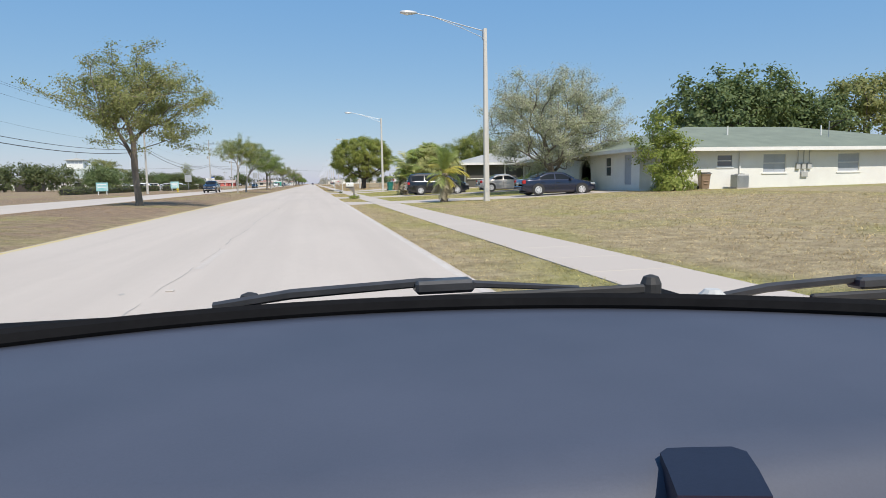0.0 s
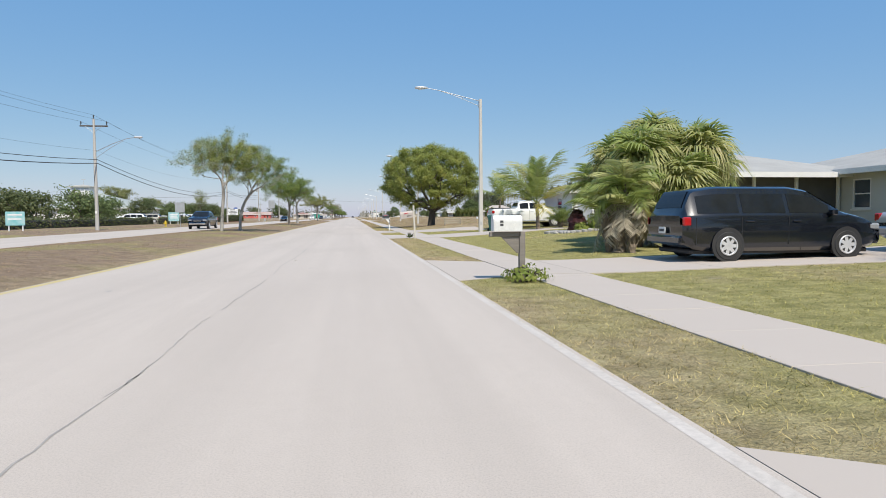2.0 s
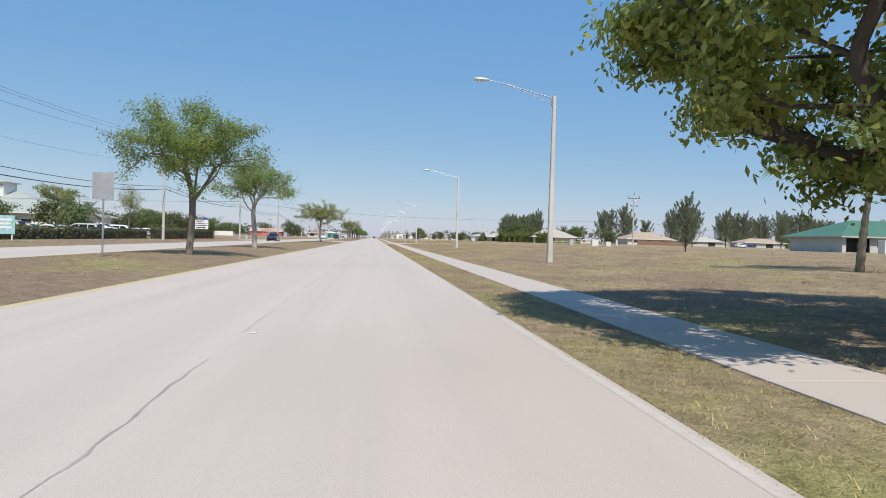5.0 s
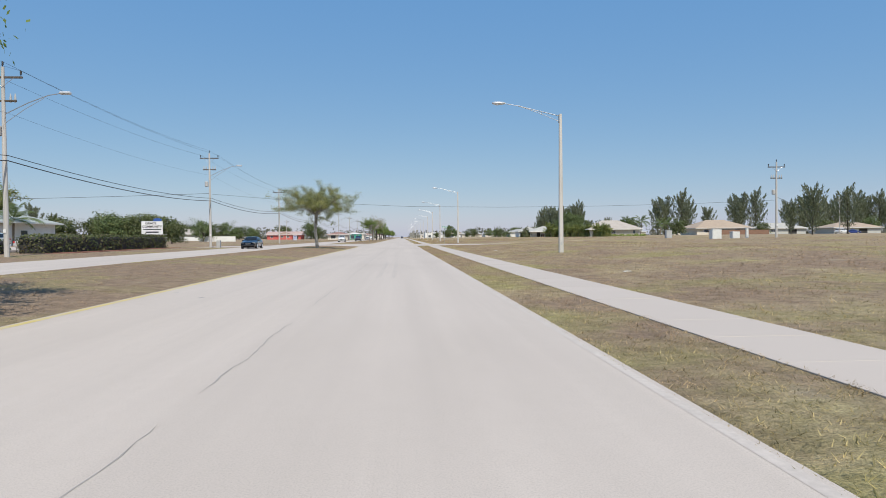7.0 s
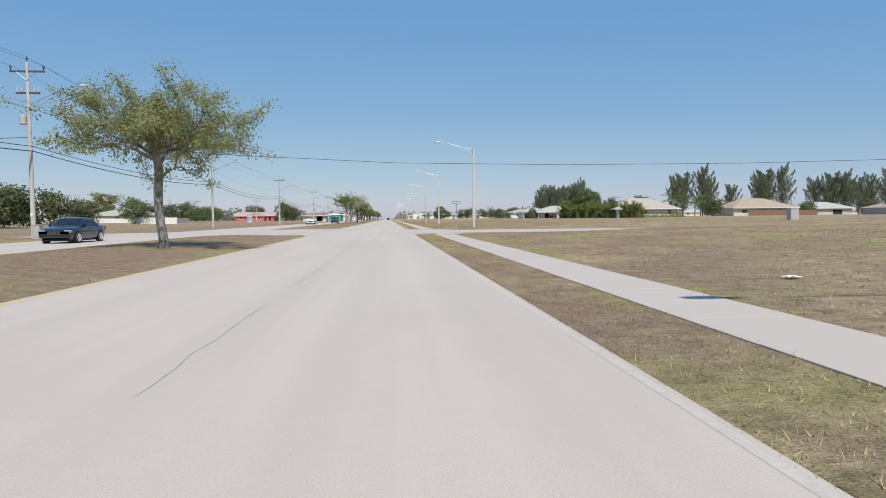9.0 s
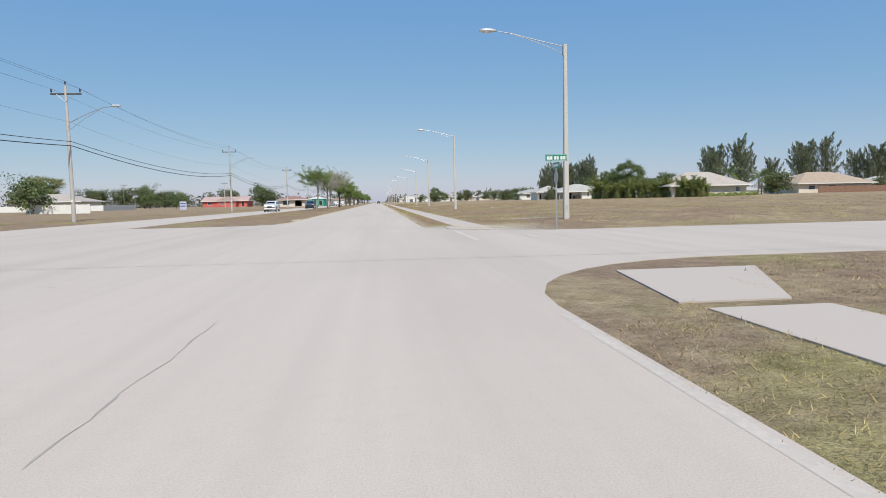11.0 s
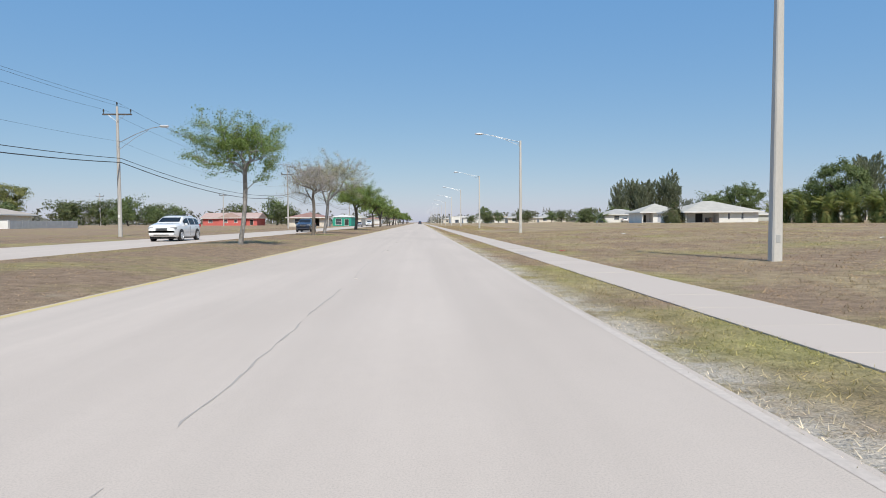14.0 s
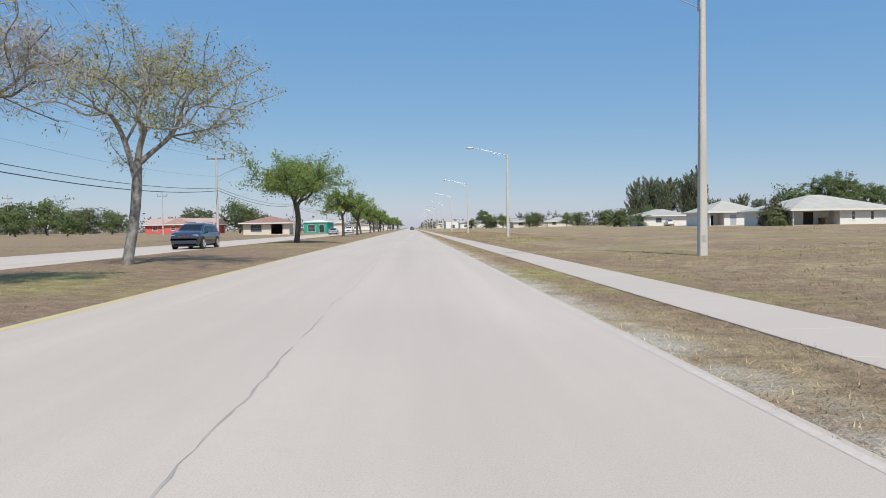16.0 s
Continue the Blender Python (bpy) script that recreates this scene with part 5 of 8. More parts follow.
wire((52.8, 219.8, 6.4), (120, 300, 7), 1.0, 0.025)
wire((-26.1, 222.3, 7.4), (-130, 226, 7.6), 0.8, 0.025)

# ---- houses ----


def split_wall(s, along, fixed, thick, a0, a1, z0, z1, holes):
    """A wall in one piece with openings right through it. along: 'x' or 'y'; holes: (start, width, bottom, top)."""
    us = sorted({a0, a1} | {v for p, w, b, t in holes for v in (p, p + w) if a0 < v < a1})
    zs = sorted({z0, z1} | {v for p, w, b, t in holes for v in (b, t) if z0 < v < z1})

    def solid(i, j):
        if not (0 <= i < len(us) - 1 and 0 <= j < len(zs) - 1):
            return False
        u, z = (us[i] + us[i + 1]) / 2, (zs[j] + zs[j + 1]) / 2
        return not any(p < u < p + w and b < z < t for p, w, b, t in holes)

    verts, faces, index = [], [], {}

    def corner(i, j, d):
        if (i, j, d) not in index:
            index[i, j, d] = len(verts)
            c = fixed + thick * d
            verts.append((us[i], c, zs[j]) if along == "x" else (c, us[i], zs[j]))
        return index[i, j, d]

    for i in range(len(us) - 1):
        for j in range(len(zs) - 1):
            if not solid(i, j):
                continue
            ring = ((i, j), (i + 1, j), (i + 1, j + 1), (i, j + 1))
            for d in (0, 1):
                faces.append(tuple(corner(*q, d) for q in ring))
            for k, (di, dj) in enumerate(((0, -1), (1, 0), (0, 1), (-1, 0))):
                if not solid(i + di, j + dj):
                    q, r = ring[k], ring[(k + 1) % 4]
                    faces.append((corner(*q, 0), corner(*r, 0), corner(*r, 1), corner(*q, 1)))
    s.add(verts, faces)


def window(parent, along, fixed, p, w, z0, z1, outward, kind="window", material=None, mullions=1):
    """A window or door in an opening: frame, panes, sill."""
    d0, d1 = sorted((fixed + outward * 0.03, fixed - outward * 0.06))
    def put(s, a, b, c, d, e0=d0, e1=d1, bev=0.0):
        if along == "x":
            s.box(a, b, e0, e1, c, d, bev)
        else:
            s.box(e0, e1, a, b, c, d, bev)
    fr = Shape()
    f = 0.06
    put(fr, p, p + f, z0, z1)
    put(fr, p + w - f, p + w, z0, z1)
    put(fr, p + f, p + w - f, z1 - f, z1)
    put(fr, p + f, p + w - f, z0, z0 + f)
    if kind == "window":
        put(fr, p + f, p + w - f, (z0 + z1) / 2 - 0.025, (z0 + z1) / 2 + 0.025)
    frame_ob = part(kind, fr, M_TRIM, parent)
    e = sorted((fixed - outward * 0.02, fixed - outward * 0.035))
    n = mullions
    for k in range(n):
        ps = Shape()
        a = p + f + (w - 2 * f) * k / n
        put(ps, a + 0.004, a + (w - 2 * f) / n - 0.004, z0 + f, z1 - f, *e)
        part("pane" if kind == "window" else "panel", ps, material or M_PANE, frame_ob)
    if kind == "window":
        sl = Shape()
        e = sorted((fixed + outward * 0.09, fixed - outward * 0.0))
        put(sl, p - 0.06, p + w + 0.06, z0 - 0.08, z0, *e, 0.01)
        part("sill", sl, M_TRIM, frame_ob)
    return frame_ob


def hip_roof(x0, x1, y0, y1, z, rise, over, gable=False, axis=None):
    """Roof faces and its underside over a rectangle; ridge along the longer side."""
    x0, x1, y0, y1 = x0 - over, x1 + over, y0 - over, y1 + over
    lx, ly = x1 - x0, y1 - y0
    axis = axis or ("x" if lx >= ly else "y")
    s = Shape()
    t = 0.14
    if axis == "x":
        inset = 0 if gable else ly / 2
        r0, r1 = (x0 + inset, (y0 + y1) / 2), (x1 - inset, (y0 + y1) / 2)
    else:
        inset = 0 if gable else lx / 2
        r0, r1 = ((x0 + x1) / 2, y0 + inset), ((x0 + x1) / 2, y1 - inset)
    v = [(x0, y0, z), (x1, y0, z), (x1, y1, z), (x0, y1, z), (*r0, z + rise), (*r1, z + rise)]
    v += [(p[0], p[1], p[2] - t) for p in v[:4]]
    f = [(0, 1, 5, 4), (1, 2, 5), (2, 3, 4, 5), (3, 0, 4)] if axis == "x" else [(0, 1, 4), (1, 2, 5, 4), (2, 3, 5), (3, 0, 4, 5)]
    f += [(0, 6, 7, 1), (1, 7, 8, 2), (2, 8, 9, 3), (3, 9, 6, 0), (6, 9, 8, 7)]
    return s.add(v, f)


def fascia(x0, x1, y0, y1, z, over):
    """A board that runs round the eaves, in one piece."""
    s = Shape()
    for out, zz in ((0.03, z - 0.2), (0.03, z + 0.03), (0.0, z + 0.03), (0.0, z - 0.2)):
        o = over + out
        s.v += [(x0 - o, y0 - o, zz), (x1 + o, y0 - o, zz), (x1 + o, y1 + o, zz), (x0 - o, y1 + o, zz)]
    s.f = [(4 * r + k, 4 * r + (k + 1) % 4, 4 * ((r + 1) % 4) + (k + 1) % 4, 4 * ((r + 1) % 4) + k) for r in range(4) for k in range(4)]
    return s


def house(label, x0, x1, y0, y1, base, wall_h, wall_m, roof_m, rise, openings=(), over=0.6, gable=False, axis=None, trim=None, name="house"):
    """A one-storey house: walls with real openings, roof, fascia. openings: (side, place, width, sill, head, kind)."""
    ob = thing(name, Matrix.Identity(4), label, "house")
    t = 0.2
    z0, z1 = base - 0.3, base + wall_h
    for side in "nsew":
        holes = [(p, w, base + b, base + h) for sd, p, w, b, h, k in openings if sd == side]
        s = Shape()
        if side == "s":
            split_wall(s, "x", y0, t, x0, x1, z0, z1, holes)
        elif side == "n":
            split_wall(s, "x", y1 - t, t, x0, x1, z0, z1, holes)
        elif side == "w":
            split_wall(s, "y", x0, t, y0 + t, y1 - t, z0, z1, holes)
        else:
            split_wall(s, "y", x1 - t, t, y0 + t, y1 - t, z0, z1, holes)
        w = part("wall", s, wall_m, ob)
        for sd, p, wd, b, h, k in openings:
            if sd != side:
                continue
            along = "x" if side in "ns" else "y"
            fixed = {"s": y0, "n": y1, "w": x0, "e": x1}[side]
            out = -1 if side in "sw" else 1
            if k == "open":
                continue
            if k == "recess":
                inner = part("porch_wall", Shape().box(p - 0.1, p + wd, y0 + 2.4, y0 + 2.55, base, z1).box(p + wd, p + wd + 0.15, y0 + t, y0 + 2.55, base, z1), wall_m, ob, "shaded wall at the back of a recessed porch")
                part("porch_floor", Shape().box(p, p + wd, y0 + 0.02, y0 + 2.4, base - 0.015, base + 0.03), M_CONC, ob)
                # no hole here: a near-black sheet paints the doorway's shade on the wall
                part("garage_opening", Shape().box(p + wd * 0.42, p + wd * 0.64, y0 + 2.36, y0 + 2.396, base + 0.03, base + 1.95), M_DARK, inner, "near-black panel for the shade in a doorway")
                continue
            # kind dark: the unlit inside is painted as a near-black panel
            window(w, along, fixed - out * 0.04, p, wd, base + b, base + h, out, "window" if k in ("window", "shutter") else "door", {"door": M_PANELGREY, "shutter": M_PANELGREY, "white": M_TRIM, "dark": M_DARK, "panel": M_PANELGREY}.get(k), 2 if wd > 1.3 else 1)
    # near-black floor: the dimness of the rooms is put into its colour
    part("floor", Shape().box(x0 + t, x1 - t, y0 + t, y1 - t, base - 0.2, base - 0.02), M_DARK, ob)
    part("roof", hip_roof(x0, x1, y0, y1, z1 + 0.02, rise, over, gable, axis), roof_m, ob)
    part("fascia", fascia(x0, x1, y0, y1, z1, over), trim or M_TRIM, ob)
    if gable:
        g = Shape()
        if (axis or ("x" if x1 - x0 >= y1 - y0 else "y")) == "x":
            for x in (x0, x1 - t):
                g.prism([(y0, z1), (y1, z1), ((y0 + y1) / 2, z1 + rise * 0.94)], "x", x, x + t)
        else:
            for y in (y0, y1 - t):
                g.prism([(x0, z1), (x1, z1), ((x0 + x1) / 2, z1 + rise * 0.94)], "y", y, y + t)
        part("gable", g, wall_m, ob)
    return ob


B1 = 0.42
h1 = house("white stucco house with a grey-green shingle hip roof", 20.0, 46.0, 36.0, 52.5, B1, 2.55, M_WHITEWALL, M_GREENROOF, 2.0,
           [("s", 25.3, 1.15, 1.35, 2.15, "window"), ("s", 28.6, 1.75, 0.95, 2.2, "shutter"), ("s", 34.2, 1.75, 0.95, 2.2, "shutter"), ("s", 39.5, 1.75, 0.95, 2.2, "shutter"),
            ("w", 37.0, 1.0, 0.3, 2.3, "panel"), ("w", 39.8, 0.85, 0.9, 2.2, "window"), ("w", 43.0, 2.0, 0.0, 2.1, "open"), ("w", 50.2, 0.9, 0.7, 2.2, "window")], over=0.75)
arch = Shape()
pts = [(43.0 + 1.0 - 1.05 * math.cos(a), B1 + 1.15 + 0.98 * math.sin(a)) for a in [math.pi * i / 12 for i in range(13)]]
for i in range(12):
    (ya, za), (yb, zb) = pts[i], pts[i + 1]
    arch.prism([(ya, za), (yb, zb), (yb, B1 + 2.14), (ya, B1 + 2.14)], "x", 20.0, 20.18)
part("entry_arch", arch, M_WHITEWALL, h1)
for x, y in ((29, 40.2), (36, 39.5)):
    part("roof_vent", Shape().tube([(x, y, 4.0), (x, y, 4.7)], 0.05, 8), M_TRIM, h1, "white plumbing vent pipe")
for k in range(3):
    mt = part("electric_meter", Shape().box(31.0 + k * 0.42, 31.3 + k * 0.42, 35.86, 36.0, B1 + 1.15, B1 + 1.55, 0.02), M_GREYTRIM, h1, "grey electricity meter box")
    part("conduit", Shape().tube([(31.15 + k * 0.42, 35.93, B1 + 1.5), (31.15 + k * 0.42, 35.93, B1 + 2.5)], 0.03, 6), M_GREYTRIM, mt)
part("junction_box", Shape().box(31.4, 31.9, 35.88, 36.0, B1 + 0.65, B1 + 1.0, 0.02), M_GREYTRIM, h1)
part("downpipe", Shape().tube([(26.9, 35.94, B1), (26.9, 35.94, B1 + 2.3)], 0.06, 8), M_TRIM, h1, "white downpipe")
dish = part("satellite_dish", Shape().lathe([(0.02, 0.0), (0.2, 0.03), (0.32, 0.1), (0.34, 0.12), (0.3, 0.09), (0.02, 0.03)], 18), M_GREYTRIM, h1, "grey satellite dish on the roof edge")
dish.matrix_basis = Matrix.Translation((43.0, 35.8, B1 + 3.1)) @ pose(0, 0, 0, 70, 0, 20)
part("dish_mast", Shape().tube([(43.0, 35.9, B1 + 2.6), (43.0, 35.9, B1 + 3.1)], 0.025, 6), M_GALV, h1)
wire((36.2, 39.0, 4.9), (60, 30, 9.5), 0.6, 0.012, label="thin service wire to the house")
part("mast", Shape().tube([(36.2, 39.0, 3.4), (36.2, 39.0, 4.95)], 0.03, 6), M_GALV, h1)

house("pale grey house with a white tile roof and screened porch", 22.0, 34.5, 57.0, 70.0, 0.5, 2.6, M_GREYWALL, M_WHITEROOF, 1.75,
      [("w", 58.6, 0.9, 1.0, 2.2, "window"), ("w", 61.6, 1.0, 0.9, 2.2, "window"), ("w", 66.0, 0.9, 1.1, 2.2, "window"), ("s", 24, 1.2, 0.9, 2.2, "window")], over=0.7)


def porch(x0, x1, y0, y1, base, h):
    """The screened porch in front: posts, rail, screens, slab and its own low roof."""
    ob = thing("porch", Matrix.Identity(4), "white-roofed screened porch with slim white posts", "porch")
    part("floor", Shape().box(x0, x1, y0, y1, base - 0.25, base + 0.04, 0.02), M_CONC, ob)
    for i in range(4):
        x = x0 + 0.06 + (x1 - x0 - 0.12) * i / 3
        part("post", Shape().box(x - 0.06, x + 0.06, y0, y0 + 0.12, base + 0.04, base + h, 0.01), M_TRIM, ob)
    # wall of lap siding toward the road, with two framed screened bays
    bays = [(y1 - 2.76, y1 - 0.84), (y0 + 0.5, y1 - 3.5)]
    edges = [y1, bays[0][1], bays[0][0], bays[1][1], bays[1][0], y0]
    for a, b in ((edges[1], edges[0]), (edges[3], edges[2]), (edges[5], edges[4])):
        board = Shape()
        z = base + 0.04
        while z < base + h - 0.02:
            top = min(z + 0.15, base + h)
            board.prism([(x0 - 0.018, z), (x0 - 0.004, top), (x0 + 0.12, top), (x0 + 0.12, z)], "y", a, b)
            z += 0.15
        part("siding", board, M_CREAMWALL, ob)
    for a, b in bays:
        part("lintel", Shape().box(x0, x0 + 0.12, a, b, base + 2.12, base + h), M_CREAMWALL, ob)
        part("bay_screen", Shape().box(x0 + 0.06, x0 + 0.08, a, b, base + 0.04, base + 2.12), M_SCREEN, ob, "dark insect screen")
        part("bay_frame", Shape().box(x0 - 0.03, x0 + 0.05, a - 0.1, a, base + 0.04, base + 2.22).box(x0 - 0.03, x0 + 0.05, b, b + 0.1, base + 0.04, base + 2.22).box(x0 - 0.03, x0 + 0.05, a, b, base + 2.12, base + 2.22), M_TRIM, ob, "white painted frame")
    part("rail", Shape().box(x0 + 0.12, x1, y0 + 0.03, y0 + 0.09, base + 0.85, base + 0.93), M_TRIM, ob)
    part("screen", Shape().box(x0 + 0.12, x1, y0 + 0.13, y0 + 0.15, base + 0.05, base + h), M_SCREEN, ob)
    part("roof", hip_roof(x0, x1 + 1.0, y0, y1, base + h + 0.05, 1.15, 0.6), M_WHITEROOF, ob)
    part("fascia", fascia(x0, x1 + 1.0, y0, y1, base + h + 0.03, 0.6), M_TRIM, ob)
    return ob


porch(15.6, 21.9, 63.2, 71.2, 0.5, 2.45)
house("low white house with a broad overhanging roof", 17.0, 32.0, 84.6, 91.5, 0.5, 2.6, M_WHITEWALL, M_WHITEROOF, 1.0,
      [("s", 17.4, 1.3, 0.0, 2.2, "panel"), ("s", 21.5, 1.6, 0.9, 2.1, "window"), ("s", 26.5, 1.6, 0.9, 2.1, "window"), ("w", 87, 1.2, 0.9, 2.1, "window")], over=0.5)


def carport(x0, x1, y0, y1, base, h):
    ob = thing("carport", Matrix.Identity(4), "flat white carport roof on slim posts", "carport")
    part("roof", Shape().box(x0, x1, y0, y1, base + h, base + h + 0.22, 0.03), M_TRIM, ob)
    for x, y in ((x0 + 0.15, y0 + 0.15), (x1 - 0.15, y0 + 0.15), ((x0 + x1) / 2, y0 + 0.15)):
        part("post", Shape().box(x - 0.06, x + 0.06, y - 0.06, y + 0.06, base - 0.2, base + h, 0.01), M_TRIM, ob)
    part("floor", Shape().box(x0, x1, y0, y1, base - 0.3, base - 0.05), M_CONC, ob)
    part("cabinet", Shape().box(x0 + 1.0, x0 + 2.2, y1 - 0.7, y1 - 0.05, base - 0.04, base + 1.3, 0.03), M_DARK, ob)
    return ob


carport(19.2, 28.0, 79.6, 84.0, 0.5, 2.45)
G0 = height(85, 190)
house("long low building with a green metal roof and open bays", 75.5, 103.0, 190.0, 203.0, G0, 2.6, M_GREYWALL, M_METALGREEN, 2.9,
      [("s", 76.2, 4.2, 0.0, 2.3, "open"), ("s", 81.6, 1.4, 0.8, 2.1, "window"), ("s", 84.5, 7.0, 0.0, 2.3, "open"), ("s", 94.0, 1.8, 0.9, 2.1, "window"), ("s", 98.5, 1.0, 0.9, 2.1, "window")], over=0.9, trim=M_GREYTRIM, name="building")
G0 = height(75, 350)
house("cream house with a tan-grey hip roof", 64.8, 82.0, 347.0, 358.5, G0, 2.5, M_CREAMWALL, M_TAUPEROOF, 3.1, [("s", 72, 1.5, 0.9, 2.1, "window"), ("s", 79.5, 1.0, 0.9, 2.1, "window")], over=1.0)
G0 = height(130, 382)
house("cream house with a tan shingle hip roof", 119.0, 141.5, 382.0, 397.0, G0, 2.7, M_CREAMWALL, M_TANROOF, 3.4, [("s", 122, 2, 0.9, 2.1, "window"), ("s", 128, 2.4, 0, 2.1, "dark"), ("s", 135, 2, 0.9, 2.1, "window")], over=1.0)
house("grey-roofed low house beyond the field", 158.0, 178.0, 402.0, 414.0, G0, 2.6, M_GREYWALL, M_GREYROOF, 2.4, [("s", 162, 2, 0.9, 2.1, "window"), ("s", 170, 4, 0.0, 2.1, "dark")], over=0.9)
house("wide low house with a pale tan roof", 184.0, 205.0, 392.0, 404.0, G0, 2.6, M_GREYWALL, M_TANROOF, 2.2, [("s", 188, 2, 0.9, 2.1, "window"), ("s", 195, 4, 0.0, 2.1, "dark")], over=0.9)
G0 = height(65, 405)
house("white house with a pale grey roof and open garage", 55.8, 71.4, 404.5, 418.0, G0, 2.3, M_WHITEWALL, M_GREYROOF, 2.4, [("s", 56.0, 7.0, 0.0, 2.2, "recess"), ("s", 64.8, 0.55, 0.7, 2.0, "window"), ("s", 67.7, 0.55, 0.7, 2.0, "window")], over=0.8)
house("white house with a pale shingle gable", 55.6, 65.6, 430.0, 440.0, G0, 2.6, M_WHITEWALL, M_GREYROOF, 2.3, [("s", 55.8, 2.6, 0.0, 2.4, "recess"), ("s", 59.5, 1.3, 0.0, 2.1, "panel"), ("s", 62.4, 0.8, 0.9, 2.1, "window")], over=0.7)
house("small white house with a white roof", 58.0, 70.0, 470.0, 480.0, G0, 2.6, M_WHITEWALL, M_WHITEROOF, 1.7, [("s", 61.0, 1.6, 0.8, 2.1, "window"), ("s", 66, 3.0, 0.0, 2.1, "white")], over=0.7)
house("long white commercial building down the road", 21.0, 38.0, 700.0, 725.0, 0.3, 4.6, M_WHITEWALL, M_TRIM, 0.3, [("s", 24, 2.5, 0.3, 2.4, "window"), ("s", 31, 3, 0.3, 2.4, "window")], over=0.1, name="building")
house("coral red stucco house with a long pale pink roof", -76.5, -57.5, 500.0, 512.0, 0.5, 2.6, M_REDWALL, M_PINKROOF, 1.9, [("s", -74.5, 1.5, 0.9, 2.0, "window"), ("s", -60, 1.2, 0.0, 2.0, "dark")], over=0.7, gable=True, axis="x")
house("gabled front wing of the coral red house", -69.5, -61.5, 496.0, 499.9, 0.5, 2.6, M_REDWALL, M_PINKROOF, 1.9, [("s", -67.8, 1.2, 0.9, 2.0, "window"), ("s", -64.4, 1.2, 0.9, 2.0, "window")], over=0.5, gable=True, axis="y")
house("cream building with a terracotta roof", -37.0, -27.0, 455.0, 467.0, 0.25, 2.5, M_CREAMWALL, M_REDROOF, 1.5, [("s", -35.5, 2.5, 0.5, 2.2, "window"), ("s", -31, 2.5, 0.0, 2.2, "open")], over=0.9, name="building")
house("teal green shop building with a white band", -29.0, -22.8, 486.0, 500.0, 0.2, 3.0, M_TEALWALL, M_TRIM, 0.6, [("s", -28, 2.0, 0.3, 2.3, "window"), ("s", -25, 1.4, 0.0, 2.2, "dark")], over=0.2, name="building")
house("cream shop with a pale awning roof", -24.5, -22.6, 520.0, 540.0, 0.2, 3.0, M_CREAMWALL, M_GREYROOF, 1.0, [], over=0.5, name="building")
house("low house with a pale roof behind a white wall", -100.0, -81.5, 396.0, 410.0, 0.6, 2.6, M_CREAMWALL, M_TAUPEROOF, 2.2, [("s", -92, 1.5, 0.9, 2.1, "window")], over=0.8)
church = house("white assembly building with a green-grey hip roof", -92.0, -60.0, 222.0, 248.0, 0.45, 3.6, M_WHITEWALL, M_CHURCHROOF, 4.6, [("s", -88, 2, 0.8, 2.4, "window"), ("s", -82, 2, 0.8, 2.4, "window"), ("s", -74, 3.0, 0, 2.4, "dark"), ("s", -66, 2, 0.8, 2.4, "window"), ("e", 228, 2, 0.8, 2.4, "window"), ("e", 238, 2, 0.8, 2.4, "window")], over=1.0, name="building")
cup = part("cupola", Shape().box(-79.0, -74.0, 231, 236, 6.5, 10.2, 0.05), M_WHITEWALL, church, "square white cupola")
for k in range(4):
    part("louvre", Shape().box(-78.7 + k * 1.18, -77.7 + k * 1.18, 230.95, 230.99, 9.0, 9.8), M_PANELGREY, cup, "grey louvred opening")
part("cupola_roof", hip_roof(-79.0, -74.0, 231, 236, 10.3, 0.7, 0.6), M_GREYROOF, church)
part("weather_vane", Shape().tube([(-76.5, 233.5, 10.9), (-76.5, 233.5, 12.4)], 0.04, 5).box(-77.1, -75.9, 233.47, 233.53, 12.3, 12.42), M_GREYTRIM, church)
rng = random.Random(77)
for k in range(12):
    x, y = rng.uniform(14, 40), 600 + k * 55
    house("distant low pale building along the road", x, x + rng.uniform(10, 18), y, y + 14, 0.3, rng.uniform(2.8, 4.0), rng.choice([M_WHITEWALL, M_CREAMWALL]), rng.choice([M_GREYROOF, M_TANROOF, M_WHITEROOF]), 1.6, [("s", x + 2, 2, 0.8, 2.2, "window")], name="building")["group"] = "distant buildings"
for k in range(10):
    x, y = rng.uniform(-52, -34), 560 + k * 60
    house("distant low pale building along the road", x, x + rng.uniform(9, 13), y, y + 14, 0.3, rng.uniform(2.8, 3.6), rng.choice([M_WHITEWALL, M_CREAMWALL]), rng.choice([M_GREYROOF, M_REDROOF, M_WHITEROOF]), 1.6, [("s", x + 2, 2, 0.8, 2.2, "window")], name="building")["group"] = "distant buildings"
for k in range(14):
    x, y = 40 + k * 21 + rng.uniform(-5, 5), 520 + rng.uniform(0, 90)
    house("distant low house on the horizon", x, x + 14, y, y + 10, height(x, y), 2.4, rng.choice([M_WHITEWALL, M_CREAMWALL, M_GREYWALL]), rng.choice([M_GREYROOF, M_WHITEROOF]), 2.0, [("s", x + 2, 2, 0.8, 2.2, "window")])["group"] = "houses on the horizon"


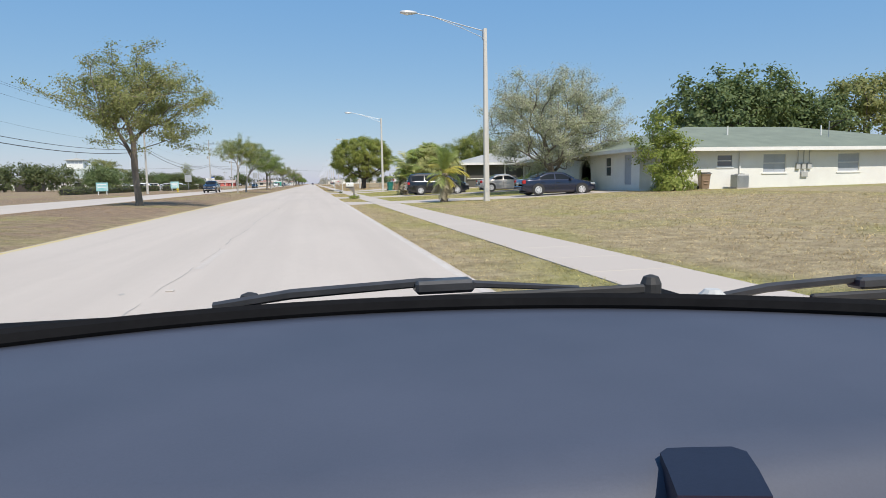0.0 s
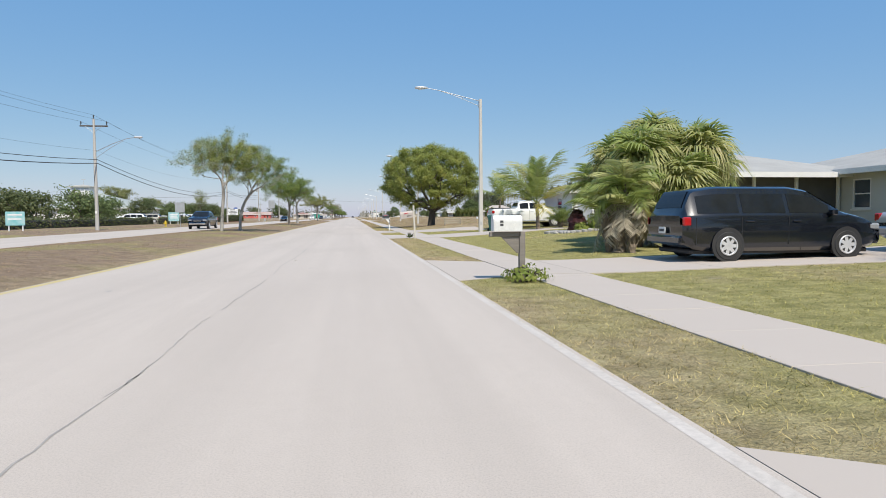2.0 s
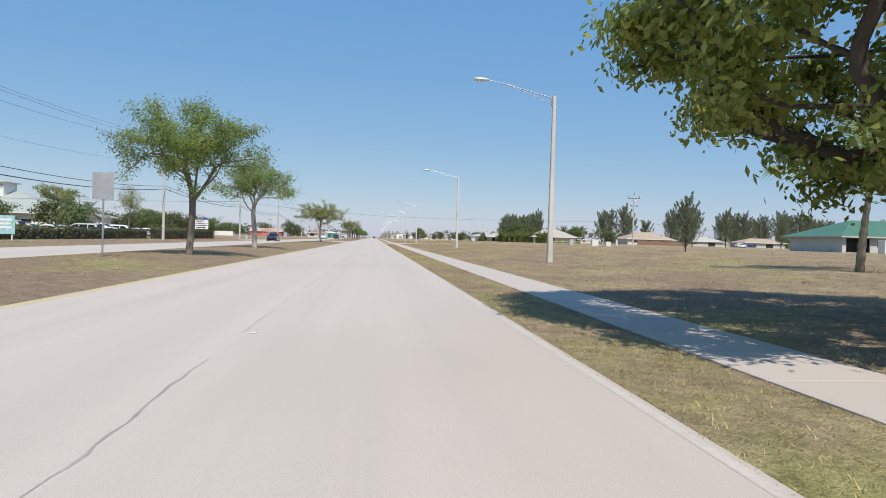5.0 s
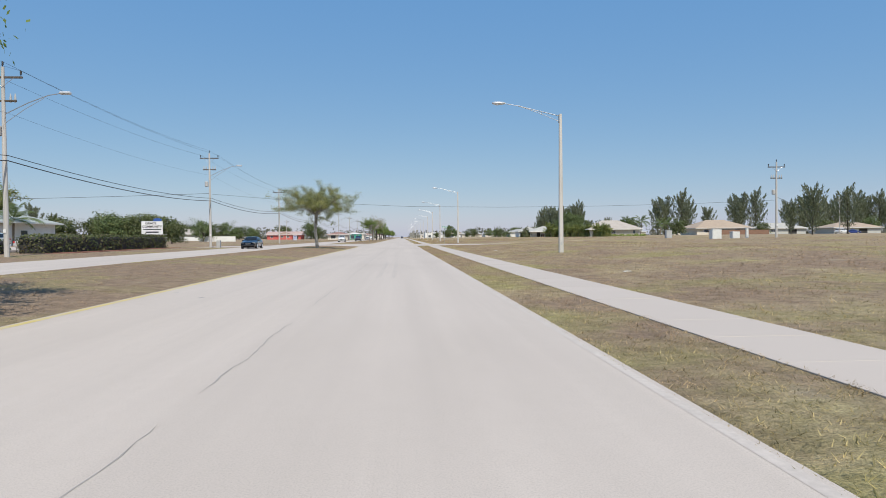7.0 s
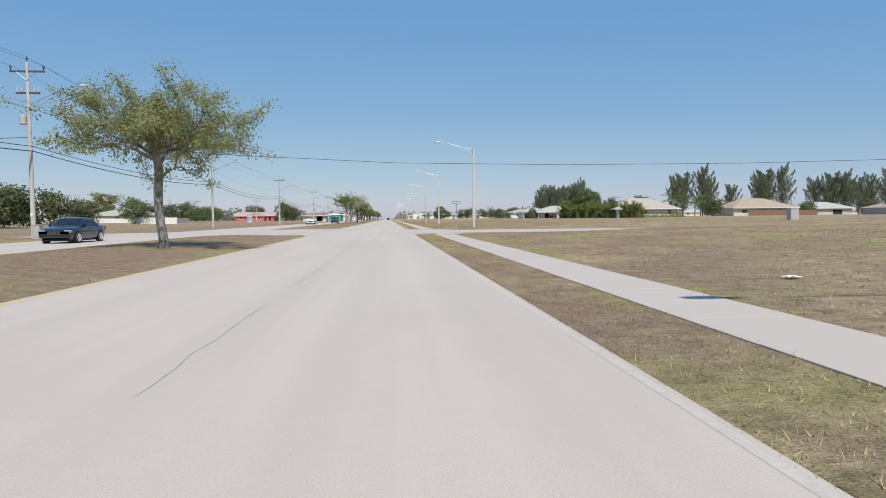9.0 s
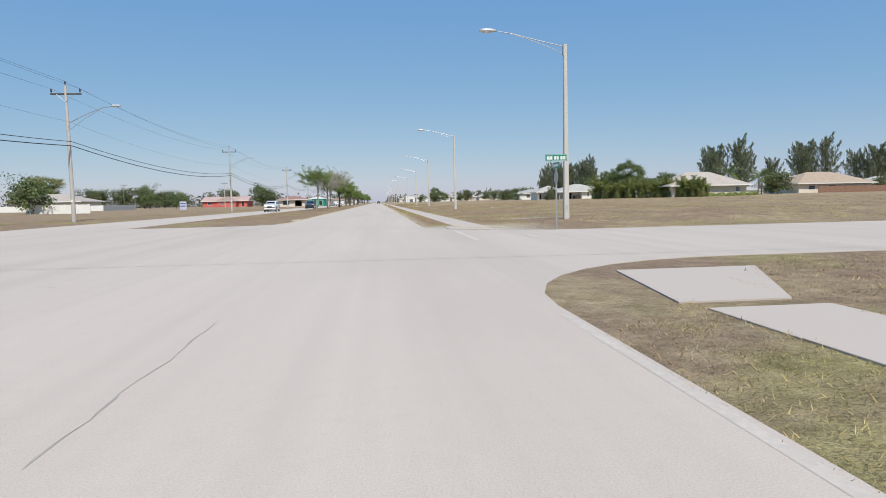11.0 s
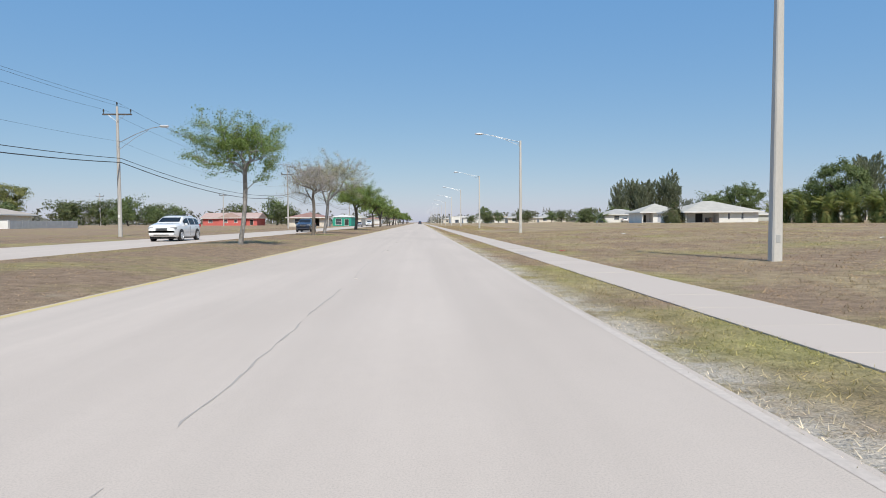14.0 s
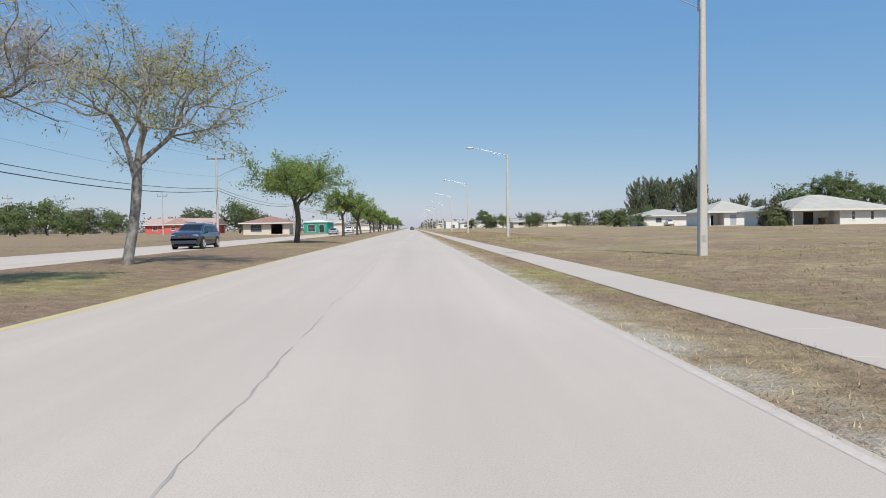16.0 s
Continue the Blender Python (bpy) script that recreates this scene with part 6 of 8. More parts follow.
def far_woods():
    """Low woods round the horizon, in one mass."""
    nrng = np.random.default_rng(3)
    pts = []
    for x0, x1, y0, y1, n, h in ((70, 900, 640, 820, 900, 9), (-900, -60, 560, 760, 900, 8), (14, 70, 900, 1300, 200, 8), (-70, -30, 800, 1300, 200, 8), (260, 900, 300, 560, 300, 9), (-900, -150, 250, 460, 400, 8)):
        c = np.stack([nrng.uniform(x0, x1, n), nrng.uniform(y0, y1, n)], 1)
        hh = h * nrng.uniform(0.4, 1.25, n)
        for q, z in zip(c, hh):
            k = 20
            up = nrng.random((k, 1)) ** 1.2
            pts.append(np.concatenate([q + nrng.normal(size=(k, 2)) * (2.4 - 1.5 * up), z * up], 1))
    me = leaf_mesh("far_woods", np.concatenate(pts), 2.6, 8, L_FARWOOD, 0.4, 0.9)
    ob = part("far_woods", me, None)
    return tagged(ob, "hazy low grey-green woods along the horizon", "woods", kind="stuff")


far_woods()

# ---- cars ----
PAINTS = {}


def paint(key, c, metal=0.0):
    if key not in PAINTS:
        PAINTS[key] = surface("car_paint_" + key, c, tuple(v * 0.9 for v in c), 0.2, metal, s1=1.5, s2=80, bump=0.0, coat=0.9, fine=0.05)
    return PAINTS[key]


M_CARGLASS = surface("tinted_car_glass", (0.012, 0.014, 0.016), (0.02, 0.022, 0.024), 0.05, s1=1, s2=10, bump=0, spec=0.35)
M_RIM = surface("alloy_rim", (0.72, 0.72, 0.73), (0.62, 0.62, 0.63), 0.35, 0.35, s1=6, s2=60, bump=0)
M_CHROME = surface("chrome_trim", (0.75, 0.75, 0.76), (0.6, 0.6, 0.61), 0.12, 1.0, s1=5, s2=50, bump=0)
M_TAIL = surface("red_lamp_lens", (0.50, 0.02, 0.02), (0.36, 0.012, 0.015), 0.12, s1=8, s2=60, bump=0, coat=0.6)
M_HEADLAMP = surface("clear_lamp_lens", (0.34, 0.35, 0.36), (0.22, 0.23, 0.24), 0.08, s1=8, s2=60, bump=0, coat=0.6)
M_PLATE = surface("number_plate", (0.70, 0.72, 0.70), (0.62, 0.64, 0.62), 0.4, s1=9, s2=60, bump=0)
M_BAR = surface("dark_lettering", (0.05, 0.05, 0.055), (0.07, 0.07, 0.075), 0.6, s1=5, s2=50, bump=0)

KINDS = {
    "minivan": dict(L=5.15, W=1.98, z0=0.2, belt=1.06, top=[(-2.57, 0.98), (-2.53, 1.2), (-2.3, 1.66), (-1.7, 1.75), (0.2, 1.745), (0.7, 1.66), (1.55, 1.14), (2.15, 1.0), (2.48, 0.84), (2.57, 0.62)],
                    wheels=(-1.5, 1.58), r=0.34, side=[(-2.22, -1.2), (-1.1, 0.0), (0.1, 1.15)], front=(0.78, 1.5), rear=(-2.5, -2.28)),
    "saloon": dict(L=4.5, W=1.76, z0=0.18, belt=0.92, top=[(-2.25, 0.72), (-2.21, 0.93), (-1.8, 1.0), (-1.5, 1.03), (-0.75, 1.38), (-0.15, 1.43), (0.25, 1.39), (1.02, 0.97), (1.8, 0.84), (2.15, 0.7), (2.25, 0.5)],
                   wheels=(-1.32, 1.36), r=0.315, side=[(-1.18, -0.32), (-0.24, 0.72)], front=(0.36, 1.0), rear=(-1.42, -0.82)),
    "suv": dict(L=5.0, W=1.95, z0=0.24, belt=1.08, top=[(-2.5, 0.95), (-2.46, 1.2), (-2.2, 1.6), (-1.6, 1.74), (0.1, 1.76), (0.5, 1.69), (1.32, 1.25), (1.9, 1.19), (2.25, 1.11), (2.42, 1.02), (2.5, 0.84)],
                wheels=(-1.5, 1.52), r=0.38, side=[(-2.1, -1.3), (-1.2, -0.2), (-0.1, 0.9)], front=(0.64, 1.2), rear=(-2.42, -2.2)),
    "pickup": dict(L=5.85, W=2.0, z0=0.34, belt=1.26, top=[(-2.92, 0.9), (-2.9, 1.33), (-1.02, 1.34), (-0.96, 1.4), (-0.84, 1.84), (-0.4, 1.93), (0.5, 1.92), (0.72, 1.85), (1.4, 1.36), (2.5, 1.24), (2.84, 1.05), (2.92, 0.7)],
                   wheels=(-1.75, 1.9), r=0.4, side=[(-0.8, -0.12), (-0.02, 1.0)], front=(0.8, 1.36), rear=(-0.94, -0.86)),
}


def car(kind, m, material, label, name="car", group=""):
    """A car heading along +x: lofted body, tinted panes, wheels, lamps, bumpers, mirrors, handles, seams."""
    k = KINDS[kind]
    ob = thing(name, m, label, "pickup truck" if kind == "pickup" else "car", group)
    half = k["L"] / 2
    px, pz = zip(*k["top"])
    grid = sorted(set([round(v, 3) for v in np.linspace(-half, half, 45)] + [round(v, 3) for v in px]))

    def top(x):
        return float(np.mean([np.interp(x + d, px, pz) for d in (-0.05, 0.0, 0.05)]))

    def wide(x):
        return k["W"] / 2 * (1 - 0.13 * abs(x / half) ** 7)

    def upper(x):
        return wide(x) * 0.93 - 0.30 * max(0.0, top(x) - k["belt"])

    def ring(x):
        w, zt = wide(x), top(x)
        lift = 0.22 * abs(x / half) ** 10
        z0 = k["z0"] + lift
        b = min(k["belt"], zt - 0.06)
        u = upper(x)
        return [(w * 0.86, z0), (w * 0.97, z0 + 0.09), (w, z0 + 0.26), (w * 1.0, b * 0.72), (w * 0.985, b - 0.04), (w * 0.96, b), (u, zt - 0.06), (u - 0.1, zt - 0.012), (u * 0.5, zt)]

    s = Shape()
    for x in grid:
        r = ring(x)
        s.v += [(x, y, z) for y, z in r] + [(x, -y, z) for y, z in reversed(r)]
    n = 18
    for i in range(len(grid) - 1):
        for q in range(n):
            s.f.append((i * n + q, i * n + (q + 1) % n, (i + 1) * n + (q + 1) % n, (i + 1) * n + q))
    s.f += [tuple(range(n)), tuple((len(grid) - 1) * n + q for q in range(n))]
    me = s.mesh("body", True)
    body = part("body", me, material, ob)
    body.data.set_sharp_from_angle(angle=radians(38))
    for x0, x1 in k["side"]:
        for sd in (-1, 1):
            g = Shape()
            steps = 8
            for i in range(steps + 1):
                x = x0 + (x1 - x0) * i / steps
                w, zt, u = wide(x), top(x), upper(x)
                b = min(k["belt"], zt - 0.06)
                for f in (0.07, 0.80 if kind != "pickup" else 0.78):
                    y = w * 0.96 + (u - w * 0.96) * f + 0.006
                    g.v.append((x, sd * y, b + (zt - 0.06 - b) * f))
            g.f = [(2 * i, 2 * i + 2, 2 * i + 3, 2 * i + 1) for i in range(steps)]
            part("side_window", g, M_CARGLASS, ob)
    for nm, span in (("windscreen", k["front"]), ("rear_window", k["rear"])):
        if not span:
            continue
        x0, x1 = span
        g = Shape()
        for i in range(7):
            x = x0 + (x1 - x0) * i / 6
            slope = (top(x + 0.03) - top(x - 0.03)) / 0.06
            ln = math.hypot(1, slope)
            ox, oz = -slope / ln * 0.012, 1 / ln * 0.012
            y = max(0.2, upper(x) - 0.12)
            g.v += [(x + ox, -y, top(x) + oz), (x + ox, 0, top(x) + oz + 0.004), (x + ox, y, top(x) + oz)]
        for i in range(6):
            for q in (0, 1):
                g.f.append((3 * i + q, 3 * i + q + 1, 3 * i + q + 4, 3 * i + q + 3))
        part(nm, g, M_CARGLASS, ob)
    r = k["r"]
    for wx in k["wheels"]:
        for sd in (-1, 1):
            y = sd * (k["W"] / 2 + 0.004)
            part("wheel_arch", Shape().lathe([(r + 0.07, 0), (r + 0.06, 0.008), (0.05, 0.008)], 22, "y", (wx, y if sd > 0 else y - 0.008, r + 0.02)), M_BLACK, body)
            wh = part("wheel", Shape().lathe([(r * 0.6, 0), (r * 0.93, 0), (r, 0.03), (r, 0.19), (r * 0.93, 0.22), (r * 0.6, 0.22)], 22, "y", (wx, y - (0.025 if sd < 0 else 0.195), r)), M_BLACK, ob, smooth=False)
            rim = Shape()
            out = y + sd * 0.027
            rim.tube([(wx + r * 0.62 * math.cos(a), out + sd * 0.004, r + r * 0.62 * math.sin(a)) for a in [2 * math.pi * q / 22 for q in range(23)]], 0.022, 5, False)
            rim.lathe([(r * 0.17, -0.01), (r * 0.17, 0.01), (r * 0.1, 0.014)][:: sd], 10, "y", (wx, out, r))
            for j in range(7):
                a = 2 * math.pi * j / 7
                c, d = math.cos(a), math.sin(a)
                tq = r * 0.12
                p0, p1 = r * 0.14, r * 0.6
                rim.add([(wx + p0 * c - tq * d, out + sd * 0.008, r + p0 * d + tq * c), (wx + p0 * c + tq * d, out + sd * 0.008, r + p0 * d - tq * c), (wx + p1 * c + tq * d, out + sd * 0.004, r + p1 * d - tq * c), (wx + p1 * c - tq * d, out + sd * 0.004, r + p1 * d + tq * c)], [(0, 1, 2, 3)])
            part("rim", rim, M_RIM, wh, "silver alloy rim")
    zl = k["belt"] * (0.91 if kind == "suv" else 0.80)
    deep = 0.30 if kind == "suv" else 0.26
    for sd in (-1, 1):
        y0, y1 = sorted((sd * wide(half - 0.1) * 0.62, sd * wide(half - 0.25) * 1.004))
        part("headlight", Shape().box(half - 0.34, half - 0.035, y0, y1, zl - 0.16, zl - 0.01, 0.035), M_HEADLAMP, ob, "clear headlight")
        y0, y1 = sorted((sd * wide(half - 0.1) * 0.80, sd * (wide(half - 0.25) + 0.006)))
        part("tail_light", Shape().box(-half + 0.0, -half + 0.2, y0, y1, zl - 0.04, zl + 0.17, 0.03), M_TAIL, ob, "red tail light")
        xm = (k["front"] or (0, 0.9))[1] - 0.35
        y0, y1 = sorted((sd * k["W"] * 0.485, sd * (k["W"] * 0.485 + 0.19)))
        if k["front"]:
            part("mirror", Shape().box(xm - 0.07, xm + 0.08, y0, y1, k["belt"] - 0.02, k["belt"] + 0.13, 0.03), material, ob)
        for x0, x1 in k["side"]:
            w = wide(x0 - 0.04) * 1.0 + 0.003
            y0, y1 = sorted((sd * (w - 0.02), sd * w))
            part("door_seam", Shape().box(x0 - 0.05, x0 - 0.042, y0, y1, k["z0"] + 0.16, k["belt"] - 0.06), M_BLACK, body)
        for x0, x1 in k["side"][-2:]:
            w = wide(x0) + 0.004
            y0, y1 = sorted((sd * (w - 0.03), sd * (w + 0.025)))
            part("door_handle", Shape().box(x0 + 0.06, x0 + 0.26, y0, y1, k["belt"] - 0.16, k["belt"] - 0.125, 0.01), material, ob)
    yb = wide(half) * 0.98
    part("front_bumper", Shape().box(half - 0.12, half + 0.05, -yb, yb, k["z0"] + 0.14, k["z0"] + 0.34, 0.05), material if kind != "pickup" else M_CHROME, ob)
    part("rear_bumper", Shape().box(-half - 0.06, -half + 0.12, -yb, yb, k["z0"] + 0.16, k["z0"] + 0.38, 0.05), material if kind != "pickup" else M_CHROME, ob)
    gr = part("grille", Shape().box(half - 0.1, half + 0.01, -yb * 0.5, yb * 0.5, zl - deep, zl - 0.06, 0.05), M_BLACK, ob)
    for zb in (0, 1, 2):
        part("grille_bar", Shape().box(half + 0.006, half + 0.016, -yb * 0.44, yb * 0.44, zl - 0.225 + 0.06 * zb, zl - 0.216 + 0.06 * zb), M_GALV, gr)
    part("lower_intake", Shape().box(half - 0.05, half + 0.056, -yb * 0.62, yb * 0.62, k["z0"] + 0.17, k["z0"] + 0.245, 0.02), M_BLACK, ob)
    pl = part("number_plate", Shape().box(-half - 0.075, -half - 0.05, -0.16, 0.16, k["z0"] + 0.42, k["z0"] + 0.58, 0.006), M_PLATE, ob)
    part("plate_bar", Shape().box(-half - 0.08, -half - 0.074, -0.12, 0.12, k["z0"] + 0.47, k["z0"] + 0.53), M_BAR, pl)
    part("underbody", Shape().box(-half + 0.25, half - 0.25, -k["W"] * 0.4, k["W"] * 0.4, k["z0"] - 0.06, k["z0"] + 0.05, 0.03), M_BLACK, ob)
    if kind == "pickup":
        part("bed_liner", Shape().box(-half + 0.1, -1.08, -k["W"] * 0.40, k["W"] * 0.40, 1.335, 1.35), M_BLACK, ob, "dark open bed")
        part("step_bar", Shape().tube([(-0.9, -k["W"] * 0.49, 0.42), (1.2, -k["W"] * 0.49, 0.42)], 0.04, 8), M_CHROME, ob)
    if kind == "suv":
        for sd in (-1, 1):
            part("roof_rail", Shape().tube([(-1.8, sd * 0.6, 1.76), (-1.7, sd * 0.6, 1.82), (0.2, sd * 0.6, 1.83), (0.3, sd * 0.6, 1.76)], 0.018, 6), M_BLACK, ob)
    return ob


def stand(x, y, turn, lift=0.022):
    return Matrix.Translation((x, y, max(0.0, height(x, y)) + lift)) @ pose(0, 0, 0, 0, 0, turn)


car("saloon", stand(15.05, 37.5, 0) @ Matrix.Diagonal((1.05, 1.03, 1.0, 1)), paint("navy", (0.012, 0.018, 0.045), 0.2), "dark navy blue saloon car parked on the driveway")
car("minivan", stand(10.4, 52.2, 0), paint("charcoal", (0.010, 0.012, 0.018), 0.2), "dark charcoal minivan parked on a concrete driveway")
car("saloon", stand(16.1, 51.6, -2), paint("silver", (0.56, 0.53, 0.51), 0.15), "silver-beige saloon car parked beyond the minivan")
car("pickup", stand(13.9, 86.4, 0, 0.08) @ Matrix.Diagonal((1.03, 1.05, 1.07, 1)), paint("white", (0.80, 0.80, 0.79)), "white pickup truck parked beside the carport", "pickup_truck")
car("pickup", stand(15.2, 91.6, 2), paint("red", (0.36, 0.012, 0.018)), "dark red pickup truck parked on the dirt lot", "pickup_truck")
car("pickup", stand(-15.9, 109.6, -90, 0.0), paint("darkblue", (0.02, 0.028, 0.05), 0.3), "dark blue pickup truck in the opposite lane", "pickup_truck", group="cars in the opposite lanes")
car("saloon", stand(-17.8, 211.0, -90, 0.0), paint("black", (0.012, 0.014, 0.02), 0.2), "black saloon car in the opposite lane", group="cars in the opposite lanes")
car("suv", stand(-17.2, 318.8, -90, 0.0), paint("white", (0.80, 0.80, 0.79)), "white SUV with roof rails in the opposite lane", group="cars in the opposite lanes")
car("suv", stand(-15.2, 359.0, -90, 0.0), paint("slate", (0.045, 0.055, 0.08), 0.3), "dark slate SUV in the opposite lane", group="cars in the opposite lanes")
car("saloon", stand(-17.0, 452.0, -90, 0.0), paint("silver", (0.44, 0.415, 0.40), 0.6), "distant silver car in the opposite lane", group="cars in the opposite lanes")
car("suv", stand(-16.0, 476.0, -90, 0.0), paint("white", (0.80, 0.80, 0.79)), "distant white car in the opposite lane", group="cars in the opposite lanes")
car("suv", stand(0.3, 640.0, 90, 0.0), paint("slate", (0.045, 0.055, 0.08), 0.3), "distant dark car far ahead on the road")
LOT = "cars in the parking lot"
lot = Shape().box(-58, -35, 150, 222, 0.0, height(-46, 190) + 0.05)
tagged(part("parking_lot", lot, M_SIDE), "grey asphalt parking lot behind the hedge", "parking lot", kind="structure")
for k2, (x, y, kind, key, c, words) in enumerate([(-38.5, 156, "suv", "white", (0.8, 0.8, 0.79), "white SUV"), (-38.5, 160, "saloon", "silver", (0.44, 0.415, 0.4), "silver saloon"), (-38.5, 165, "suv", "champagne", (0.42, 0.40, 0.33), "champagne SUV"), (-38.5, 171, "saloon", "silver", (0.44, 0.415, 0.4), "silver saloon"), (-38.5, 175, "saloon", "white", (0.8, 0.8, 0.79), "white saloon"),
                                                  (-38.5, 179, "saloon", "silver", (0.44, 0.415, 0.4), "silver saloon"), (-38.5, 183.5, "suv", "silver", (0.44, 0.415, 0.4), "silver SUV"), (-38.0, 188, "pickup", "white", (0.8, 0.8, 0.79), "white pickup"), (-38.5, 194, "suv", "white", (0.8, 0.8, 0.79), "white SUV"), (-38.5, 204, "saloon", "silver", (0.44, 0.415, 0.4), "silver saloon"), (-39, 209, "saloon", "white", (0.8, 0.8, 0.79), "white saloon")]):
    car(kind, stand(x, y, 0 if k2 % 2 else 180, 0.05), paint(key, c), words + " parked in the lot behind the hedge", group=LOT)
car("suv", stand(151, 342, 20), paint("white", (0.8, 0.8, 0.79)), "white car parked by a distant house")
car("saloon", stand(156, 343, -30), paint("royal", (0.03, 0.06, 0.25)), "blue car parked by a distant house")
car("saloon", stand(64.0, 469.0, 80), paint("white", (0.8, 0.8, 0.79)), "white car parked before a small white house")

# ---- mailboxes, bins, signs, boxes ----
M_MBWHITE = surface("dull_white_metal", (0.76, 0.76, 0.73), (0.66, 0.66, 0.63), 0.5, 0.1, s1=5, s2=40, bump=0.05)
M_MBGREY = surface("weathered_tan_metal", (0.52, 0.46, 0.42), (0.42, 0.37, 0.335), 0.6, 0.1, s1=5, s2=40, bump=0.05)
M_MBBLACK = surface("black_enamel", (0.03, 0.035, 0.045), (0.05, 0.055, 0.065), 0.4, s1=5, s2=40, bump=0.05)
M_FLAG = surface("red_flag", (0.50, 0.04, 0.06), (0.40, 0.05, 0.06), 0.5, s1=5, s2=40, bump=0)
M_OLDWOOD = surface("old_post_wood", (0.42, 0.37, 0.28), (0.28, 0.25, 0.19), 0.9, s1=4, s2=35, bump=0.5, stretch=(1, 1, 0.12))
M_PALEPOST = surface("bleached_post_wood", (0.62, 0.59, 0.52), (0.46, 0.43, 0.37), 0.9, s1=4, s2=35, bump=0.4, stretch=(1, 1, 0.12))
M_GREYWOOD = surface("grey_wood", (0.25, 0.225, 0.20), (0.17, 0.15, 0.13), 0.9, s1=4, s2=35, bump=0.5, stretch=(0.15, 1, 1))
M_BROWNFENCE = surface("brown_fence_wood", (0.26, 0.15, 0.10), (0.20, 0.115, 0.08), 0.9, s1=1.5, s2=20, bump=0.3)
M_BINTEAL = surface("teal_plastic", (0.015, 0.19, 0.15), (0.02, 0.15, 0.12), 0.45, s1=3, s2=40, bump=0.03)
M_BINBROWN = surface("brown_plastic", (0.30, 0.205, 0.135), (0.25, 0.17, 0.115), 0.5, s1=3, s2=40, bump=0.03)
M_BINDARK = surface("dark_plastic", (0.05, 0.045, 0.04), (0.07, 0.06, 0.055), 0.5, s1=3, s2=40, bump=0.03)
M_SIGNGREEN = surface("green_sign_sheet", (0.0, 0.24, 0.15), (0.01, 0.20, 0.125), 0.35, s1=4, s2=40, bump=0)
M_SIGNWHITE = surface("white_sign_sheet", (0.80, 0.80, 0.80), (0.72, 0.72, 0.72), 0.4, s1=2, s2=40, bump=0)
M_SIGNBACK = surface("bare_aluminium", (0.55, 0.56, 0.57), (0.46, 0.47, 0.48), 0.45, 0.6, s1=3, s2=50, bump=0)
M_SIGNRED = surface("red_sign_sheet", (0.45, 0.015, 0.02), (0.38, 0.012, 0.018), 0.35, s1=3, s2=40, bump=0)
M_SIGNBLUE = surface("blue_sign_sheet", (0.04, 0.12, 0.40), (0.05, 0.10, 0.32), 0.4, s1=3, s2=40, bump=0)
M_SALE = surface("faded_lavender_sheet", (0.58, 0.58, 0.66), (0.45, 0.46, 0.60), 0.5, s1=2.2, s2=40, bump=0)
M_SIGNTEAL = surface("teal_sign_sheet", (0.20, 0.50, 0.53), (0.48, 0.62, 0.64), 0.5, s1=2.4, s2=30, bump=0)
M_PAPER = surface("litter_paper", (0.76, 0.75, 0.72), (0.62, 0.60, 0.56), 0.8, s1=8, s2=60, bump=0.2)
M_MULCH = surface("red_mulch", (0.30, 0.115, 0.07), (0.22, 0.085, 0.055), 0.95, s1=1, s2=12, bump=0.8, dist=0.04)


def arched_box(w, l, h):
    """A mailbox shell: flat sides and a half-round top, along x."""
    pts = [(-w / 2, 0.0), (w / 2, 0.0), (w / 2, h - w / 2)] + [(w / 2 * math.cos(a), h - w / 2 + w / 2 * math.sin(a)) for a in [math.pi * i / 9 for i in range(1, 9)]] + [(-w / 2, h - w / 2)]
    return Shape().prism(pts, "x", -l / 2, l / 2)


def mailbox(x, y, turn, post_m, post, arm, box_m, box_z, box_x, size, label, bars=(), lean=0.0, flag=True, tilt=0.0):
    ob = thing("mailbox", Matrix.Translation((x, y, height(x, y))) @ pose(0, 0, 0, 0, lean, turn), label, "mailbox")
    hw, ph = post
    part("post", Shape().box(-hw, hw, -hw, hw, -0.3, ph, 0.008), post_m, ob)
    if arm:
        ax, az = arm
        part("arm", Shape().box(-ax, -hw, -hw * 0.9, hw * 0.9, az - 0.09, az, 0.01).prism([(-hw, az - 0.09), (-hw, az - 0.4), (-hw - 0.04, az - 0.4), (-ax * 0.65, az - 0.09)], "y", -0.02, 0.02), post_m, ob)
    l, w, h = size
    bx = part("box", arched_box(w, l, h), box_m, ob)
    bx.matrix_basis = Matrix.Translation((box_x, 0, box_z)) @ pose(0, 0, 0, 0, tilt, 0)
    d = part("door", arched_box(w * 0.97, 0.02, h * 0.985), box_m, bx)
    d.matrix_basis = Matrix.Translation((-l / 2 - 0.012, 0, 0.002))
    part("latch", Shape().box(-l / 2 - 0.05, -l / 2 - 0.02, -0.02, 0.02, h - 0.07, h - 0.03, 0.006), box_m, d)
    if flag:
        part("flag", Shape().prism([(-0.15, h * 0.6), (0.06, h * 0.66), (0.07, h * 0.78), (-0.12, h * 0.74), (-0.16, h * 0.68)], "y", -w / 2 - 0.018, -w / 2 - 0.004), M_FLAG, bx, "red flag")
    for (a, b, c, e, par) in bars:
        part("number_bar", Shape().box(a, b, -(w / 2 if par else hw) - 0.006, -(w / 2 if par else hw) - 0.001, c, e), M_BAR, bx if par else ob)
    return ob


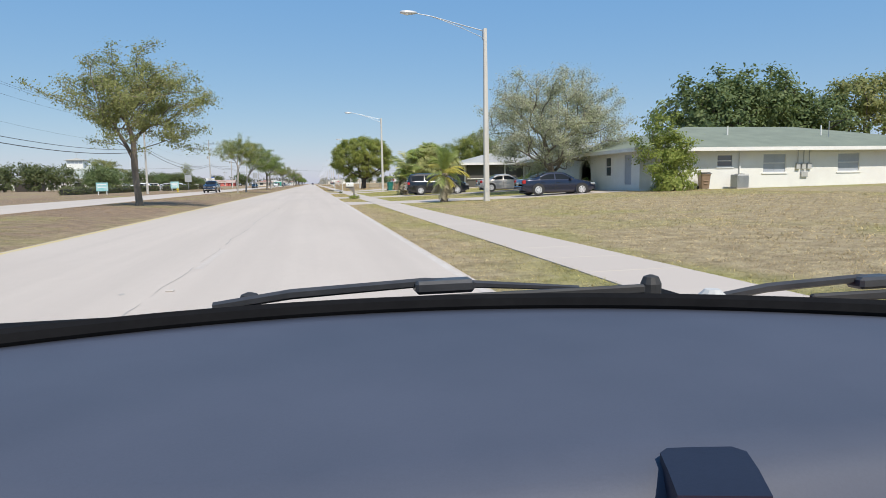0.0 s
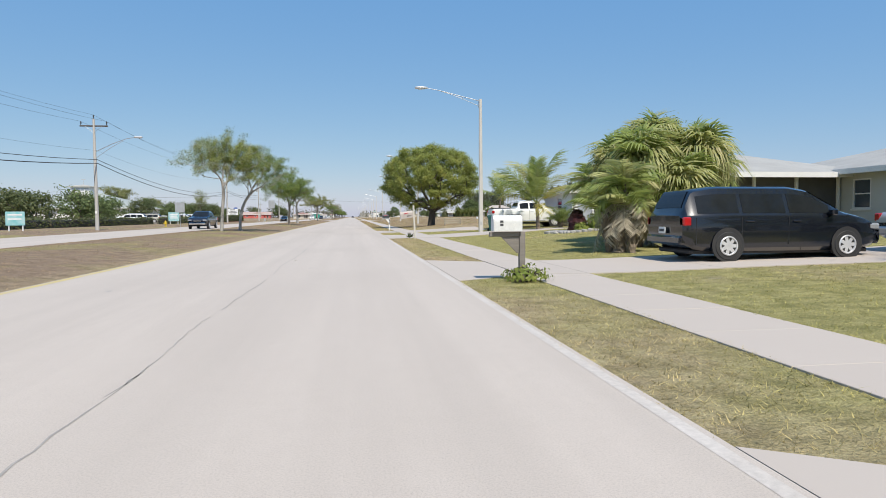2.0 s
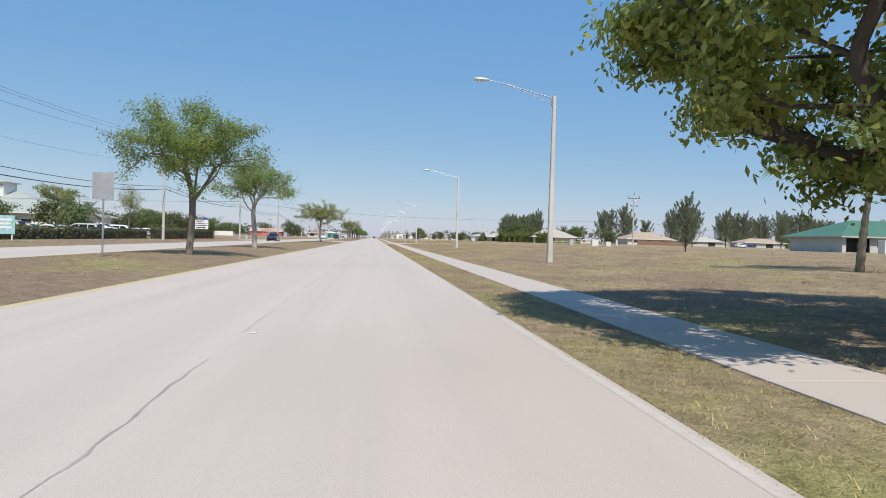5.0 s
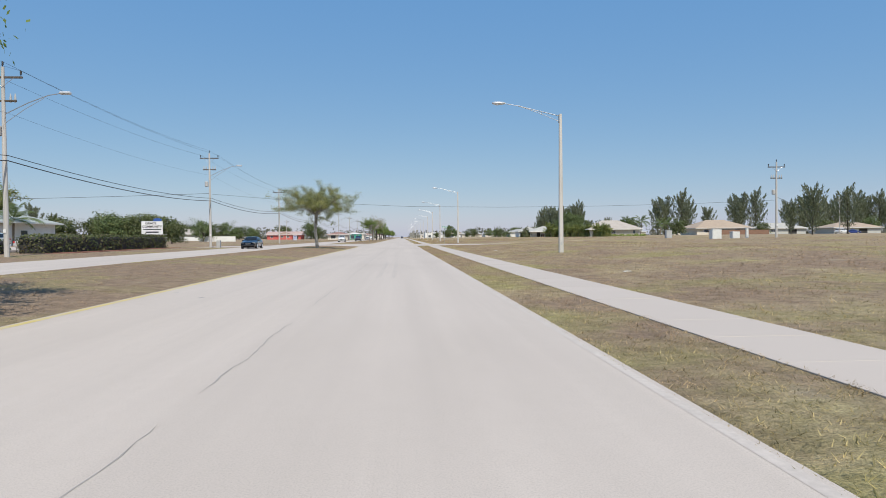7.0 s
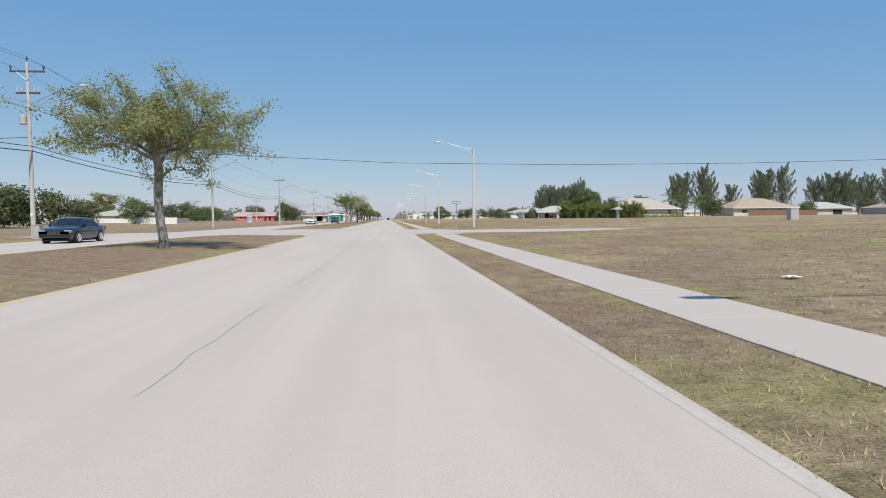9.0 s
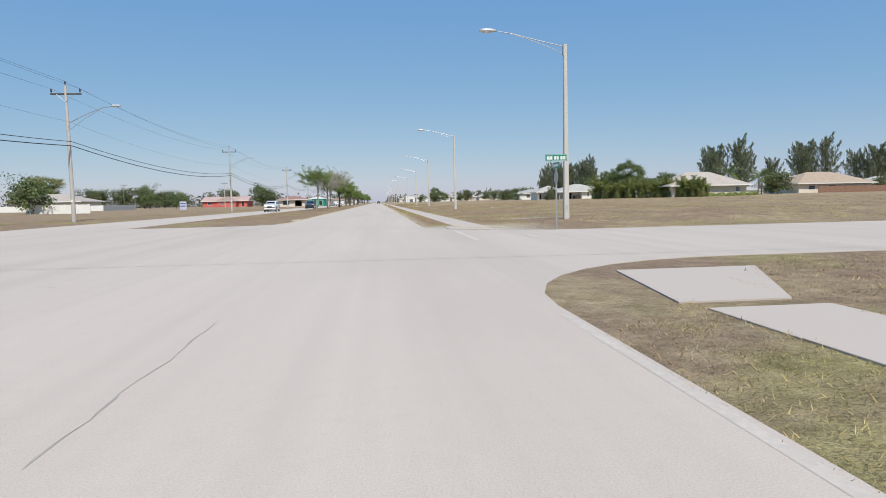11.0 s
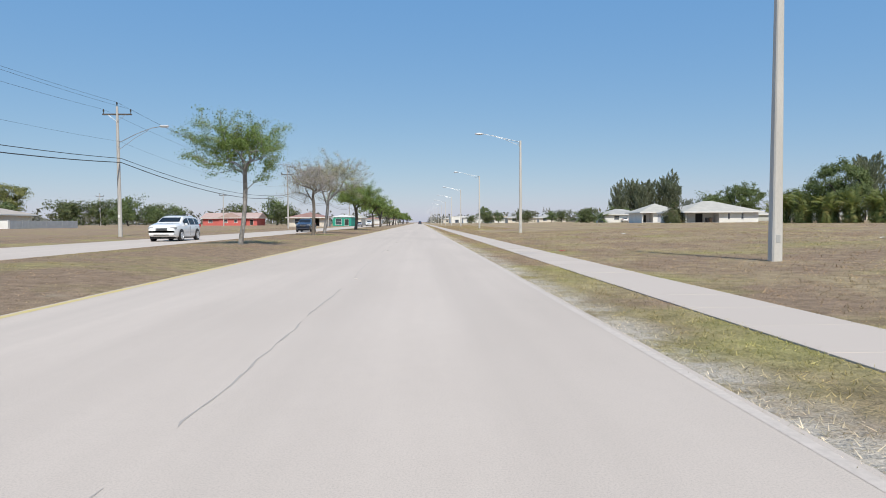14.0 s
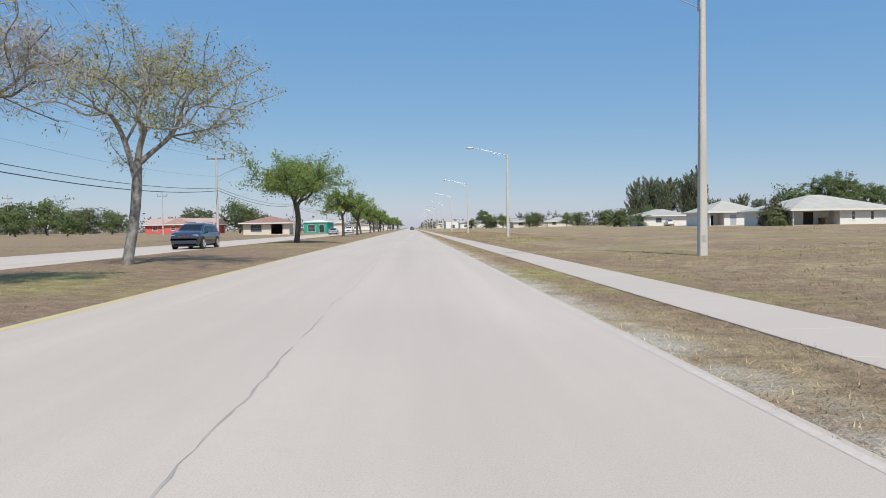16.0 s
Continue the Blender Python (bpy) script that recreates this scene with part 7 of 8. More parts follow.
mailbox(3.33, 49.0, 0, M_GREYWOOD, (0.055, 0.92), (0.62, 0.92), M_MBWHITE, 0.93, -0.28, (0.52, 0.24, 0.3), "dull white mailbox on a grey wooden post beside the driveway", [(-0.16, -0.1, 0.1, 0.14, 1), (-0.16, -0.1, 0.16, 0.2, 1)], flag=False)
mailbox(3.54, 71.6, 0, M_PALEPOST, (0.045, 1.80), None, M_MBGREY, 1.13, -0.37, (0.66, 0.30, 0.38), "weathered tan mailbox hung on a tall wooden post", [(-0.02, 0.04, 0.08, 0.14, 1), (0.06, 0.10, 0.08, 0.14, 1), (0.12, 0.16, 0.08, 0.14, 1), (0.18, 0.23, 0.08, 0.14, 1)], -2.5, True, -5)
mailbox(3.36, 92.4, 0, M_TRIM, (0.055, 1.08), (0.55, 1.08), M_MBBLACK, 1.09, -0.3, (0.56, 0.23, 0.28), "black mailbox on a white wooden post by the pavement", [(-0.03, 0.03, 0.92 - 0.13 * i, 1.02 - 0.13 * i, 0) for i in range(4)])


def wheelie_bin(x, y, turn, m, lid_m, label, group="", sc=1.0):
    ob = thing("wheelie_bin", Matrix.Translation((x, y, height(x, y) + 0.0)) @ pose(0, 0, 0, 0, 0, turn), label, "rubbish bin", group)
    s = Shape()
    for z, a, b in ((0.04, 0.23, 0.25), (0.12, 0.24, 0.26), (0.85, 0.29, 0.33), (0.88, 0.31, 0.35), (0.95, 0.31, 0.35)):
        c = 0.05
        s.v += [(a, -b + c, z), (a, b - c, z), (a - c, b, z), (-a + c, b, z), (-a, b - c, z), (-a, -b + c, z), (-a + c, -b, z), (a - c, -b, z)]
    for i in range(4):
        for q in range(8):
            s.f.append((i * 8 + q, i * 8 + (q + 1) % 8, (i + 1) * 8 + (q + 1) % 8, (i + 1) * 8 + q))
    s.f += [tuple(range(8)), tuple(32 + q for q in range(8))]
    body = part("body", s, m, ob)
    part("lift_bar", Shape().box(-0.15, 0.15, -0.335, -0.29, 0.5, 0.56, 0.012).box(-0.12, 0.12, -0.325, -0.28, 0.32, 0.38, 0.012), m, body)
    part("lid", Shape().box(-0.33, 0.33, -0.39, 0.38, 0.96, 1.0, 0.02).box(-0.27, 0.27, -0.32, 0.3, 1.0, 1.05, 0.03), lid_m, ob)
    part("handle", Shape().tube([(-0.24, 0.37, 0.9), (-0.24, 0.46, 0.95), (0.24, 0.46, 0.95), (0.24, 0.37, 0.9)], 0.018, 6), lid_m, ob)
    for sd in (-1, 1):
        part("wheel", Shape().lathe([(0.1, 0), (0.12, 0.01), (0.12, 0.05), (0.1, 0.06)], 14, "x", (sd * 0.27 - 0.03, 0.27, 0.12)), M_BLACK, ob)
    ob.scale = (sc, sc, sc)
    return ob


wheelie_bin(9.85, 80.3, 10, M_BINTEAL, M_BINTEAL, "teal green plastic wheelie bin on the grass", "bins by the driveway", 1.06)
wheelie_bin(10.65, 80.2, -6, M_BINBROWN, M_BINDARK, "brown plastic wheelie bin with a dark lid", "bins by the driveway", 1.06)
wheelie_bin(11.4, 80.3, 4, M_BINBROWN, M_BINDARK, "brown plastic wheelie bin with a dark lid", "bins by the driveway", 1.06)
wheelie_bin(23.9, 35.2, -12, M_BINBROWN, M_BINDARK, "brown wheelie bin standing against the house wall")
wheelie_bin(60.9, 405.6, 20, M_BINDARK, M_BINDARK, "dark wheelie bin in a recessed porch", "bins in the recessed porch")
wheelie_bin(61.8, 405.9, -8, M_BINBROWN, M_BINDARK, "brown wheelie bin in a recessed porch", "bins in the recessed porch")


def bicycle(x, y, turn, label):
    """Two spoked wheels, a diamond frame, fork, bars, saddle."""
    ob = thing("bicycle", Matrix.Translation((x, y, height(x, y) + 0.02)) @ pose(0, 0, 0, 0, 0, turn), label, "bicycle", "bicycles outside the carport")
    r = 0.33
    for cx in (-0.52, 0.52):
        ring = [(cx + r * math.cos(a), 0, r + r * math.sin(a)) for a in [2 * math.pi * i / 20 for i in range(21)]]
        w = part("wheel", Shape().tube(ring, 0.02, 6), M_BLACK, ob)
        spokes = Shape()
        for i in range(8):
            a = math.pi * i / 8
            spokes.tube([(cx - r * math.cos(a), 0, r - r * math.sin(a)), (cx + r * math.cos(a), 0, r + r * math.sin(a))], 0.003, 3)
        part("spokes", spokes, M_GALV, w)
    fr = Shape()
    for a, b in (((-0.52, r), (-0.05, 0.3)), ((-0.52, r), (-0.18, 0.8)), ((-0.05, 0.3), (-0.18, 0.8)), ((-0.16, 0.75), (0.36, 0.78)), ((-0.05, 0.3), (0.38, 0.7)), ((0.33, 0.92), (0.52, r))):
        fr.tube([(a[0], 0, a[1]), (b[0], 0, b[1])], 0.016, 6)
    part("frame", fr, M_GREYTRIM, ob)
    part("handlebar", Shape().tube([(0.28, -0.28, 1.0), (0.34, -0.1, 0.94), (0.34, 0.1, 0.94), (0.28, 0.28, 1.0)], 0.013, 6), M_BLACK, ob)
    part("saddle", Shape().box(-0.32, -0.06, -0.07, 0.07, 0.82, 0.88, 0.025), M_BLACK, ob)
    return ob


bicycle(17.6, 77.6, 8, "black bicycle leaning by the carport fence")
bicycle(18.6, 78.2, -12, "grey bicycle parked by the carport fence")
for k2, (x, m2) in enumerate([(20.2, M_BINDARK), (21.1, M_BINTEAL), (22.0, M_BINDARK)]):
    wheelie_bin(x, 82.6, 0, m2, m2, "dark wheelie bin under the carport", "bins under the carport")


def air_conditioner(x, y):
    ob = thing("air_conditioner", Matrix.Translation((x, y, height(x, y))), "grey outdoor air conditioner unit with slatted sides", "air conditioner")
    part("base", Shape().box(-0.5, 0.5, -0.45, 0.45, -0.05, 0.06, 0.01), M_CONC, ob)
    part("body", Shape().box(-0.4, 0.4, -0.36, 0.36, 0.06, 0.88, 0.03), M_GREYTRIM, ob)
    for i in range(11):
        part("slat", Shape().box(-0.37, 0.37, -0.385, -0.36, 0.13 + i * 0.063, 0.165 + i * 0.063), M_SIGNBACK, ob)
    part("fan_grille", Shape().lathe([(0.3, 0.88), (0.3, 0.91), (0.05, 0.93)], 18), M_BLACK, ob)
    return ob


air_conditioner(26.3, 35.1)


def utility_box(x, y, w, d, h, label, m=None):
    ob = thing("utility_box", Matrix.Translation((x, y, height(x, y))), label, "utility box", "utility boxes in the field")
    part("body", Shape().box(-w / 2, w / 2, -d / 2, d / 2, -0.1, h, 0.03), m or M_MBWHITE, ob)
    part("cap", Shape().box(-w / 2 - 0.03, w / 2 + 0.03, -d / 2 - 0.03, d / 2 + 0.03, h, h + 0.06, 0.02), m or M_MBWHITE, ob)
    part("door", Shape().box(-w / 2 + 0.08, w / 2 - 0.08, -d / 2 - 0.012, -d / 2, 0.1, h - 0.1, 0.004), m or M_MBWHITE, ob)
    return ob


utility_box(46.6, 225.0, 1.4, 1.0, 1.5, "pale green-grey steel cabinet in the dry field")
utility_box(49.4, 224.7, 1.1, 0.9, 1.0, "pale steel cabinet in the dry field")
utility_box(51.4, 224.9, 0.35, 0.3, 1.5, "slim white meter pedestal in the dry field")
utility_box(47.2, 243.0, 1.0, 0.8, 1.3, "grey steel cabinet beyond the side street", M_GREYTRIM)
# a white garden shed, put together from the utility box shape
utility_box(80.6, 186.5, 2.4, 1.4, 2.0, "white garden shed before the green-roofed building", M_TRIM)
utility_box(-24.0, 219.0, 0.5, 0.5, 0.9, "grey cable pedestal at the pole's foot", M_GREYTRIM)


def street_sign(x, y):
    ob = thing("street_sign", Matrix.Translation((x, y, height(x, y))), "galvanised sign post with green street blades and a stop sign", "street sign")
    part("post", Shape().box(-0.03, 0.03, -0.02, 0.02, -0.3, 2.36, 0.006), M_GALV, ob)
    b1 = part("street_blade", Shape().box(-0.42, 0.42, -0.012, 0.012, 2.64, 2.90, 0.008), M_SIGNGREEN, ob, "green street name blade with white lettering")
    part("border", Shape().box(-0.40, 0.40, -0.014, -0.0125, 2.875, 2.885).box(-0.40, 0.40, -0.014, -0.0125, 2.655, 2.665), M_SIGNWHITE, b1)
    for x0, x1 in ((-0.37, -0.29), (-0.27, -0.15), (-0.08, 0.0), (0.02, 0.10), (0.17, 0.25), (0.26, 0.31), (0.32, 0.37)):
        part("letter_bar", Shape().box(x0, x1, -0.016, -0.0125, 2.70, 2.83), M_SIGNWHITE, b1)
    b2 = part("street_blade", Shape().box(-0.012, 0.012, -0.42, 0.42, 2.36, 2.6, 0.008), M_SIGNGREEN, ob, "green street name blade turned along the road")
    b2.matrix_basis = pose(0, 0, 0, 0, 0, 1)
    part("letter_bar", Shape().box(-0.0145, -0.0125, -0.33, 0.33, 2.43, 2.53), M_SIGNWHITE, b2)
    pts = [(0.3 * math.cos(radians(22.5 + 45 * i)), 2.02 + 0.3 * math.sin(radians(22.5 + 45 * i))) for i in range(8)]
    st = part("stop_sign", Shape().prism(pts, "x", -0.006, 0.0), M_SIGNBACK, ob, "bare metal back of an octagonal stop sign")
    part("stop_face", Shape().prism(pts, "x", 0.0005, 0.004), M_SIGNRED, st)
    st.matrix_basis = pose(0, 0, 0, 0, 0, -2)
    return ob


street_sign(7.1, 236.9)


def board_sign(x, y, w, h, z0, face, label, turn=0, bars=0, top=None, bar_m=None, post_m=None):
    ob = thing("sign_board", Matrix.Translation((x, y, height(x, y))) @ pose(0, 0, 0, 0, 0, turn), label, "sign")
    for sx in (-w * 0.36, w * 0.36):
        part("post", Shape().box(sx - 0.05, sx + 0.05, 0.03, 0.13, -0.3, z0 + h * 0.9, 0.01), post_m or M_SIGNWHITE, ob)
    b = part("board", Shape().box(-w / 2, w / 2, -0.03, 0.03, z0, z0 + h, 0.012), face, ob)
    for i in range(bars):
        zz = z0 + h * (0.72 - 0.62 * i / max(1, bars))
        part("letter_bar", Shape().box(-w * 0.38, w * (0.38 - 0.05 * (i % 2)), -0.036, -0.031, zz, zz + h * 0.11), bar_m or M_SIGNBLUE, b)
    if top:
        part("emblem", Shape().prism([(w * 0.05, z0 + h), (w * 0.42, z0 + h), (w * 0.48, z0 + h + 0.22), (w * 0.3, z0 + h + 0.45), (w * 0.08, z0 + h + 0.3)], "y", -0.03, 0.03), top, b, "blue emblem above the board")
    return ob


notice = board_sign(-32.35, 218.6, 2.6, 1.7, 1.75, M_SIGNWHITE, "white notice board with dark lettering and a blue emblem", 6, 0, M_SIGNBLUE)


def lettering(words, size, m, parent, at):
    """Flat letters a few millimetres proud of a board that faces -y, centred at a place."""
    curve = bpy.data.curves.new("letters", "FONT")
    curve.body, curve.size, curve.align_x, curve.extrude = words, size, "CENTER", 0.003
    curve.offset = 0.012
    holder = new("letters", curve)
    bpy.context.view_layer.update()
    me = bpy.data.meshes.new_from_object(holder.evaluated_get(bpy.context.evaluated_depsgraph_get()))
    bpy.data.objects.remove(holder)
    me.materials.clear()
    ob = part("lettering", me, m, parent)
    ob.matrix_basis = Matrix.Translation(at) @ pose(0, 0, 0, 90, 0, 0)
    return ob


face = [o for o in notice.children if o.name.startswith("board")][0]
lettering("GRACE", 0.42, M_BAR, face, (-0.15, -0.036, 3.05))
lettering("COMMUNITY", 0.40, M_BAR, face, (0, -0.036, 2.62))
part("letter_bar", Shape().box(-1.1, 1.1, -0.036, -0.031, 2.32, 2.46), M_BAR, face)
part("number_bar", Shape().box(-0.8, 0.8, -0.036, -0.031, 1.92, 2.12), M_BAR, face)
board_sign(-29.6, 149.6, 1.7, 1.5, 0.5, M_SIGNTEAL, "teal and white banner board before the hedge", 5, 3, None, M_SIGNWHITE)
board_sign(-28.7, 97.0, 1.5, 1.2, 0.5, M_SIGNTEAL, "teal and white banner board on the verge", 5, 2, None, M_SIGNWHITE)
board_sign(-29.8, 314.0, 1.0, 1.35, 0.45, M_SALE, "small faded lavender sale board on wooden posts in the grass", 5, 2, None, M_SIGNBLUE, M_OLDWOOD)


def traffic_sign(x, y, w, z0, z1, label):
    ob = thing("traffic_sign", Matrix.Translation((x, y, height(x, y))), label, "traffic sign", "traffic signs")
    part("post", Shape().box(-0.03, 0.03, 0, 0.04, -0.3, z1 - 0.05, 0.006), M_GALV, ob)
    part("panel", Shape().box(-w / 2, w / 2, -0.012, 0.0, z0, z1, 0.01), M_SIGNBACK, ob)
    for z in (z0 + 0.2, z1 - 0.2):
        part("bolt", Shape().lathe([(0.02, -0.024), (0.02, -0.012)], 8, "y", (0, 0, z)), M_GALV, ob)
    return ob


traffic_sign(-22.3, 125.1, 1.2, 1.9, 3.2, "bare metal back of a wide roadside traffic sign")
traffic_sign(-9.86, 119.6, 0.76, 2.1, 3.1, "bare metal back of a traffic sign on the median")


def dumpster(x, y):
    ob = thing("dumpster", Matrix.Translation((x, y, height(x, y))), "long dark steel container at the edge of the lot", "dumpster")
    part("body", Shape().box(-3.0, 3.0, -1.1, 1.1, 0.05, 1.75, 0.04), M_BINDARK, ob)
    for i in range(9):
        part("rib", Shape().box(-2.85 + i * 0.7, -2.75 + i * 0.7, -1.17, -1.1, 0.1, 1.7, 0.01), M_BINDARK, ob)
    part("lid", Shape().box(-3.05, 3.05, -1.15, 1.15, 1.75, 1.83, 0.02), M_BLACK, ob)
    return ob


dumpster(-67.0, 171.5)


def low_fence(x, y, turn):
    ob = thing("wooden_fence", Matrix.Translation((x, y, height(x, y))) @ pose(0, 0, 0, 0, 0, turn), "short weathered three-board wooden fence on the mound", "fence")
    for px in (-0.75, 0.75):
        part("post", Shape().box(px - 0.05, px + 0.05, 0, 0.1, -0.3, 0.62, 0.01), M_GREYWOOD, ob)
    for i in range(3):
        part("board", Shape().box(-0.85, 0.85, -0.03, 0.0, 0.1 + i * 0.19, 0.24 + i * 0.19, 0.006), M_OLDWOOD, ob)
    return ob


low_fence(9.4, 95.6, 6)


def panel_fence(name, a, b, h, n, m, label, post_m=None):
    """A fence of panels between posts from a to b."""
    ob = tagged(new(name), label, "fence")
    a, b = Vector(a), Vector(b)
    d = (b - a).normalized()
    side = Vector((-d.y, d.x)) * 0.04
    for i in range(n):
        p, q = a.lerp(b, i / n) + d * 0.06, a.lerp(b, (i + 1) / n) - d * 0.06
        s = Shape().prism([tuple(p + side), tuple(q + side), tuple(q - side), tuple(p - side)], "z", height(p.x, p.y) - 0.2, height(p.x, p.y) + h)
        part("panel", s, m, ob)
    for i in range(n + 1):
        p = a.lerp(b, i / n)
        part("post", Shape().box(p.x - 0.06, p.x + 0.06, p.y - 0.06, p.y + 0.06, height(p.x, p.y) - 0.3, height(p.x, p.y) + h + 0.1, 0.01), post_m or m, ob)
    return ob


panel_fence("white_wall", (-112, 386), (-71.3, 386), 1.45, 12, M_WHITEWALL, "long white rendered garden wall")
panel_fence("picket_fence", (-71.2, 386.2), (-71.2, 408), 1.45, 12, M_GREYTRIM, "pale grey privacy fence beyond the field")
panel_fence("white_fence", (-61, 330), (-50.4, 330), 1.55, 5, M_WHITEWALL, "low white panel fence beyond the side street")
panel_fence("board_fence", (122, 378), (148, 380), 1.8, 12, M_BROWNFENCE, "brown wooden privacy fence before a house")
panel_fence("white_fence", (-110, 176), (-84, 172), 1.6, 12, M_WHITEWALL, "white fence behind the trees")
part_mulch = Shape().prism([(-28.7, 187), (-26.8, 187), (-27.4, 214.6), (-30.6, 215.4), (-30.8, 214.1), (-28.7, 214.1)], "z", -0.1, height(-30, 200) + 0.03)
tagged(part("mulch_bed", part_mulch, M_MULCH), "strip of red mulch along the hedge", "mulch bed", kind="structure")


def rail_fence(a, b):
    ob = tagged(new("pipe_rail"), "low red pipe rail along the driveway", "rail")
    (x0, y0), (x1, y1) = a, b
    for z in (0.2, 0.42):
        part("rail", Shape().tube([(x0, y0, height(x0, y0) + z), (x1, y1, height(x1, y1) + z)], 0.02, 6), M_SIGNRED, ob)
    for i in range(6):
        x, y = x0 + (x1 - x0) * i / 5, y0 + (y1 - y0) * i / 5
        part("post", Shape().tube([(x, y, height(x, y) - 0.1), (x, y, height(x, y) + 0.45)], 0.02, 6), M_SIGNRED, ob)
    return ob


rail_fence((16.2, 80.4), (26.0, 79.4))


def litter(x, y, size, m, label, seed):
    rg = random.Random(seed)
    s = Shape()
    n = 5
    for j in range(n):
        for i in range(n):
            s.v.append(((i / 4 - 0.5) * size, (j / 4 - 0.5) * size * 0.7, 0.01 + rg.uniform(0, 0.16) * size))
    s.f = [(j * n + i, j * n + i + 1, (j + 1) * n + i + 1, (j + 1) * n + i) for j in range(n - 1) for i in range(n - 1)]
    ob = part("litter", s, m)
    ob.location = (x, y, height(x, y) + 0.01)
    ob.rotation_euler = (0, 0, rg.uniform(0, 3))
    return tagged(ob, label, "litter", "litter in the field")


def fire_hydrant(x, y):
    """A yellow hydrant: flanged barrel, domed bonnet with a nut, two side outlets and a front one."""
    ob = thing("fire_hydrant", Matrix.Translation((x, y, height(x, y))), "yellow cast-iron fire hydrant on the dry verge", "fire hydrant")
    m = surface("hydrant_yellow", (0.72, 0.52, 0.03), (0.60, 0.42, 0.04), 0.5, s1=6, s2=60, bump=0.05)
    part("barrel", Shape().lathe([(0.17, -0.1), (0.17, 0.04), (0.12, 0.06), (0.11, 0.48), (0.15, 0.5), (0.15, 0.55)], 16), m, ob)
    part("bonnet", Shape().lathe([(0.145, 0.55), (0.13, 0.64), (0.07, 0.71), (0.03, 0.73), (0.03, 0.79)], 16), m, ob)
    for sd in (-1, 1):
        part("outlet_cap", Shape().lathe([(0.06, 0.1), (0.06, 0.17), (0.075, 0.17), (0.075, 0.22), (0.025, 0.22), (0.025, 0.26)], 12, "x", (0, 0, 0.42)) if sd > 0 else Shape().lathe([(0.06, -0.1), (0.06, -0.17), (0.075, -0.17), (0.075, -0.22), (0.025, -0.22), (0.025, -0.26)], 12, "x", (0, 0, 0.42)), m, ob)
    part("pumper_cap", Shape().lathe([(0.08, -0.1), (0.08, -0.17), (0.1, -0.17), (0.1, -0.23), (0.03, -0.23), (0.03, -0.27)], 12, "y", (0, 0, 0.4)), m, ob)
    return ob


fire_hydrant(-24.4, 126.0)


for k2, (x, y, sz) in enumerate([(7.5, 183.8, 0.3), (8.2, 275.8, 0.28), (13.6, 287.2, 0.36), (7.2, 153.4, 0.25), (15.0, 319.6, 0.3), (7.9, 31.8, 0.22), (20.0, 300.0, 0.4)]):
    litter(x, y, sz, M_PAPER, "crumpled pale litter lying in the dry grass", k2)
litter(5.6, 298.4, 0.28, M_FLAG, "crumpled orange-red wrapper by the pavement", 20)

# ---- the car of the drive, as it stands at the start ----
M_DASH = surface("dusty_grey_plastic", (0.066, 0.074, 0.104), (0.052, 0.060, 0.086), 0.62, s1=3, s2=400, bump=0.15, dist=0.001, fine=0.2)
M_ARM = surface("wiper_metal", (0.035, 0.036, 0.04), (0.06, 0.06, 0.065), 0.4, 0.1, s1=9, s2=60, bump=0.05)
M_RUBBER = surface("matt_seal_rubber", (0.006, 0.006, 0.007), (0.010, 0.010, 0.011), 0.9, s1=9, s2=90, bump=0.05, spec=0.1)
M_PAD = surface("dark_blue_pad", (0.007, 0.010, 0.026), (0.010, 0.014, 0.032), 0.6, s1=6, s2=200, bump=0.05)
KINDS["open"] = dict(L=4.3, W=1.72, z0=0.18, belt=0.80, top=[(-2.15, 0.62), (-2.1, 0.84), (-1.6, 0.88), (0.9, 0.90), (1.2, 0.88), (1.85, 0.76), (2.1, 0.62), (2.15, 0.48)], wheels=(-1.3, 1.32), r=0.31, side=[], front=None, rear=None)
own = car("open", Matrix.Translation((0.3, 0.15, 0.0)) @ pose(0, 0, 0, 0, 0, 90), paint("signal", (0.42, 0.015, 0.02)), "red car with a dusty grey dashboard and folded wipers")
AT = own.matrix_basis.inverted()


def far_edge(x):
    return 1.0 - 0.4 * (x - 0.3) ** 2


s = Shape()
NX, NY = 30, 14
for i in range(NX + 1):
    x = -0.52 + 1.64 * i / NX
    near = 0.33 + 0.2 * step(0.2, -0.4, x)
    for j in range(NY + 1):
        v = j / NY
        if j <= 3:
            y, z = near + 0.03 * math.sin(j / 3 * math.pi / 2) ** 2 + 0.012 * j, 0.87 + 0.115 * math.sin(j / 3 * math.pi / 2)
        else:
            u = (j - 3) / (NY - 3)
            y = near + 0.066 + (far_edge(x) - near - 0.066) * u
            z = 0.985 + 0.006 * math.sin(u * math.pi) + 0.022 * step(0.25, -0.1, x) * math.sin(min(1, u * 1.3) * math.pi) * (1 - u)
        s.v.append((x, y, z))
s.f = [(i * (NY + 1) + j, (i + 1) * (NY + 1) + j, (i + 1) * (NY + 1) + j + 1, i * (NY + 1) + j + 1) for i in range(NX) for j in range(NY)]
lo = len(s.v)
s.v += [(p[0], p[1], 0.86) for p in s.v[:]]
for i in range(NX):
    a, b = i * (NY + 1), (i + 1) * (NY + 1)
    s.f += [(a, a + lo, b + lo, b), (a + NY, b + NY, b + NY + lo, a + NY + lo)]
me = s.mesh("dashboard", True)
dash = part("dashboard", me, M_DASH, own, "dusty dark grey-blue dashboard top")
dash.matrix_basis = AT
gask = part("windscreen_seal", Shape().tube([(x, far_edge(x) + 0.012, 0.992) for x in [-0.52 + 1.64 * i / 24 for i in range(25)]], 0.016, 8), M_RUBBER, own, "black seal along the base of the windscreen")
gask.matrix_basis = AT
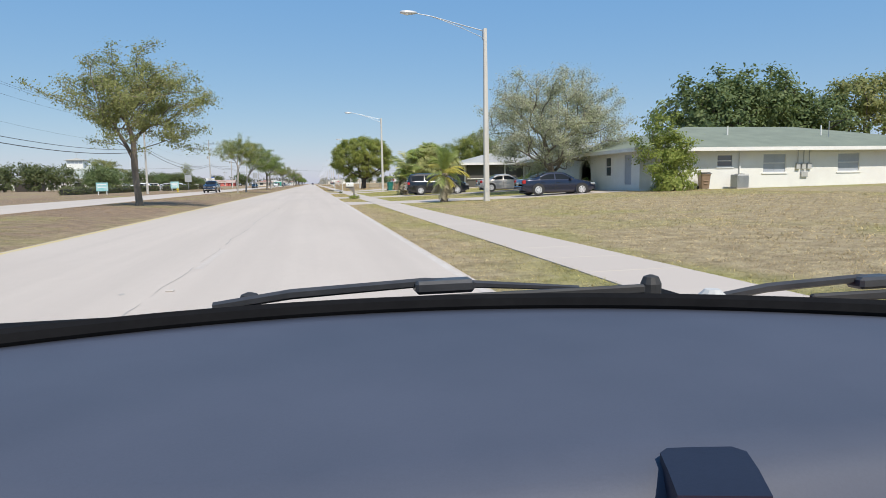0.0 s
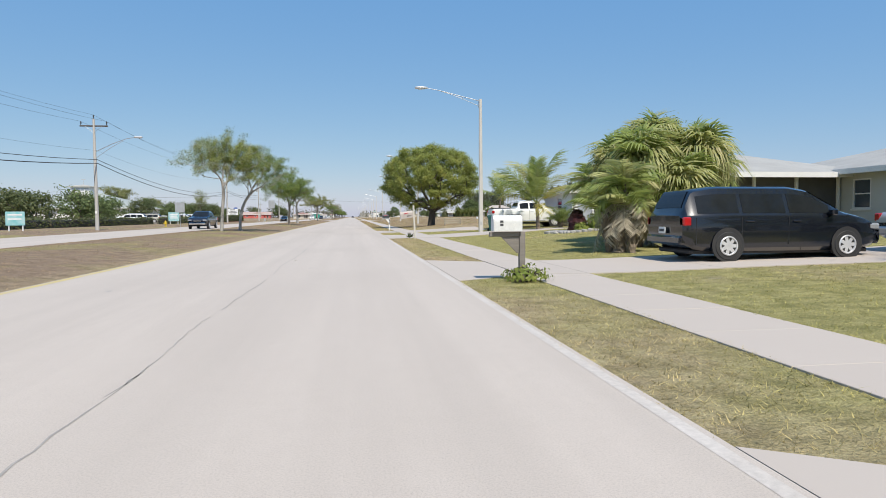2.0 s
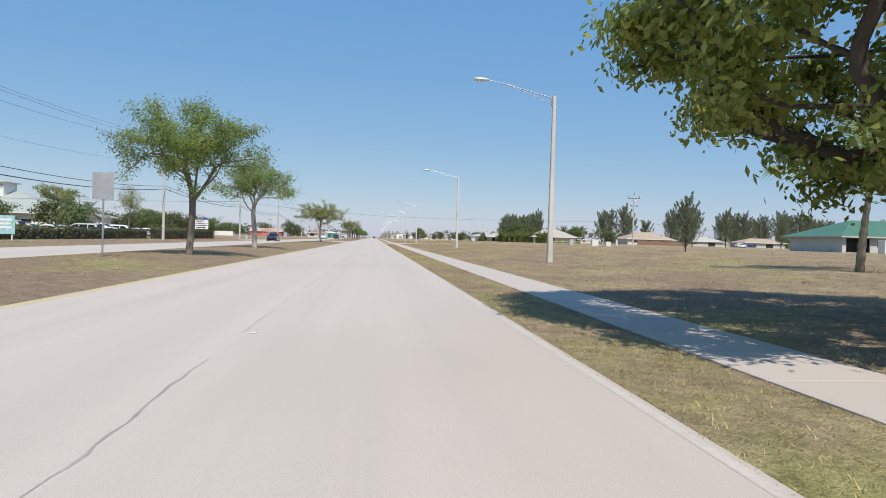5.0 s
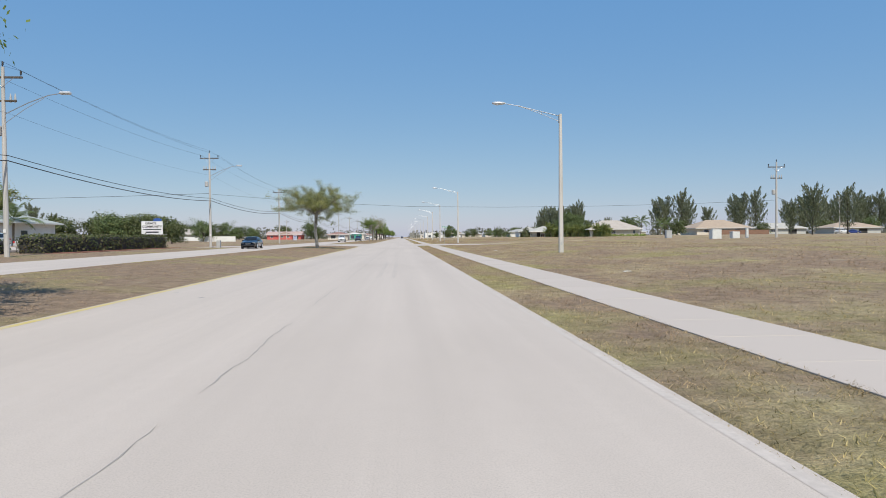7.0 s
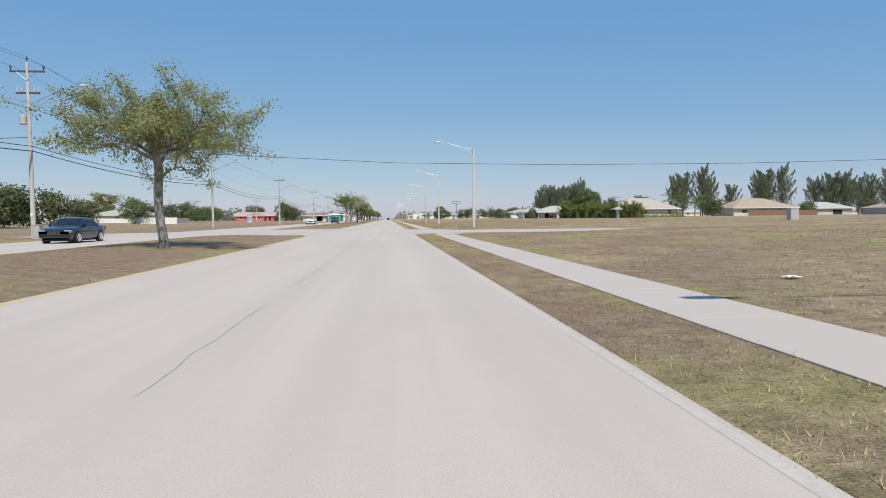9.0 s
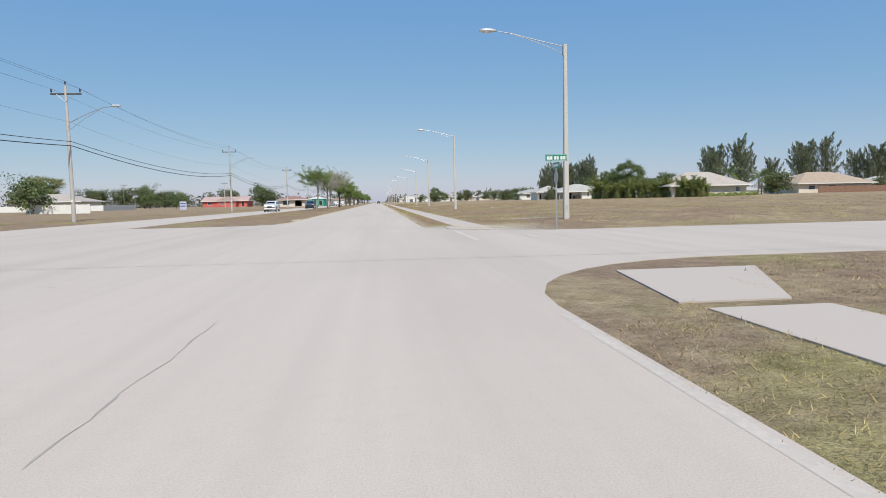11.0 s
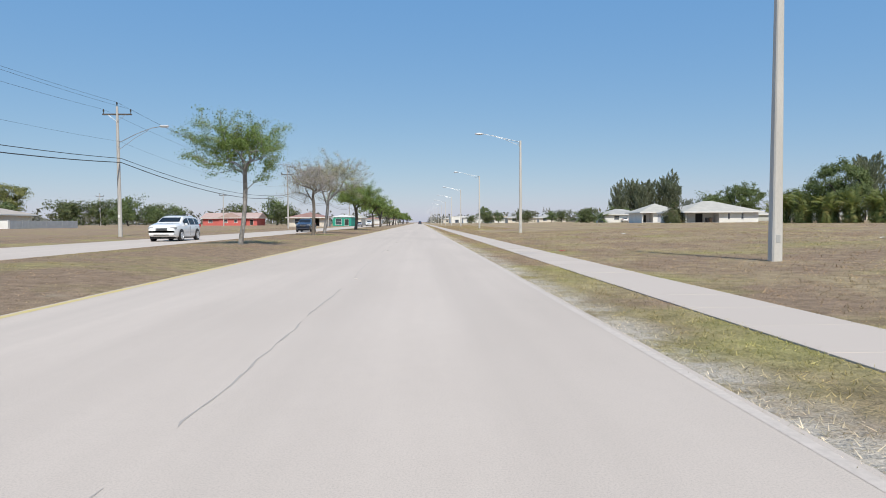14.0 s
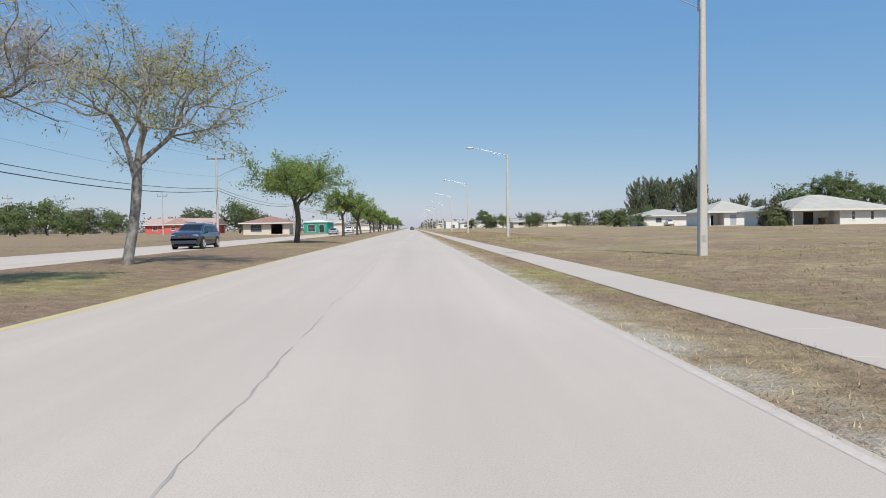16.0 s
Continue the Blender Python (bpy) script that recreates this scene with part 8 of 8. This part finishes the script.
cowl = part("cowl", Shape().box(-0.5, 1.1, 1.02, 1.42, 0.84, 0.925, 0.02), M_RUBBER, own, "black plastic cowl below the wipers")
cowl.matrix_basis = AT


def wiper(x0, x1, y, z):
    ob = part("wiper", Shape().tube([(x0, y, z), (x0 + (x1 - x0) * 0.2, y - 0.02, z + 0.02), (x0 + (x1 - x0) * 0.55, y - 0.05, z + 0.035), (x1, y - 0.03, z + 0.005)], [0.009, 0.010, 0.009, 0.005], 6), M_ARM, own, "dark grey wiper arm with a black blade")
    ob.matrix_basis = AT
    bl = Shape().box(x0 + (x1 - x0) * 0.3, x1 + 0.12, y - 0.085, y - 0.07, z - 0.005, z + 0.014, 0.004)
    part("blade", bl, M_BLACK, ob)
    part("joint", Shape().box(x0 + (x1 - x0) * 0.52, x0 + (x1 - x0) * 0.68, y - 0.075, y - 0.03, z + 0.015, z + 0.04, 0.006), M_ARM, ob)
    part("foot", Shape().lathe([(0.03, 0.915), (0.03, 0.95), (0.015, 0.965)], 10, at=(x0, y, 0)), M_GREYTRIM, ob)
    return ob


wiper(0.07, 0.78, 1.22, 0.968)
wiper(1.05, 1.6, 1.14, 0.945)
for x, y in ((0.13, 1.27), (0.97, 1.24)):
    nz = part("washer_nozzle", Shape().lathe([(0.022, 0.91), (0.022, 0.965), (0.016, 0.98), (0.005, 0.984)], 12, at=(x, y, 0)), M_BLACK, own, "black washer nozzle")
    nz.matrix_basis = AT
pad = part("grip_pad", Shape().prism([(0.478, 0.345), (0.535, 0.33), (0.552, 0.365), (0.563, 0.392), (0.558, 0.402), (0.53, 0.408), (0.51, 0.411), (0.501, 0.405), (0.49, 0.375)], "z", 0.96, 0.9925), M_PAD, own, "dark blue grip pad on the dashboard")
pad.matrix_basis = AT

# ---- stone-edged bed on the lawn ----
M_STONE = surface("white_landscape_stone", (0.66, 0.64, 0.60), (0.46, 0.44, 0.41), 0.9, s1=6, s2=30, bump=0.4, dist=0.01, vary=0.3)
bed = tagged(new("planting_bed"), "kidney-shaped planting bed of white stone chips and mulch edged with stones", "planting bed", kind="structure")
rg = random.Random(8)
rim = [(12.3 + (1.7 + 0.2 * math.sin(3 * a)) * math.cos(a), 70.0 + (0.95 + 0.12 * math.sin(2 * a)) * math.sin(a)) for a in [6.283 * i / 34 for i in range(34)]]
top = height(12.3, 70.0)
part("mulch", Shape().prism([(12.3 + (x - 12.3) * 0.97, 70.0 + (y - 70.0) * 0.97) for x, y in rim], "z", top - 0.15, top + 0.03), M_STONE, bed, "white stone chips")
for x, y in rim:
    w, d, h = rg.uniform(0.13, 0.2), rg.uniform(0.1, 0.15), rg.uniform(0.07, 0.14)
    st = part("stone", Shape().box(-w, w, -d, d, -0.06, h, 0.04), M_STONE, bed)
    st.matrix_basis = Matrix.Translation((x, y, height(x, y))) @ pose(0, 0, 0, rg.uniform(-6, 6), rg.uniform(-6, 6), rg.uniform(0, 180))

# ---- driveways and pavement slabs ----
ENDS = [(19.8, 0.02), (19.0, -0.03), (15.0, 0.50), (10.5, 0.1)]
for (y0, y1), (xe, sk) in zip(DRIVES, ENDS):
    drive(y0, y1, xe, 0.9, sk)
path = tagged(new("garden_path"), "narrow pale concrete path over the lawn", "path", kind="structure")
x = 5.2
for k2 in range(8):
    part("slab", draped([[(x + 1.4 * i / 2, 36.2 - 1.4 + 0.25 * q + 0.05 * x) for q in range(3)] for i in range(3)], 0.1, 0.02), M_CONC, path)
    x += 1.415
slab_me = Shape().box(PAVE0, PAVE1, 0.006, 1.494, -0.1, 0.006, 0.004).mesh("slab")
slab_me.materials.append(M_CONC)
y, cast = -21.0, []
while y < 1200:
    in_drive = any(a - 0.02 < y + 1.5 and y < b + 0.02 for a, b in DRIVES)
    if not in_drive and not (220.0 < y + 1.5 and y < 239.0):
        cast.append(y)
    y += 1.5
nrng = np.random.default_rng(4)
for y in cast:
    if y < 420:
        ob = part("slab", slab_me, None, pavement)
        ob.location = (0, y, nrng.uniform(-0.003, 0.003))
rest = Shape()
for y in cast:
    if y >= 420:
        rest.box(PAVE0, PAVE1, y + 0.006, y + 1.494, -0.1, 0.006)
tagged(part("far_slabs", rest, M_CONC, pavement), kind="stuff")
for a, b in DRIVES:
    lo_y = max([q + 1.5 for q in cast if q < a] + [-99])
    hi_y = min([q for q in cast if q > b - 0.5] + [9999])
    for p0, p1 in ((lo_y, a), (b, hi_y)):
        if p1 - p0 > 0.1:
            part("slab", Shape().box(PAVE0, PAVE1, p0 + 0.006, p1 - 0.006, -0.1, 0.006, 0.004), M_CONC, pavement)
part("ramp", Shape().prism([(3.1, 239.4), (4.6, 237.4), (4.85, 237.6), (4.85, 240.6), (3.5, 241.9), (3.1, 241.0)], "z", -0.1, 0.008), M_CONC, pavement, "pale concrete kerb ramp")
part("ramp_edge", Shape().prism([(3.42, 241.45), (4.62, 238.95), (4.84, 239.1), (3.56, 241.65)], "z", -0.1, 0.016), M_YELLOW, pavement, "worn yellow-painted ramp edge")
part("ramp", Shape().prism([(3.5, 219.4), (4.85, 219.4), (6.4, 222.6), (4.0, 222.6)], "z", -0.1, 0.008), M_CONC, pavement)
for k2, (x0, y0, x1, y1) in enumerate([(3.15, 237.1, 3.1, 231.4), (5.1, 233.7, 5.05, 231.9), (6.2, 233.9, 6.4, 232.4)]):
    s = Shape().add([(x0 - 0.09, y0, 0.003), (x0 + 0.09, y0, 0.003), (x1 + 0.09, y1, 0.003), (x1 - 0.09, y1, 0.003)], [(0, 3, 2, 1)])
    tagged(part("stop_line", s, M_WHITELINE), "worn white marking across the side street", "road marking", kind="structure")

# ---- bare dirt at the road's edge ----
M_SAND = surface("pale_dirt", (0.60, 0.54, 0.46), (0.42, 0.355, 0.28), 0.95, s1=2.5, s2=35, bump=0.7, dist=0.015)


def dirt_patch(x, y, rx, ry, seed):
    n = 150
    ring = []
    for i in range(n):
        c, d = math.cos(6.283 * i / n), math.sin(6.283 * i / n)
        at = Vector((x + rx * c, y + ry * d, seed * 2.7))
        w = 0.85 + 0.5 * noise.noise(at * 0.7) + 0.22 * noise.noise(at * 2.9) + 0.1 * noise.noise(at * 9.0)
        ring.append((x + rx * w * c, y + ry * w * d))
    s = Shape().add([(x, y, height(x, y) + 0.012)] + [(p, q, height(p, q) + (0.010 if p > X_EDGE or p < X_YELLOW else 0.016)) for p, q in ring], [(0, i + 1, (i + 1) % n + 1) for i in range(n)])
    return tagged(part("dirt_patch", s.mesh("dirt_patch", False, False), M_SAND), "bare patch of pale gravelly dirt beside the asphalt", "dirt patch", "dirt patches", "structure")


rg = random.Random(31)
dirt_patch(-5.75, 259.0, 0.22, 3.2, 3)
for k2 in range(7):
    dirt_patch(10.8 + rg.uniform(-2.6, 2.6), 248.9 + rg.uniform(-1.0, 1.0), rg.uniform(0.5, 1.1), rg.uniform(0.15, 0.45), 90 + k2)

# ---- grass ----


def free_ground(x, y):
    """Where turf grows: off the roads, pavement, driveways and the side street."""
    ragged = 0.035 + 0.05 * np.sin(y * 2.3) * np.sin(y * 0.71 + 1.0)
    ok = ~((x > PAVE0 + ragged) & (x < PAVE1 - ragged))
    corner = np.clip(6.5 - (np.abs(x) - X_EDGE) * 1.1, 0.6, 6.5)
    ok &= ~((y > S0 - corner) & (y < S1 + corner) & (np.abs(x) < 95))
    ok &= ~((x < -5.5) & (x > -14.1) & (y > 216) & (y < 254.5))
    for (a, b), (xe, sk) in zip(DRIVES, ENDS):
        off = np.maximum(0, x - PAVE1) * sk
        fl = 0.9 * np.clip(1 - (x - X_EDGE) / (PAVE0 - X_EDGE), 0, 1)
        ok &= ~((x > 2) & (x < xe + 0.1) & (y > a - 0.05 + off - fl) & (y < b + 0.05 + off + fl))
    return ok


def grass(name, boxes, material, label, seed):
    """One mass of upright blades; boxes: x0, x1, y0, y1, blades a square metre, height, width."""
    nrng = np.random.default_rng(seed)
    parts = []
    for x0, x1, y0, y1, per, h, w in boxes:
        n = int((x1 - x0) * (y1 - y0) * per)
        x, y = nrng.uniform(x0, x1, n), nrng.uniform(y0, y1, n)
        tuft = nrng.integers(0, max(1, n // 9), n)
        cx, cy = nrng.uniform(x0, x1, n), nrng.uniform(y0, y1, n)
        pull = nrng.random(n) < 0.55
        x = np.where(pull, cx[tuft] + nrng.normal(0, 0.06 + w, n), x)
        y = np.where(pull, cy[tuft] + nrng.normal(0, 0.06 + w, n), y)
        keep = free_ground(x, y) & (x > x0) & (x < x1)
        x, y = x[keep], y[keep]
        z = np.array([height(a, b) for a, b in zip(x, y)]) - 0.005
        a = nrng.uniform(0, 2 * math.pi, len(x))
        hh = 0.8 * h * nrng.uniform(0.3, 1.2, len(x))
        ww = w * nrng.uniform(0.8, 1.6, len(x))
        dx, dy = np.cos(a) * ww / 2, np.sin(a) * ww / 2
        lx, ly = nrng.normal(0, 1.1, len(x)) * hh, nrng.normal(0, 1.1, len(x)) * hh
        parts.append(np.stack([np.stack([x - dx, y - dy, z], 1), np.stack([x + dx, y + dy, z], 1), np.stack([x + lx, y + ly, z + hh], 1)], 1))
    v = np.concatenate(parts).reshape(-1, 3)
    n = len(v) // 3
    me = bpy.data.meshes.new(name)
    me.vertices.add(3 * n)
    me.vertices.foreach_set("co", v.ravel())
    me.loops.add(3 * n)
    me.loops.foreach_set("vertex_index", np.arange(3 * n, dtype=np.int32))
    me.polygons.add(n)
    me.polygons.foreach_set("loop_start", np.arange(0, 3 * n, 3, dtype=np.int32))
    me.update(calc_edges=True)
    me.materials.append(material)
    return tagged(part(name, me, None), label, "grass", kind="stuff")


grass("verge_grass", [(2.07, 2.2, -4, 340, 600, 0.04, 0.009), (3.54, 3.72, -4, 340, 600, 0.05, 0.010), (4.92, 5.1, -4, 340, 600, 0.05, 0.010), (2.13, 3.68, -4, 130, 420, 0.05, 0.009), (2.13, 3.68, 130, 360, 300, 0.055, 0.010), (2.13, 3.68, 360, 520, 40, 0.08, 0.03)], B_TURF, "short olive and straw grass between road and pavement", 1)
grass("lawn_grass", [(4.8, 9, 30, 100, 260, 0.05, 0.010), (9, 20, 38, 92, 90, 0.055, 0.018)], B_TURF, "short green lawn before the houses", 2)
grass("field_grass", [(4.8, 8, -4, 30, 260, 0.055, 0.010), (8, 24, -4, 38, 100, 0.07, 0.016), (4.8, 7.5, 100, 360, 150, 0.055, 0.012), (7.5, 14, 92, 340, 62, 0.06, 0.017), (14, 28, 96, 340, 24, 0.075, 0.024), (28, 60, 120, 400, 4, 0.09, 0.05), (4.8, 14, 360, 460, 24, 0.10, 0.04)], B_TURF, "dry tan field grass in uneven tufts", 3)
grass("field_weeds", [(5.5, 9, 100, 340, 8, 0.09, 0.02), (9, 24, 96, 340, 3, 0.11, 0.03)], B_TURF, "olive weeds among the dry field grass", 5)
grass("median_grass", [(-14.0, -5.58, 0, 216, 66, 0.036, 0.015), (-14.0, -5.58, 254, 400, 66, 0.036, 0.015), (-30, -21.5, 40, 400, 9, 0.07, 0.03)], B_TURF, "short dry brown grass on the median", 4)
